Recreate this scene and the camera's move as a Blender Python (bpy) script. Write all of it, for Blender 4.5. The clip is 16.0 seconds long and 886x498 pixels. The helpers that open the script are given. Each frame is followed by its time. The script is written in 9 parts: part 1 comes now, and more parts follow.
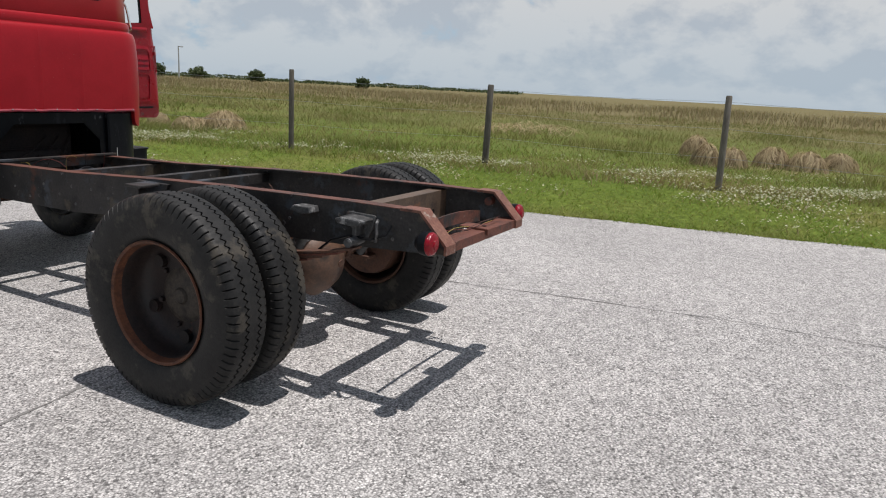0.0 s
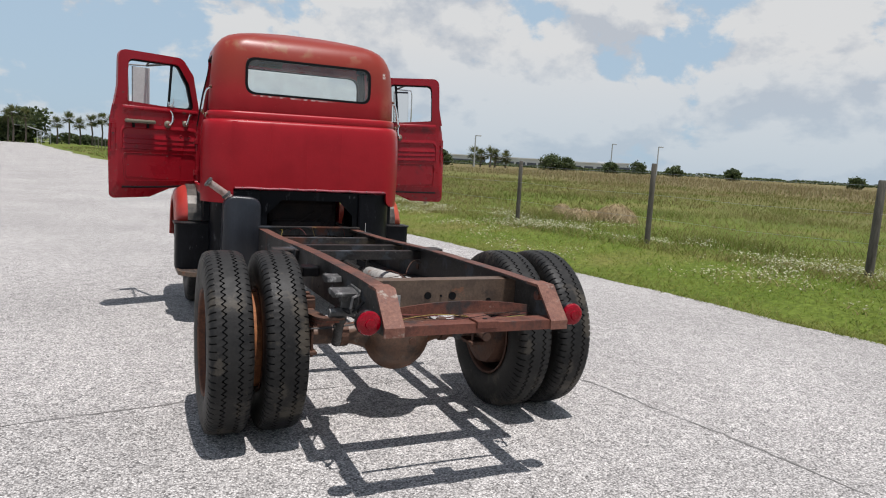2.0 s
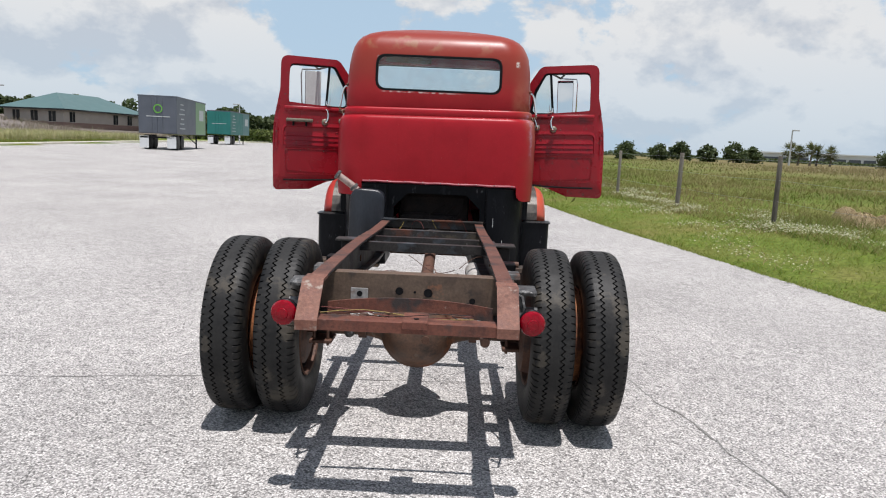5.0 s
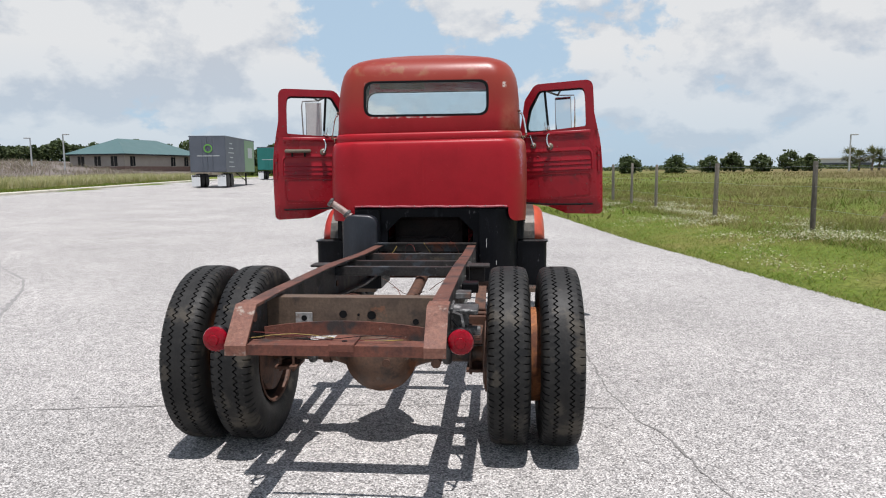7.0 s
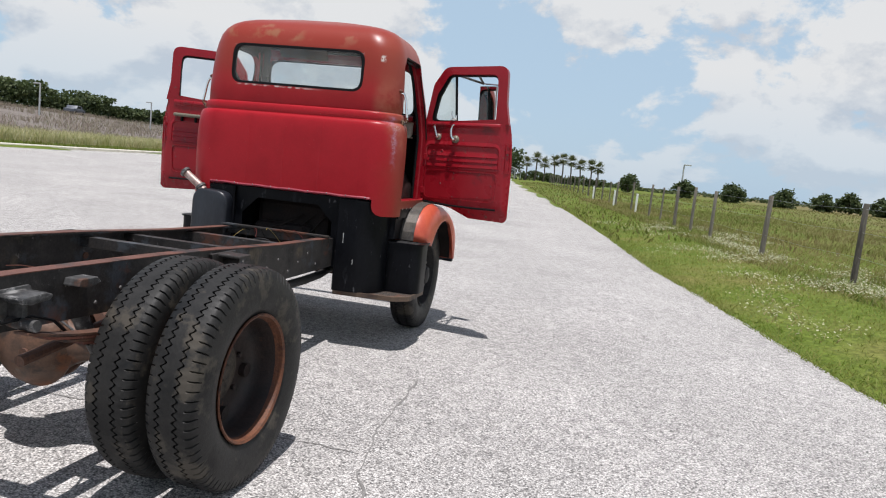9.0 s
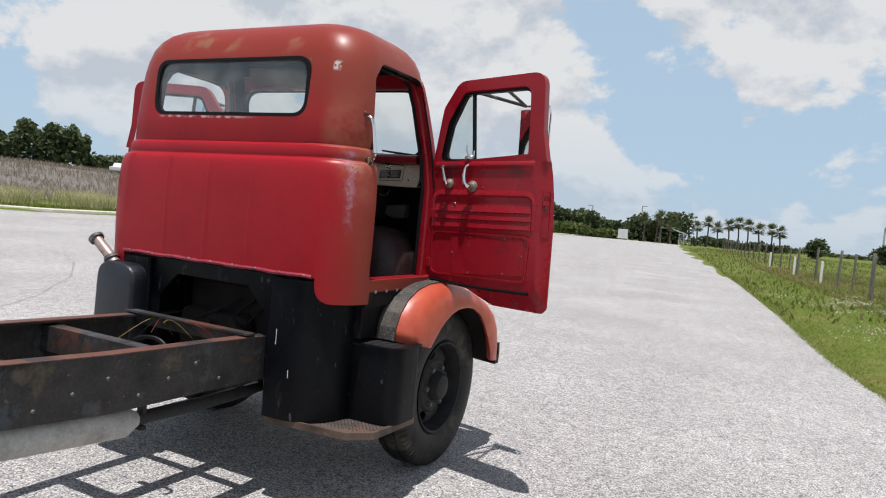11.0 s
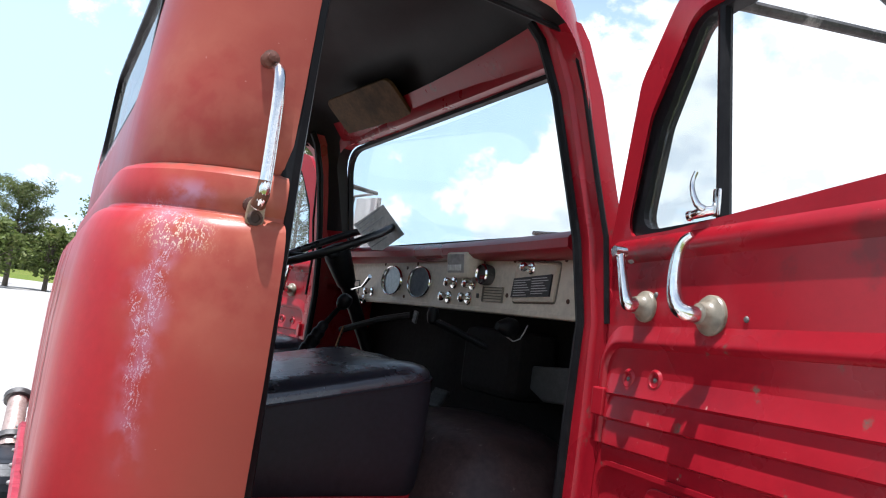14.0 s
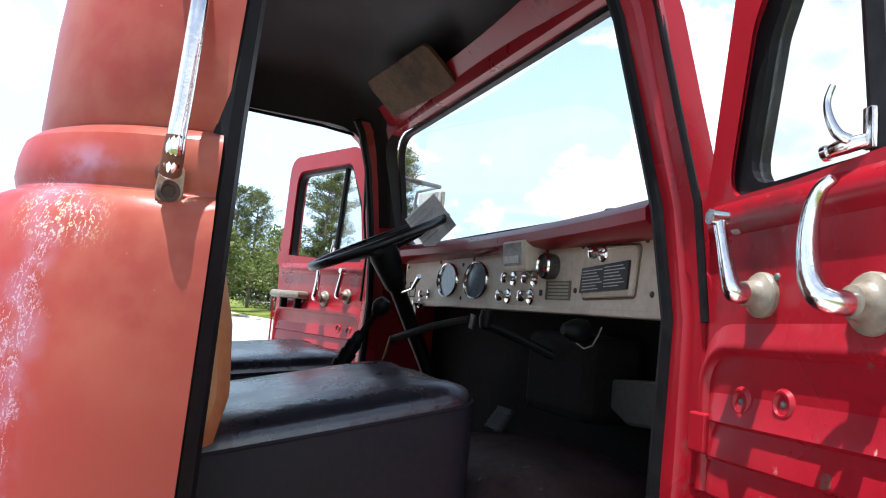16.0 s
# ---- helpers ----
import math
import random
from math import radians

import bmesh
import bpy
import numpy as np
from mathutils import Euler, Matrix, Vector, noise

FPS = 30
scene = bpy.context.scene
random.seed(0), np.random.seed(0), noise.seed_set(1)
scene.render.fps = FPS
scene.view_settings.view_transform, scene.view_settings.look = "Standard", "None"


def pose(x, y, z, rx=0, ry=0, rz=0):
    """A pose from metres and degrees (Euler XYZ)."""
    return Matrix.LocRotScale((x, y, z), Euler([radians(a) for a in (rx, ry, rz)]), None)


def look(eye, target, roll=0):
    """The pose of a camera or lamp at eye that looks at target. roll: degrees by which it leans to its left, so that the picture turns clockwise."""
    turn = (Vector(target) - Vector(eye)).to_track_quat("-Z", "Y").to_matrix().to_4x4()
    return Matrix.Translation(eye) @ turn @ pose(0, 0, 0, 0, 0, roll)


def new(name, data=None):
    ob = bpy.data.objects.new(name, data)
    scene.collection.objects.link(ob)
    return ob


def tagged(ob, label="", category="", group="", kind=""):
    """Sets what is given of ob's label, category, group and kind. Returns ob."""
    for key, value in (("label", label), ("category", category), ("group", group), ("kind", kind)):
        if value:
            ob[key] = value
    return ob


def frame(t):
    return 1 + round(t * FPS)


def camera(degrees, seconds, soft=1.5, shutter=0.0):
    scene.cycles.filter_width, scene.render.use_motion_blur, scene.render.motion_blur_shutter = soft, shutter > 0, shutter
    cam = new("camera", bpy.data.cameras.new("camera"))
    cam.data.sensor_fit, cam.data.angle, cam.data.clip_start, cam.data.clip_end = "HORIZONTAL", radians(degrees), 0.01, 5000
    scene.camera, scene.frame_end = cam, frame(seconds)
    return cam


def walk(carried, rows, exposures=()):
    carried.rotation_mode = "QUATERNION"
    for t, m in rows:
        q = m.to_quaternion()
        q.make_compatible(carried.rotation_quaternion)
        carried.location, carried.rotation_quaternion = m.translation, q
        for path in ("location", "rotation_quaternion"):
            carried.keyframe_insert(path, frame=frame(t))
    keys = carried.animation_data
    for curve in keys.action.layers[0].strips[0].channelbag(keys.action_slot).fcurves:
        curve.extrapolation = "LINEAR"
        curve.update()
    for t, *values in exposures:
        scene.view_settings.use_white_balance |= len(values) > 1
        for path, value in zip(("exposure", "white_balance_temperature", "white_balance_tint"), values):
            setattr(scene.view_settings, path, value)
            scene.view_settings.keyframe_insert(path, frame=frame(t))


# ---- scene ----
cam = camera(65.3, 16.0, soft=1.1)
EXPOSE = [(0.0, -0.19, 6560, 10), (1.0, -0.18, 6540, 10), (2.0, -0.06, 6500, 10), (3.5, 0.10, 6480, 10), (6.0, 0.09, 6440, 10), (9.0, 0.09, 6440, 10), (9.7, 0.03, 6420, 10),
          (12.2, 0.18, 6440, 10), (12.8, 0.50, 6280, 10), (13.5, 0.98, 6150, 10), (14.1, 0.96, 6120, 10), (15.0, 1.18, 6120, 10), (16.0, 1.27, 6150, 10)]
PATH = [
    (0, (-2.965, -2.795, 1.426), (-1.241, -1.887, 0.975), 3.1),
    (0.5, (-2.609, -3.212, 1.438), (-0.972, -2.141, 1.021), 3.8),
    (1, (-2.249, -3.57, 1.444), (-0.887, -2.15, 1.082), 2.2),
    (1.5, (-1.79, -3.826, 1.483), (-0.67, -2.206, 1.132), 4.5),
    (2, (-1.325, -4.05, 1.458), (-0.531, -2.232, 1.205), 3.3),
    (2.5, (-0.874, -4.137, 1.456), (-0.542, -2.196, 1.107), 1.6),
    (3, (-0.411, -4.218, 1.458), (-0.25, -2.246, 1.165), 1.6),
    (3.5, (-0.053, -4.138, 1.463), (-0.011, -2.155, 1.212), 2.8),
    (3.7, (0.017, -4.143, 1.493), (0.043, -2.166, 1.191), 3.7),
    (6, (0.257, -4.028, 1.451), (0.13, -2.049, 1.188), 0.4),
    (6.5, (0.393, -4.082, 1.46), (0.22, -2.103, 1.227), -0.4),
    (7, (0.679, -4.035, 1.454), (0.486, -2.058, 1.226), -0.5),
    (7.5, (1.086, -3.906, 1.46), (0.781, -1.946, 1.205), 1.4),
    (8, (1.579, -3.719, 1.444), (1.173, -1.784, 1.142), 2.0),
    (8.5, (2.005, -3.354, 1.427), (1.539, -1.449, 1.036), 5.9),
    (9, (2.397, -2.958, 1.43), (1.933, -1.027, 1.195), 6.0),
    (9.5, (2.642, -2.474, 1.45), (2.011, -0.585, 1.272), 6.8),
    (9.7, (2.72, -2.269, 1.47), (2.072, -0.384, 1.306), 6.4),
    (11.8, (2.673, 0.062, 1.486), (1.526, 1.697, 1.399), 5.8),
    (12, (2.628, 0.241, 1.492), (1.433, 1.839, 1.363), 5.7),
    (12.5, (2.47, 0.74, 1.478), (1.146, 2.231, 1.321), 4.4),
    (13, (2.201, 1.127, 1.522), (0.685, 2.43, 1.458), 5.9),
    (13.5, (1.992, 1.482, 1.564), (0.393, 2.677, 1.692), 6.8),
    (14, (1.756, 1.814, 1.603), (0.016, 2.778, 1.812), 7.6),
    (14.5, (1.551, 1.995, 1.61), (-0.231, 2.887, 1.787), 6.6),
    (15, (1.487, 2.064, 1.613), (-0.336, 2.868, 1.781), 5.7),
    (15.5, (1.483, 2.077, 1.615), (-0.37, 2.808, 1.799), 5.4),
    (16, (1.511, 2.057, 1.617), (-0.346, 2.776, 1.807), 5.4),
]
walk(cam, [(t, look(e, a, r)) for t, e, a, r in PATH], EXPOSE)

# ---- light ----
SUN_EL, SUN_AZ = radians(79.0), radians(-72.0)   # azimuth counted from +x, the sun stands behind the truck's tail
world = bpy.data.worlds.new("sky")
scene.world = world
world.use_nodes = True
wn, wl = world.node_tree.nodes, world.node_tree.links
wn.clear()


def wnode(kind, **sets):
    n = wn.new(kind)
    for k, v in sets.items():
        n.inputs[k].default_value = v
    return n


def wmath(op, a, b=0.5, c=0.0):
    n = wn.new("ShaderNodeMath")
    n.operation = op
    for i, v in enumerate((a, b, c)):
        if isinstance(v, (int, float)):
            n.inputs[i].default_value = v
        else:
            wl.new(v, n.inputs[i])
    return n.outputs[0]


sky = wn.new("ShaderNodeTexSky")
sky.sky_type, sky.sun_disc = "NISHITA", False
sky.sun_elevation, sky.sun_rotation = SUN_EL, radians(90) - SUN_AZ
sky.air_density, sky.dust_density, sky.ozone_density = 1.0, 1.2, 1.0
geo = wn.new("ShaderNodeTexCoord")
sep = wn.new("ShaderNodeSeparateXYZ")
wl.new(geo.outputs["Generated"], sep.inputs[0])
dz = wmath("MAXIMUM", sep.outputs[2], 0.0)
comb = wn.new("ShaderNodeCombineXYZ")
wl.new(sep.outputs[0], comb.inputs[0])
wl.new(sep.outputs[1], comb.inputs[1])
wl.new(wmath("MULTIPLY", wmath("POWER", dz, 0.85), 1.3), comb.inputs[2])


def cloud_noise(scale, detail, rough, shift, distortion=0.0):
    add_ = wn.new("ShaderNodeVectorMath")
    add_.operation = "ADD"
    add_.inputs[1].default_value = shift
    wl.new(comb.outputs[0], add_.inputs[0])
    n = wnode("ShaderNodeTexNoise", Scale=scale, Detail=detail, Roughness=rough, Distortion=distortion)
    wl.new(add_.outputs[0], n.inputs["Vector"])
    return n.outputs["Fac"]


big = cloud_noise(1.3, 2.0, 0.5, (3.1, 1.7, 0.0))
puff = cloud_noise(5.0, 9.0, 0.58, (0.4, 5.3, 2.0), 0.1)
above = cloud_noise(5.0, 6.0, 0.58, (0.4, 5.3, 2.055), 0.1)
shade = wmath("ADD", wmath("MULTIPLY", wmath("SUBTRACT", puff, above), 2.2), 0.57)
cover = wmath("ADD", wmath("MULTIPLY", big, 0.62), wmath("MULTIPLY", puff, 0.75))
cover = wmath("ADD", cover, wmath("MULTIPLY", sep.outputs[0], 0.035))
cov = wn.new("ShaderNodeMapRange")
cov.interpolation_type = "SMOOTHSTEP"
cov.inputs["From Min"].default_value, cov.inputs["From Max"].default_value = 0.610, 0.655
wl.new(cover, cov.inputs["Value"])
ramp = wn.new("ShaderNodeValToRGB")
ramp.color_ramp.elements[0].position, ramp.color_ramp.elements[0].color = 0.38, (7.6, 8.1, 8.9, 1)
ramp.color_ramp.elements[1].position, ramp.color_ramp.elements[1].color = 0.62, (10.9, 10.9, 10.9, 1)
wl.new(shade, ramp.inputs[0])
haze = wn.new("ShaderNodeMapRange")
haze.interpolation_type = "SMOOTHSTEP"
haze.inputs["From Min"].default_value, haze.inputs["From Max"].default_value = 0.28, 0.66
haze.inputs["To Min"].default_value, haze.inputs["To Max"].default_value = 0.78, 0.12
wl.new(dz, haze.inputs["Value"])
pale = wn.new("ShaderNodeMix")
pale.data_type = "RGBA"
pale.inputs["B"].default_value = (7.2, 9.5, 11.8, 1)
wl.new(haze.outputs[0], pale.inputs["Factor"])
wl.new(sky.outputs[0], pale.inputs["A"])
mixc = wn.new("ShaderNodeMix")
mixc.data_type = "RGBA"
thin = wn.new("ShaderNodeMapRange")
thin.interpolation_type = "SMOOTHSTEP"
thin.inputs["From Min"].default_value, thin.inputs["From Max"].default_value = 0.42, 0.72
thin.inputs["To Min"].default_value, thin.inputs["To Max"].default_value = 0.94, 0.10
wl.new(dz, thin.inputs["Value"])
low = wn.new("ShaderNodeMapRange")
low.inputs["From Min"].default_value, low.inputs["From Max"].default_value = 0.0, 0.16
low.inputs["To Min"].default_value, low.inputs["To Max"].default_value = 0.35, 1.0
wl.new(dz, low.inputs["Value"])
wl.new(wmath("MULTIPLY", wmath("MULTIPLY", cov.outputs[0], thin.outputs[0]), low.outputs[0]), mixc.inputs["Factor"])
wl.new(pale.outputs["Result"], mixc.inputs["A"])
wl.new(ramp.outputs[0], mixc.inputs["B"])
back = wn.new("ShaderNodeBackground")
back.inputs["Strength"].default_value = 0.068
wl.new(mixc.outputs["Result"], back.inputs["Color"])
wout = wn.new("ShaderNodeOutputWorld")
wl.new(back.outputs[0], wout.inputs["Surface"])

sun = new("sun", bpy.data.lights.new("sun", "SUN"))
sun.data.energy, sun.data.angle, sun.data.color = 5.0, radians(0.55), (1.0, 0.968, 0.955)
sun_dir = Vector((math.cos(SUN_EL) * math.cos(SUN_AZ), math.cos(SUN_EL) * math.sin(SUN_AZ), math.sin(SUN_EL)))
sun.matrix_world = look(sun_dir * 60, (0, 0, 0))

# ---- materials ----
def surface(name, colours, scale=6.0, rough=(0.5, 0.7), metal=0.0, bump=0.2, bump_scale=60.0, grain=0.25, grain_scale=80.0,
            spots=None, coat=0.0, coords="Object", stretch=(1, 1, 1), per_object=0.0, bump_dist=0.01, spec=0.5):
    """A worn surface: colours blended by a broad noise, a fine grain on top, and spots (colour, amount, scale) of rust, dirt or chips."""
    m = bpy.data.materials.new(name)
    m.use_nodes = True
    nodes, links = m.node_tree.nodes, m.node_tree.links
    bsdf = nodes["Principled BSDF"]
    tc = nodes.new("ShaderNodeTexCoord")
    mp = nodes.new("ShaderNodeMapping")
    mp.inputs["Scale"].default_value = stretch
    links.new(tc.outputs[coords], mp.inputs["Vector"])

    def tex(s, detail=5.0, r=0.6):
        n = nodes.new("ShaderNodeTexNoise")
        n.inputs["Scale"].default_value, n.inputs["Detail"].default_value, n.inputs["Roughness"].default_value = s, detail, r
        links.new(mp.outputs[0], n.inputs["Vector"])
        return n.outputs["Fac"]

    broad = tex(scale)
    ramp = nodes.new("ShaderNodeValToRGB")
    el = ramp.color_ramp.elements
    while len(el) < len(colours):
        el.new(0.5)
    for i, c in enumerate(colours):
        el[i].position = 0.3 + 0.4 * i / max(1, len(colours) - 1)
        el[i].color = (*c, 1)
    links.new(broad, ramp.inputs[0])
    col = ramp.outputs[0]
    fine = tex(grain_scale, 3.0)
    g = nodes.new("ShaderNodeMapRange")
    g.inputs["From Min"].default_value, g.inputs["From Max"].default_value = 0.25, 0.75
    g.inputs["To Min"].default_value, g.inputs["To Max"].default_value = 1 - grain, 1 + grain
    links.new(fine, g.inputs["Value"])
    gain = g.outputs[0]
    if per_object:
        oi = nodes.new("ShaderNodeObjectInfo")
        pr = nodes.new("ShaderNodeMapRange")
        pr.inputs["To Min"].default_value, pr.inputs["To Max"].default_value = 1 - per_object, 1 + per_object
        links.new(oi.outputs["Random"], pr.inputs["Value"])
        mu = nodes.new("ShaderNodeMath")
        mu.operation = "MULTIPLY"
        links.new(gain, mu.inputs[0])
        links.new(pr.outputs[0], mu.inputs[1])
        gain = mu.outputs[0]
    vm = nodes.new("ShaderNodeVectorMath")
    vm.operation = "SCALE"
    links.new(col, vm.inputs[0])
    links.new(gain, vm.inputs["Scale"])
    col = vm.outputs[0]
    for colour, amount, s in spots or ():
        n = tex(s, 7.0, 0.65)
        st = nodes.new("ShaderNodeMapRange")
        st.inputs["From Min"].default_value, st.inputs["From Max"].default_value = 0.72 - amount * 0.45, 0.80 - amount * 0.45
        links.new(n, st.inputs["Value"])
        mx = nodes.new("ShaderNodeMix")
        mx.data_type = "RGBA"
        links.new(st.outputs[0], mx.inputs["Factor"])
        links.new(col, mx.inputs["A"])
        mx.inputs["B"].default_value = (*colour, 1)
        col = mx.outputs["Result"]
    links.new(col, bsdf.inputs["Base Color"])
    rr = nodes.new("ShaderNodeMapRange")
    rr.inputs["From Min"].default_value, rr.inputs["From Max"].default_value = 0.3, 0.7
    rr.inputs["To Min"].default_value, rr.inputs["To Max"].default_value = rough
    links.new(broad, rr.inputs["Value"])
    links.new(rr.outputs[0], bsdf.inputs["Roughness"])
    bsdf.inputs["Metallic"].default_value = metal
    bsdf.inputs["Coat Weight"].default_value = coat
    bsdf.inputs["Specular IOR Level"].default_value = spec
    if bump:
        b = nodes.new("ShaderNodeBump")
        b.inputs["Strength"].default_value, b.inputs["Distance"].default_value = bump, bump_dist
        links.new(tex(bump_scale, 4.0), b.inputs["Height"])
        links.new(b.outputs[0], bsdf.inputs["Normal"])
    return m


def glass(name, dust=0.03, power=4.5):
    """A thin pane: clear, glossy by Fresnel, with a film of dust."""
    m = bpy.data.materials.new(name)
    m.use_nodes = True
    nodes, links = m.node_tree.nodes, m.node_tree.links
    nodes.clear()
    out = nodes.new("ShaderNodeOutputMaterial")
    clear, gloss, film = nodes.new("ShaderNodeBsdfTransparent"), nodes.new("ShaderNodeBsdfGlossy"), nodes.new("ShaderNodeBsdfDiffuse")
    clear.inputs["Color"].default_value = (0.90, 0.93, 0.92, 1)
    gloss.inputs["Roughness"].default_value = 0.03
    film.inputs["Color"].default_value = (0.55, 0.54, 0.50, 1)
    lw, fr = nodes.new("ShaderNodeLayerWeight"), nodes.new("ShaderNodeMapRange")
    lw.inputs["Blend"].default_value = 0.5
    pw = nodes.new("ShaderNodeMath")
    pw.operation = "POWER"
    pw.inputs[1].default_value = power
    links.new(lw.outputs["Facing"], pw.inputs[0])
    fr.inputs["To Min"].default_value, fr.inputs["To Max"].default_value = 0.06, 0.85
    links.new(pw.outputs[0], fr.inputs["Value"])
    a, b = nodes.new("ShaderNodeMixShader"), nodes.new("ShaderNodeMixShader")
    links.new(fr.outputs[0], a.inputs[0])
    links.new(clear.outputs[0], a.inputs[1])
    links.new(gloss.outputs[0], a.inputs[2])
    tc, nz, mr = nodes.new("ShaderNodeTexCoord"), nodes.new("ShaderNodeTexNoise"), nodes.new("ShaderNodeMapRange")
    nz.inputs["Scale"].default_value, nz.inputs["Detail"].default_value = 7.0, 6.0
    mr.inputs["From Min"].default_value, mr.inputs["From Max"].default_value, mr.inputs["To Min"].default_value, mr.inputs["To Max"].default_value = 0.35, 0.75, dust * 0.4, dust * 2.0
    links.new(tc.outputs["Object"], nz.inputs["Vector"])
    links.new(nz.outputs["Fac"], mr.inputs["Value"])
    links.new(mr.outputs[0], b.inputs[0])
    links.new(a.outputs[0], b.inputs[1])
    links.new(film.outputs[0], b.inputs[2])
    links.new(b.outputs[0], out.inputs["Surface"])
    return m


RED, FADED = (0.330, 0.018, 0.029), (0.235, 0.040, 0.025)
red_paint = surface("red_paint", [(0.225, 0.005, 0.012), (0.28, 0.008, 0.016), (0.23, 0.005, 0.012)], 3.0, (0.24, 0.36), bump=0.04, bump_scale=25, grain=0.06,
                    spots=[((0.5, 0.28, 0.22), 0.05, 60.0), ((0.11, 0.060, 0.050), 0.20, 13.0)], spec=0.34)

door_paint = surface("scuffed_red_door_paint", [(0.225, 0.005, 0.012), (0.28, 0.008, 0.016), (0.23, 0.005, 0.012)], 3.0, (0.22, 0.36), bump=0.06, bump_scale=18, grain=0.06,
                     spots=[((0.5, 0.30, 0.25), 0.09, 55.0), ((0.10, 0.070, 0.055), 0.21, 19.0), ((0.15, 0.012, 0.016), 0.32, 5.0)], spec=0.34)


def faded_red():
    """Red cab paint, sun-bleached to orange on the roof and the rear right corner, with chalky scuffs and rust along the roof edge."""
    m = surface("faded_red_paint", [(0.275, 0.006, 0.012), (0.335, 0.009, 0.016), (0.28, 0.006, 0.012)], 2.2, (0.30, 0.45), bump=0.05, bump_scale=18, grain=0.07, spec=0.22)
    nodes, links = m.node_tree.nodes, m.node_tree.links
    bsdf = nodes["Principled BSDF"]
    base = bsdf.inputs["Base Color"].links[0].from_socket
    tc = nodes.new("ShaderNodeTexCoord")
    xyz = nodes.new("ShaderNodeSeparateXYZ")
    links.new(tc.outputs["Object"], xyz.inputs[0])

    def noise_of(s, d=6.0, stretch=None):
        n = nodes.new("ShaderNodeTexNoise")
        n.inputs["Scale"].default_value, n.inputs["Detail"].default_value = s, d
        if stretch:
            mp = nodes.new("ShaderNodeMapping")
            mp.inputs["Scale"].default_value = stretch
            links.new(tc.outputs["Object"], mp.inputs[0])
            links.new(mp.outputs[0], n.inputs["Vector"])
        else:
            links.new(tc.outputs["Object"], n.inputs["Vector"])
        return n.outputs["Fac"]

    def mth(op, a, b):
        n = nodes.new("ShaderNodeMath")
        n.operation = op
        for i, v in enumerate((a, b)):
            if isinstance(v, (int, float)):
                n.inputs[i].default_value = v
            else:
                links.new(v, n.inputs[i])
        return n.outputs[0]

    def ramp(v, lo, hi):
        n = nodes.new("ShaderNodeMapRange")
        n.interpolation_type = "SMOOTHSTEP"
        n.inputs["From Min"].default_value, n.inputs["From Max"].default_value = lo, hi
        links.new(v, n.inputs["Value"])
        return n.outputs[0]

    def mix(f, a, b):
        n = nodes.new("ShaderNodeMix")
        n.data_type = "RGBA"
        links.new(f, n.inputs["Factor"])
        links.new(a, n.inputs["A"])
        n.inputs["B"].default_value = (*b, 1)
        return n.outputs["Result"]

    wob = mth("MULTIPLY", mth("SUBTRACT", noise_of(3.5), 0.5), 0.5)
    top = ramp(mth("ADD", xyz.outputs[2], mth("MULTIPLY", wob, 0.3)), 1.76, 2.20)
    side = mth("MULTIPLY", ramp(mth("ADD", mth("ADD", xyz.outputs[1], mth("MULTIPLY", ramp(xyz.outputs[2], 1.74, 1.82), 0.055)), mth("MULTIPLY", wob, 0.42)), 1.83, 2.04), ramp(xyz.outputs[0], 0.6, 0.7))
    col = mix(mth("MULTIPLY", top, 0.85), base, FADED)
    col = mix(mth("MULTIPLY", side, 0.85), col, (0.252, 0.053, 0.035))
    # blotches of paler, chalked paint round the belt
    belt = mth("MULTIPLY", ramp(xyz.outputs[2], 1.45, 1.64), mth("SUBTRACT", 1.0, ramp(xyz.outputs[2], 1.84, 2.10)))
    blotch = mth("MULTIPLY", mth("MULTIPLY", side, belt), mth("ADD", mth("MULTIPLY", ramp(noise_of(7.0, 5.0), 0.36, 0.66), 0.60), mth("MULTIPLY", ramp(noise_of(34.0, 8.0), 0.40, 0.66), 0.22)))
    col = mix(blotch, col, (0.385, 0.125, 0.078))
    # grime and bare metal along the crease over the belt
    crease = mth("MULTIPLY", mth("SUBTRACT", 1.0, ramp(mth("ABSOLUTE", mth("SUBTRACT", mth("SUBTRACT", xyz.outputs[2], mth("MULTIPLY", xyz.outputs[0], 0.0125)), 1.7715), 0.0), 0.0015, 0.006)), ramp(xyz.outputs[0], 0.5, 0.6))
    col = mix(mth("MULTIPLY", crease, mth("MULTIPLY", ramp(noise_of(48.0, 5.0), 0.36, 0.60), 0.7)), col, (0.13, 0.07, 0.055))
    # chalky streak of fine speckle down the rear corner, yellowed at its top
    right = ramp(xyz.outputs[0], 0.45, 0.55)
    drift = mth("MULTIPLY", mth("SUBTRACT", noise_of(9.0, 3.0), 0.5), 0.09)
    off = mth("ABSOLUTE", mth("ADD", mth("SUBTRACT", xyz.outputs[1], 1.928), drift), 0.0)
    bell = mth("SUBTRACT", 1.0, ramp(off, 0.001, 0.036))
    tall = mth("MULTIPLY", ramp(mth("ADD", xyz.outputs[2], wob), 1.38, 1.56), mth("SUBTRACT", 1.0, ramp(xyz.outputs[2], 1.69, 1.76)))
    crown = mth("MULTIPLY", mth("SUBTRACT", 1.0, ramp(mth("ABSOLUTE", mth("SUBTRACT", xyz.outputs[2], 1.676), 0.0), 0.004, 0.034)), mth("SUBTRACT", 1.0, ramp(mth("ABSOLUTE", mth("SUBTRACT", xyz.outputs[1], 1.944), 0.0), 0.015, 0.055)))
    streak = mth("MULTIPLY", mth("MAXIMUM", mth("MULTIPLY", bell, tall), mth("MULTIPLY", crown, 0.7)), right)
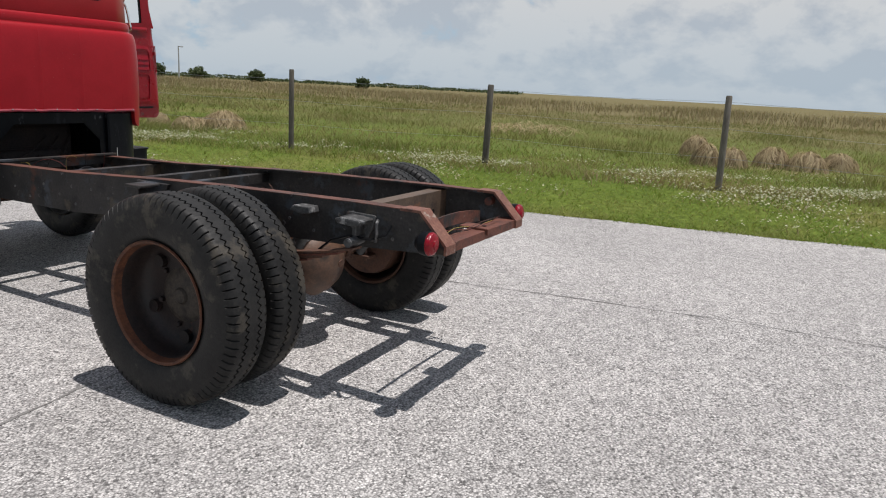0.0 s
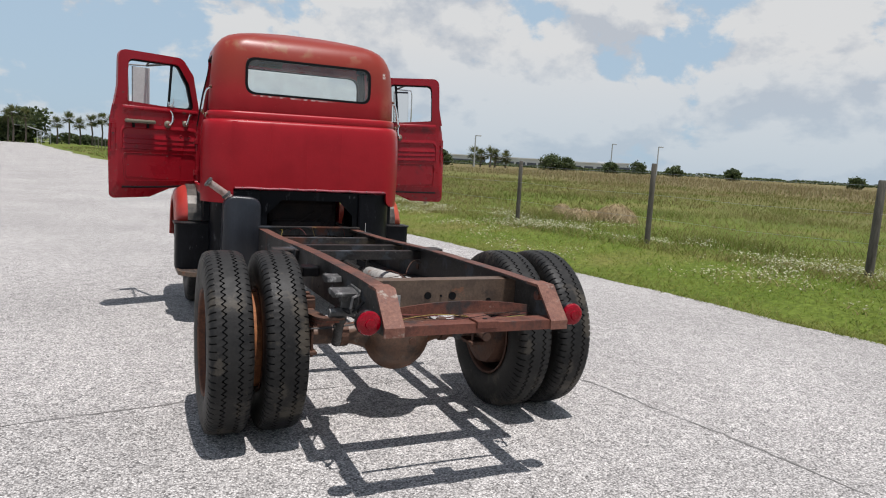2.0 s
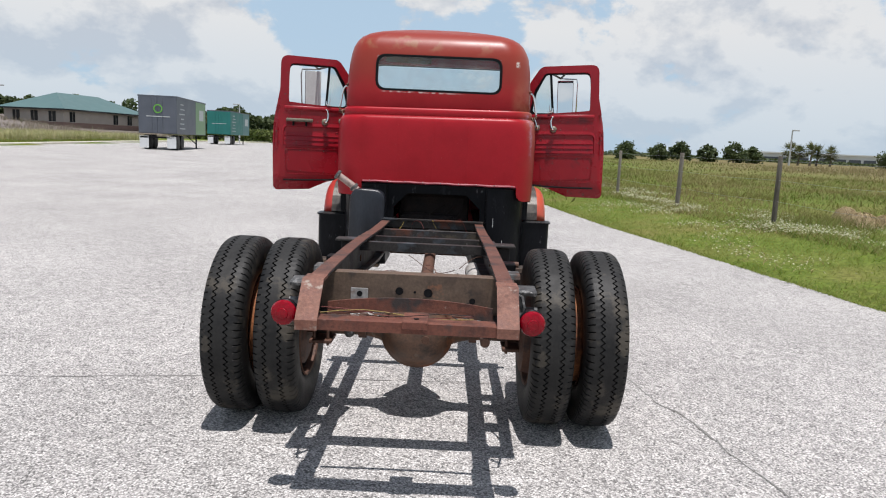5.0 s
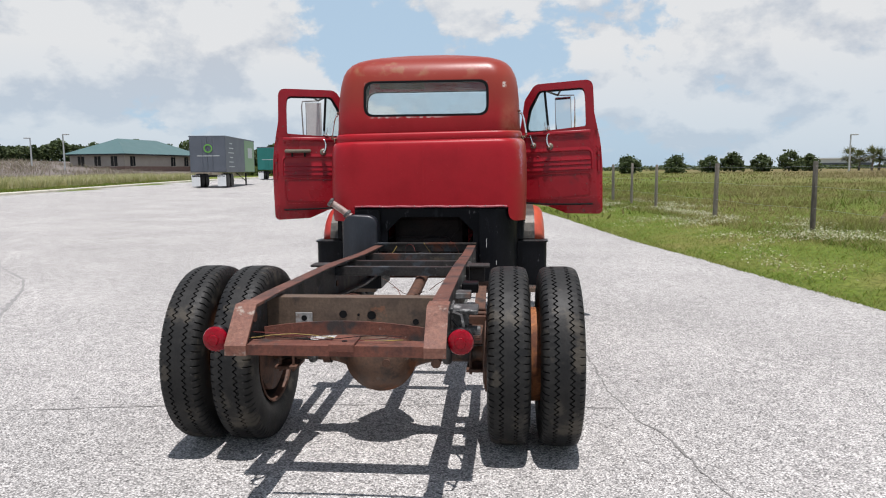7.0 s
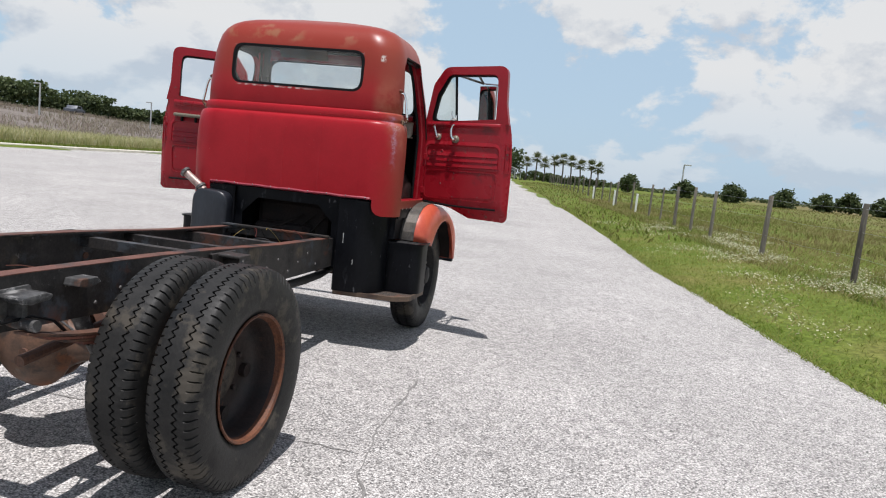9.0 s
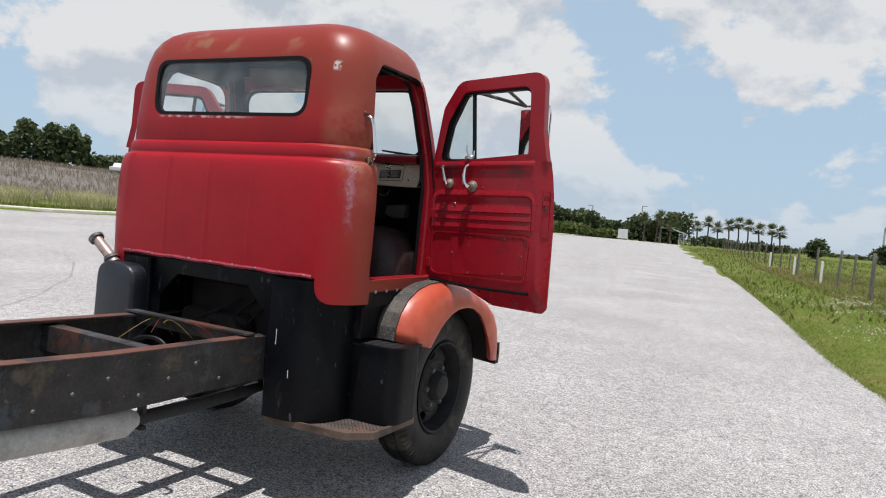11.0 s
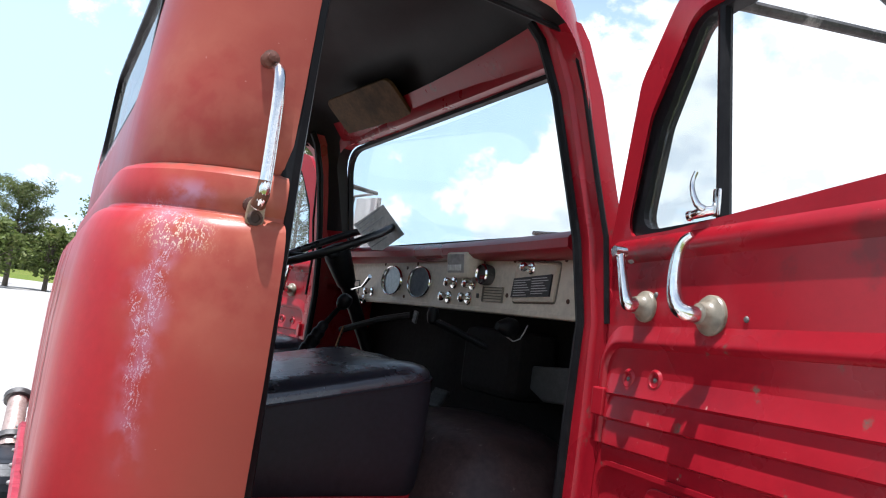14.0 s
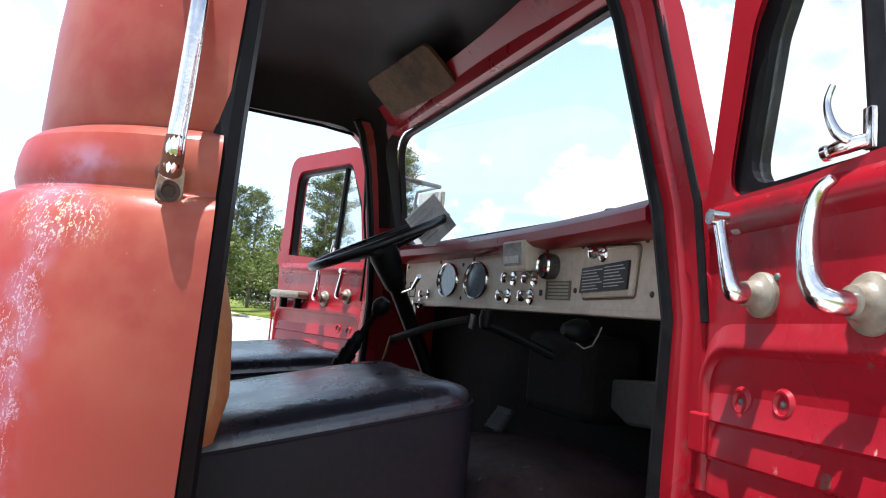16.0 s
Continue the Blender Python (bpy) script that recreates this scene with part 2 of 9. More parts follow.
    fine = mth("ABSOLUTE", mth("SUBTRACT", noise_of(150.0, 6.0, (1.0, 1.0, 0.45)), 0.5), 0.0)
    crackle = mth("SUBTRACT", 1.0, ramp(fine, 0.010, 0.065))
    patchy = ramp(mth("ADD", mth("MULTIPLY", streak, 0.55), noise_of(26.0, 6.0, (1.0, 1.0, 0.6))), 0.72, 0.98)
    crackle = mth("MULTIPLY", crackle, ramp(noise_of(420.0, 3.0), 0.42, 0.58))
    chalk = mth("MULTIPLY", mth("MULTIPLY", patchy, crackle), 0.62)
    lilac = mth("MAXIMUM", mth("MULTIPLY", streak, 0.34), mth("MULTIPLY", mth("MULTIPLY", right, mth("SUBTRACT", 1.0, ramp(mth("ABSOLUTE", mth("SUBTRACT", xyz.outputs[2], 1.735), 0.0), 0.0, 0.030))), mth("MULTIPLY", mth("SUBTRACT", 1.0, ramp(mth("ABSOLUTE", mth("SUBTRACT", xyz.outputs[1], 1.955), 0.0), 0.0, 0.045)), 0.6)))
    col = mix(mth("MULTIPLY", lilac, ramp(noise_of(30.0, 5.0), 0.35, 0.6)), col, (0.40, 0.24, 0.36))
    col = mix(chalk, col, (0.50, 0.40, 0.46))
    col = mix(mth("MULTIPLY", mth("MULTIPLY", crown, right), mth("MULTIPLY", crackle, 0.62)), col, (0.66, 0.60, 0.38))
    # bare tan stain over the rear window and a pale chip beside it
    tan = mth("MULTIPLY", mth("MULTIPLY", ramp(xyz.outputs[2], 2.24, 2.27), mth("SUBTRACT", 1.0, ramp(xyz.outputs[2], 2.32, 2.36))), mth("MULTIPLY", ramp(mth("MULTIPLY", xyz.outputs[0], -1.0), -0.05, 0.05), mth("SUBTRACT", 1.0, ramp(xyz.outputs[1], 2.0, 2.1))))
    col = mix(mth("MULTIPLY", mth("MULTIPLY", tan, ramp(noise_of(9.0, 9.0), 0.46, 0.64)), 0.45), col, (0.28, 0.17, 0.09))
    chip = mth("MULTIPLY", mth("SUBTRACT", 1.0, ramp(mth("ABSOLUTE", mth("SUBTRACT", xyz.outputs[0], 0.665), 0.0), 0.008, 0.022)), mth("SUBTRACT", 1.0, ramp(mth("ABSOLUTE", mth("SUBTRACT", xyz.outputs[2], 2.165), 0.0), 0.012, 0.030)))
    col = mix(mth("MULTIPLY", chip, ramp(noise_of(60.0, 5.0), 0.40, 0.52)), col, (0.55, 0.48, 0.44))
    # sparse pinhole chips all over
    col = mix(mth("MULTIPLY", ramp(noise_of(95.0, 4.0), 0.735, 0.76), 0.35), col, (0.48, 0.28, 0.24))
    # peeled edge below the rear window
    peel = mth("MULTIPLY", mth("SUBTRACT", 1.0, ramp(mth("ABSOLUTE", mth("SUBTRACT", xyz.outputs[2], 1.899), 0.0), 0.003, 0.008)), mth("MULTIPLY", ramp(mth("MULTIPLY", xyz.outputs[0], -1.0), -0.25, 0.0), mth("SUBTRACT", 1.0, ramp(mth("MULTIPLY", xyz.outputs[0], -1.0), 0.42, 0.50))))
    peel = mth("MULTIPLY", peel, mth("SUBTRACT", 1.0, ramp(xyz.outputs[1], 1.95, 2.0)))
    col = mix(mth("MULTIPLY", peel, ramp(noise_of(26.0, 6.0), 0.36, 0.60)), col, (0.52, 0.40, 0.38))
    rust = ramp(noise_of(7.0, 9.0), 0.56, 0.70)
    roof = ramp(xyz.outputs[2], 2.18, 2.36)
    col = mix(mth("MULTIPLY", mth("MULTIPLY", rust, roof), 0.55), col, (0.30, 0.17, 0.10))
    links.new(col, bsdf.inputs["Base Color"])
    bsdf.inputs["Coat Weight"].default_value, bsdf.inputs["Coat Roughness"].default_value = 0.02, 0.25
    return m


cab_paint = faded_red()
orange_paint = surface("orange_red_paint", [(0.44, 0.070, 0.036), (0.50, 0.095, 0.050), (0.40, 0.055, 0.03)], 4.0, (0.32, 0.45), bump=0.04, bump_scale=30, grain=0.08,
                       spots=[((0.25, 0.11, 0.07), 0.08, 14.0)])
# left fender's redder paint, with the shade it stands in mixed into the tones
fender_red = surface("fender_red_paint", [(0.33, 0.026, 0.022), (0.40, 0.040, 0.030), (0.29, 0.020, 0.018)], 4.0, (0.32, 0.45), bump=0.04, bump_scale=30, grain=0.08)
black_paint = surface("black_paint", [(0.0020, 0.0022, 0.0032), (0.0050, 0.0054, 0.0072), (0.0028, 0.0030, 0.0042)], 5.0, (0.30, 0.50), bump=0.08, bump_scale=40, grain=0.3,
                      spots=[((0.022, 0.023, 0.027), 0.28, 5.0), ((0.085, 0.085, 0.09), 0.19, 22.0)], spec=0.13, stretch=(1, 1, 0.4))
frame_black = surface("worn_black_steel", [(0.012, 0.0115, 0.0118), (0.036, 0.032, 0.030), (0.015, 0.0145, 0.0142)], 4.0, (0.45, 0.7), metal=0.0, bump=0.15, grain=0.35,
                      spots=[((0.050, 0.056, 0.064), 0.38, 5.0), ((0.095, 0.036, 0.022), 0.29, 2.6), ((0.085, 0.068, 0.047), 0.27, 3.4), ((0.16, 0.15, 0.145), 0.18, 25.0)], spec=0.35)
rust_steel = surface("rusty_steel", [(0.100, 0.028, 0.018), (0.140, 0.046, 0.028), (0.046, 0.020, 0.016)], 7.0, (0.65, 0.85), bump=0.2, bump_scale=90, grain=0.3,
                     spots=[((0.34, 0.26, 0.21), 0.16, 22.0), ((0.035, 0.026, 0.024), 0.36, 5.0)])
brown_steel = surface("brown_stained_steel", [(0.078, 0.048, 0.032), (0.112, 0.074, 0.050), (0.048, 0.030, 0.022)], 6.0, (0.5, 0.7), bump=0.12, bump_scale=70, grain=0.25,
                      spots=[((0.22, 0.085, 0.04), 0.30, 5.0), ((0.05, 0.034, 0.027), 0.28, 9.0)])
grey_steel = surface("bare_grey_steel", [(0.22, 0.22, 0.215), (0.32, 0.31, 0.30), (0.14, 0.13, 0.13)], 9.0, (0.4, 0.6), metal=0.3, bump=0.15, grain=0.25,
                     spots=[((0.16, 0.08, 0.05), 0.15, 12.0)])
flange_rust = surface("dark_flange_rust", [(0.085, 0.031, 0.021), (0.125, 0.048, 0.032), (0.042, 0.022, 0.018)], 5.0, (0.6, 0.8), bump=0.2, bump_scale=90, grain=0.3,
                      spots=[((0.26, 0.20, 0.17), 0.16, 22.0), ((0.030, 0.022, 0.021), 0.36, 3.0)])
orange_rust = surface("orange_rust", [(0.20, 0.065, 0.022), (0.30, 0.11, 0.036), (0.10, 0.034, 0.016)], 9.0, (0.7, 0.85), bump=0.25, bump_scale=80, grain=0.35)
hub_grime = surface("grimy_brown_hub", [(0.014, 0.011, 0.009), (0.055, 0.042, 0.031), (0.011, 0.009, 0.008)], 14.0, (0.6, 0.8), bump=0.25, bump_scale=70, grain=0.4)
rim_rust = surface("rusty_rim", [(0.060, 0.020, 0.011), (0.125, 0.042, 0.017), (0.022, 0.012, 0.010)], 9.0, (0.6, 0.8), bump=0.2, bump_scale=80, grain=0.3)
dark_rust = surface("dark_rusty_steel", [(0.062, 0.032, 0.023), (0.105, 0.048, 0.029), (0.032, 0.022, 0.019)], 8.0, (0.6, 0.8), bump=0.2, bump_scale=80, grain=0.3)
rim_dark = surface("shaded_dish_steel", [(0.009, 0.007, 0.0065), (0.022, 0.012, 0.010), (0.007, 0.006, 0.006)], 8.0, (0.5, 0.7), bump=0.2, bump_scale=80, grain=0.3, spots=[((0.09, 0.035, 0.02), 0.12, 7.0)])
worn_cast = surface("worn_cast_iron", [(0.03, 0.03, 0.031), (0.075, 0.073, 0.072), (0.022, 0.021, 0.021)], 9.0, (0.45, 0.65), metal=0.1, bump=0.25, bump_scale=70, grain=0.35,
                    spots=[((0.26, 0.255, 0.25), 0.34, 14.0), ((0.09, 0.045, 0.03), 0.26, 9.0)])
scraped_rust = surface("scraped_pinkish_rust", [(0.135, 0.045, 0.028), (0.185, 0.080, 0.054), (0.078, 0.028, 0.020)], 9.0, (0.6, 0.8), bump=0.3, bump_scale=60, grain=0.3,
                       spots=[((0.29, 0.23, 0.19), 0.28, 14.0), ((0.06, 0.032, 0.026), 0.30, 9.0)])
axle_rust = surface("oily_axle_rust", [(0.066, 0.040, 0.028), (0.125, 0.064, 0.038), (0.034, 0.024, 0.019)], 7.0, (0.4, 0.65), bump=0.12, bump_scale=50, grain=0.25,
                    spots=[((0.20, 0.07, 0.028), 0.32, 5.0), ((0.15, 0.12, 0.095), 0.20, 12.0), ((0.012, 0.010, 0.009), 0.34, 4.0)])
rubber = surface("tyre_rubber", [(0.009, 0.0088, 0.0092), (0.021, 0.0200, 0.0190), (0.011, 0.0108, 0.0108)], 7.0, (0.45, 0.65), bump=0.12, bump_scale=120, grain=0.25,
                 spots=[((0.060, 0.052, 0.042), 0.40, 6.0)], spec=0.22)
dusty_black = surface("dusty_black_steel", [(0.012, 0.012, 0.012), (0.026, 0.025, 0.025), (0.016, 0.0155, 0.015)], 8.0, (0.55, 0.75), bump=0.15, bump_scale=70, grain=0.3,
                      spots=[((0.08, 0.076, 0.07), 0.12, 16.0)], spec=0.3)
dusty_steel = surface("dusty_steel_nut", [(0.07, 0.068, 0.064), (0.14, 0.13, 0.125)], 30.0, (0.5, 0.7), metal=0.2, bump=0.1, grain=0.3)
galv_white = surface("white_paint_run", [(0.6, 0.6, 0.58), (0.7, 0.7, 0.68)], 30.0, bump=0.0)
seal_rubber = surface("black_seal_rubber", [(0.004, 0.004, 0.005), (0.008, 0.008, 0.009)], 20.0, (0.38, 0.55), bump=0.05, grain=0.2, spec=0.15)
chrome = surface("pitted_chrome", [(0.78, 0.77, 0.75), (0.85, 0.84, 0.82)], 30.0, (0.08, 0.22), metal=1.0, bump=0.05, bump_scale=150, grain=0.08,
                 spots=[((0.22, 0.12, 0.07), 0.07, 45.0)])
knob_cream = surface("aged_ivory_boss", [(0.16, 0.138, 0.10), (0.21, 0.185, 0.14), (0.12, 0.10, 0.07)], 30.0, (0.3, 0.45), bump=0.05, grain=0.2, spots=[((0.09, 0.06, 0.035), 0.2, 60.0)])
brass_worn = surface("worn_tan_plate", [(0.15, 0.10, 0.06), (0.24, 0.18, 0.12), (0.09, 0.045, 0.025)], 40.0, (0.4, 0.6), metal=0.3, bump=0.1, grain=0.3)
vinyl = surface("black_vinyl", [(0.014, 0.0155, 0.023), (0.021, 0.023, 0.032)], 6.0, (0.21, 0.33), spec=1.0, bump=0.15, bump_scale=9, grain=0.15, bump_dist=0.03)
# the seat vinyl again, darker and duller to hold the shade of its sides
vinyl_side = surface("shaded_vinyl_side", [(0.009, 0.0095, 0.0145), (0.014, 0.0148, 0.021)], 6.0, (0.45, 0.58), spec=0.22, bump=0.1, bump_scale=30, grain=0.2)
tan_leather = surface("tan_leather", [(0.30, 0.13, 0.05), (0.37, 0.17, 0.07), (0.24, 0.10, 0.04)], 6.0, (0.4, 0.55), bump=0.1, bump_scale=40, grain=0.15)
visor_card = surface("worn_tan_fibreboard", [(0.075, 0.041, 0.015), (0.11, 0.062, 0.024), (0.045, 0.026, 0.011)], 9.0, (0.7, 0.85), bump=0.1, grain=0.25)
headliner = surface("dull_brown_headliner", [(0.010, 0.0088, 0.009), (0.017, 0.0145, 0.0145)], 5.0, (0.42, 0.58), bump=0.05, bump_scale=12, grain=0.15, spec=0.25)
dash_grey = surface("scuffed_beige_grey_paint", [(0.51, 0.445, 0.355), (0.59, 0.52, 0.425), (0.43, 0.37, 0.29)], 5.0, (0.4, 0.55), bump=0.06, grain=0.12,
                    spots=[((0.20, 0.11, 0.06), 0.09, 20.0)])
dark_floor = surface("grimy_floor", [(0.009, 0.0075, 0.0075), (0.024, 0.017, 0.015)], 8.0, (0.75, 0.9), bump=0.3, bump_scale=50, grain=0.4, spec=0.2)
# very dark matte tones for the firewall and heater box
near_black = surface("near_black_firewall", [(0.0045, 0.0040, 0.0042), (0.0100, 0.0080, 0.0075)], 11.0, (0.75, 0.9), bump=0.2, bump_scale=30, grain=0.4, spec=0.15)
hump_brown = surface("grimy_brown_cover", [(0.010, 0.0068, 0.0070), (0.040, 0.024, 0.023), (0.022, 0.016, 0.018)], 9.0, (0.30, 0.55), bump=0.15, bump_scale=60, grain=0.3,
                     spots=[((0.20, 0.17, 0.15), 0.13, 30.0)], spec=0.3)
lens_red = surface("red_lens", [(0.19, 0.0006, 0.006), (0.26, 0.001, 0.011)], 60.0, (0.10, 0.2), bump=0.3, bump_scale=110, grain=0.15, coat=0.1, spec=0.25)
wire_yellow = surface("yellow_wire", [(0.30, 0.22, 0.04), (0.24, 0.17, 0.04)], 20.0, bump=0.0)
wire_red = surface("red_wire", [(0.16, 0.02, 0.015), (0.12, 0.015, 0.012)], 20.0, bump=0.0)
sticker_yellow = surface("yellow_sticker", [(0.7, 0.55, 0.03), (0.6, 0.46, 0.03)], 20.0, bump=0.0)
paper = surface("printed_paper", [(0.42, 0.41, 0.39), (0.50, 0.49, 0.46)], 30.0, (0.7, 0.8), bump=0.0, grain=0.2)
plate_black = surface("black_data_plate", [(0.015, 0.015, 0.016), (0.03, 0.028, 0.027)], 30.0, (0.3, 0.5), bump=0.02)
plate_text = surface("pale_plate_lettering", [(0.45, 0.44, 0.42), (0.5, 0.49, 0.47)], 30.0, (0.4, 0.6), bump=0.0)
gauge_face = surface("dim_gauge_face", [(0.10, 0.12, 0.14), (0.15, 0.17, 0.19)], 12.0, (0.12, 0.2), bump=0.0)
clear_glass = glass("window_glass")
dusty_glass = glass("dusty_window_glass", 0.11, 2.3)
mirror_glass = surface("mirror_silver", [(0.8, 0.8, 0.8), (0.82, 0.82, 0.82)], 3.0, (0.02, 0.04), metal=1.0, bump=0.0, grain=0.0)
mirror_back = surface("pale_grey_mirror_back", [(0.55, 0.56, 0.55), (0.62, 0.63, 0.62)], 10.0, (0.4, 0.5), bump=0.03, grain=0.08)


# ---- mesh tools ----
def part(name, bm, material, parent=None, label="", smooth=False):
    me = bpy.data.meshes.new(name)
    bmesh.ops.recalc_face_normals(bm, faces=bm.faces)
    if smooth:
        for f in bm.faces:
            f.smooth = True
        for e in bm.edges:
            if len(e.link_faces) == 2 and e.calc_face_angle(0) > radians(smooth if smooth is not True else 35):
                e.smooth = False
    bm.to_mesh(me)
    bm.free()
    me.materials.append(material)
    ob = new(name, me)
    if parent:
        ob.parent = parent
    if label:
        ob["label"] = label
    return ob


def box(bm, c, s, rot=None, bevel=0.0):
    """A box at centre c, of size s, turned by rot (degrees), with its edges rounded by bevel."""
    t = bmesh.new()
    bmesh.ops.create_cube(t, size=1.0)
    bmesh.ops.scale(t, vec=s, verts=t.verts)
    if bevel:
        bmesh.ops.bevel(t, geom=list(t.edges), offset=bevel, segments=2, profile=0.5, affect="EDGES")
    m = pose(*c, *(rot or (0, 0, 0)))
    bmesh.ops.transform(t, matrix=m, verts=t.verts)
    add(bm, t)
    return bm


def add(bm, t):
    """Moves the bmesh t into bm."""
    vs = [bm.verts.new(v.co) for v in t.verts]
    t.verts.index_update()
    for f in t.faces:
        try:
            bm.faces.new([vs[v.index] for v in f.verts])
        except ValueError:
            pass
    t.free()


def grid_faces(bm, rows, closed=False, caps=False):
    """Faces between rows of equally many points. closed: each row is a ring."""
    vs = [[bm.verts.new(p) for p in r] for r in rows]
    n = len(rows[0])
    for a, b in zip(vs, vs[1:]):
        for i in range(n if closed else n - 1):
            j = (i + 1) % n
            bm.faces.new((a[i], a[j], b[j], b[i]))
    if caps:
        bm.faces.new(vs[0])
        bm.faces.new(vs[-1])
    return vs


def tube(bm, pts, r, n=8, caps=True):
    """A tube along pts, of radius r (or one radius a point)."""
    pts = [Vector(p) for p in pts]
    rows, side = [], None
    for i, p in enumerate(pts):
        d = (pts[min(i + 1, len(pts) - 1)] - pts[max(i - 1, 0)]).normalized()
        if side is None:
            side = d.cross(Vector((0, 0, 1)) if abs(d.z) < 0.9 else Vector((1, 0, 0))).normalized()
        side = (side - d * side.dot(d)).normalized()
        up = d.cross(side)
        rad = r[i] if isinstance(r, (list, tuple)) else r
        rows.append([p + (side * math.cos(2 * math.pi * k / n) + up * math.sin(2 * math.pi * k / n)) * rad for k in range(n)])
    grid_faces(bm, rows, closed=True, caps=caps)
    return bm


def bend(pts, radii, sub=5):
    """Rounds a coarse path: points and radii on a smooth curve through those given."""
    P, out, rad = [Vector(p) for p in pts], [], []
    for i in range(len(P) - 1):
        a, b, c, d = P[max(i - 1, 0)], P[i], P[i + 1], P[min(i + 2, len(P) - 1)]
        for k in range(sub):
            t = k / sub
            out.append(0.5 * (2 * b + (c - a) * t + (2 * a - 5 * b + 4 * c - d) * t * t + (3 * b - a - 3 * c + d) * t ** 3))
            rad.append(radii[i] + (radii[i + 1] - radii[i]) * t)
    return out + [P[-1]], rad + [radii[-1]]


def lathe(bm, prof, m=None, n=32, closed=False):
    """Turns the profile (radius, height) round z, then moves it by m."""
    m = m or Matrix.Identity(4)
    rows = [[m @ Vector((r * math.cos(2 * math.pi * k / n), r * math.sin(2 * math.pi * k / n), h)) for k in range(n)] for r, h in prof]
    if closed:
        rows.append(rows[0])
    t = bmesh.new()
    grid_faces(t, rows, closed=True)
    bmesh.ops.remove_doubles(t, verts=t.verts, dist=1e-5)
    add(bm, t)
    return bm


def prism(bm, poly, axis, lo, hi, bevel=0.0):
    """A plate: the polygon in the two other axes (in x, y, z order), from lo to hi along axis."""
    def put(a, b, h):
        return {"x": (h, a, b), "y": (a, h, b), "z": (a, b, h)}[axis]
    t = bmesh.new()
    lo_v = [t.verts.new(put(a, b, lo)) for a, b in poly]
    hi_v = [t.verts.new(put(a, b, hi)) for a, b in poly]
    t.faces.new(lo_v)
    t.faces.new(hi_v)
    n = len(poly)
    for i in range(n):
        t.faces.new((lo_v[i], lo_v[(i + 1) % n], hi_v[(i + 1) % n], hi_v[i]))
    bmesh.ops.recalc_face_normals(t, faces=t.faces)
    if bevel:
        bmesh.ops.bevel(t, geom=list(t.edges), offset=bevel, segments=2, profile=0.5, affect="EDGES")
    add(bm, t)
    return bm


def rounded(poly, r, n=5):
    """The polygon with its corners rounded; r is one radius or one a corner."""
    out, k = [], len(poly)
    for i in range(k):
        p, a, b = Vector(poly[i]), Vector(poly[i - 1]), Vector(poly[(i + 1) % k])
        rad = r[i] if isinstance(r, (list, tuple)) else r
        if rad <= 0:
            out.append(tuple(p))
            continue
        u, v = (a - p).normalized(), (b - p).normalized()
        half = math.acos(max(-1, min(1, u.dot(v)))) / 2
        d = min(rad / math.tan(half), 0.49 * (a - p).length, 0.49 * (b - p).length)
        s, e = p + u * d, p + v * d
        for j in range(n + 1):
            t = j / n
            q = s * (1 - t) ** 2 + p * 2 * t * (1 - t) + e * t * t
            out.append(tuple(q))
    return out


def frame_loop(bm, outer, inner, axis, lo, hi):
    """A flat ring between two polygons of equally many corners, from lo to hi along axis."""
    def put(a, b, h):
        return {"x": (h, a, b), "y": (a, h, b), "z": (a, b, h)}[axis]
    rows = [[put(a, b, lo) for a, b in outer], [put(a, b, hi) for a, b in outer], [put(a, b, hi) for a, b in inner], [put(a, b, lo) for a, b in inner]]
    rows.append(rows[0])
    t = bmesh.new()
    grid_faces(t, rows, closed=True)
    bmesh.ops.remove_doubles(t, verts=t.verts, dist=1e-6)
    add(bm, t)
    return bm


def carved(body, cutters):
    """The bmesh body less the bmeshes in cutters, as a new bmesh."""
    def as_ob(bm, name):
        bmesh.ops.recalc_face_normals(bm, faces=bm.faces)
        me = bpy.data.meshes.new(name)
        bm.to_mesh(me)
        bm.free()
        return new(name, me)
    ob = as_ob(body, "carve")
    tools = [as_ob(c, "cutter") for c in cutters]
    for t in tools:
        mod = ob.modifiers.new("cut", "BOOLEAN")
        mod.object, mod.operation, mod.solver = t, "DIFFERENCE", "EXACT"
    bpy.context.view_layer.update()
    me = bpy.data.meshes.new_from_object(ob.evaluated_get(bpy.context.evaluated_depsgraph_get()))
    out = bmesh.new()
    out.from_mesh(me)
    for o in (ob, *tools):
        bpy.data.objects.remove(o)
    return out

# ---- ground ----
EDGE_Y = [-60, -30, -12, -3.2, -1.8, -0.6, 0.94, 2.3, 4.6, 7.6, 9.8, 13.0, 16.0, 25.8, 36, 60, 86, 110, 140]
EDGE_X = [17, 12, 7.6, 5.61, 5.35, 5.13, 4.80, 4.64, 4.20, 3.65, 3.20, 2.75, 2.35, 0.82, -0.94, -5.0, -9.6, -13.6, -18.4]
KERB_Y = [-60, 3.5, 5.5, 7.5, 9.5, 12, 17, 30, 45, 60, 90, 110, 140]
KERB_X = [-90, -85, -60, -45, -34, -28, -25, -26, -28.5, -31, -34, -34, -32]


def smooth(a, b, v):
    t = min(1.0, max(0.0, (v - a) / (b - a)))
    return t * t * (3 - 2 * t)


def edge_x(y):
    return float(np.interp(y, EDGE_Y, EDGE_X))


def kerb_x(y):
    return float(np.interp(y, KERB_Y, KERB_X))


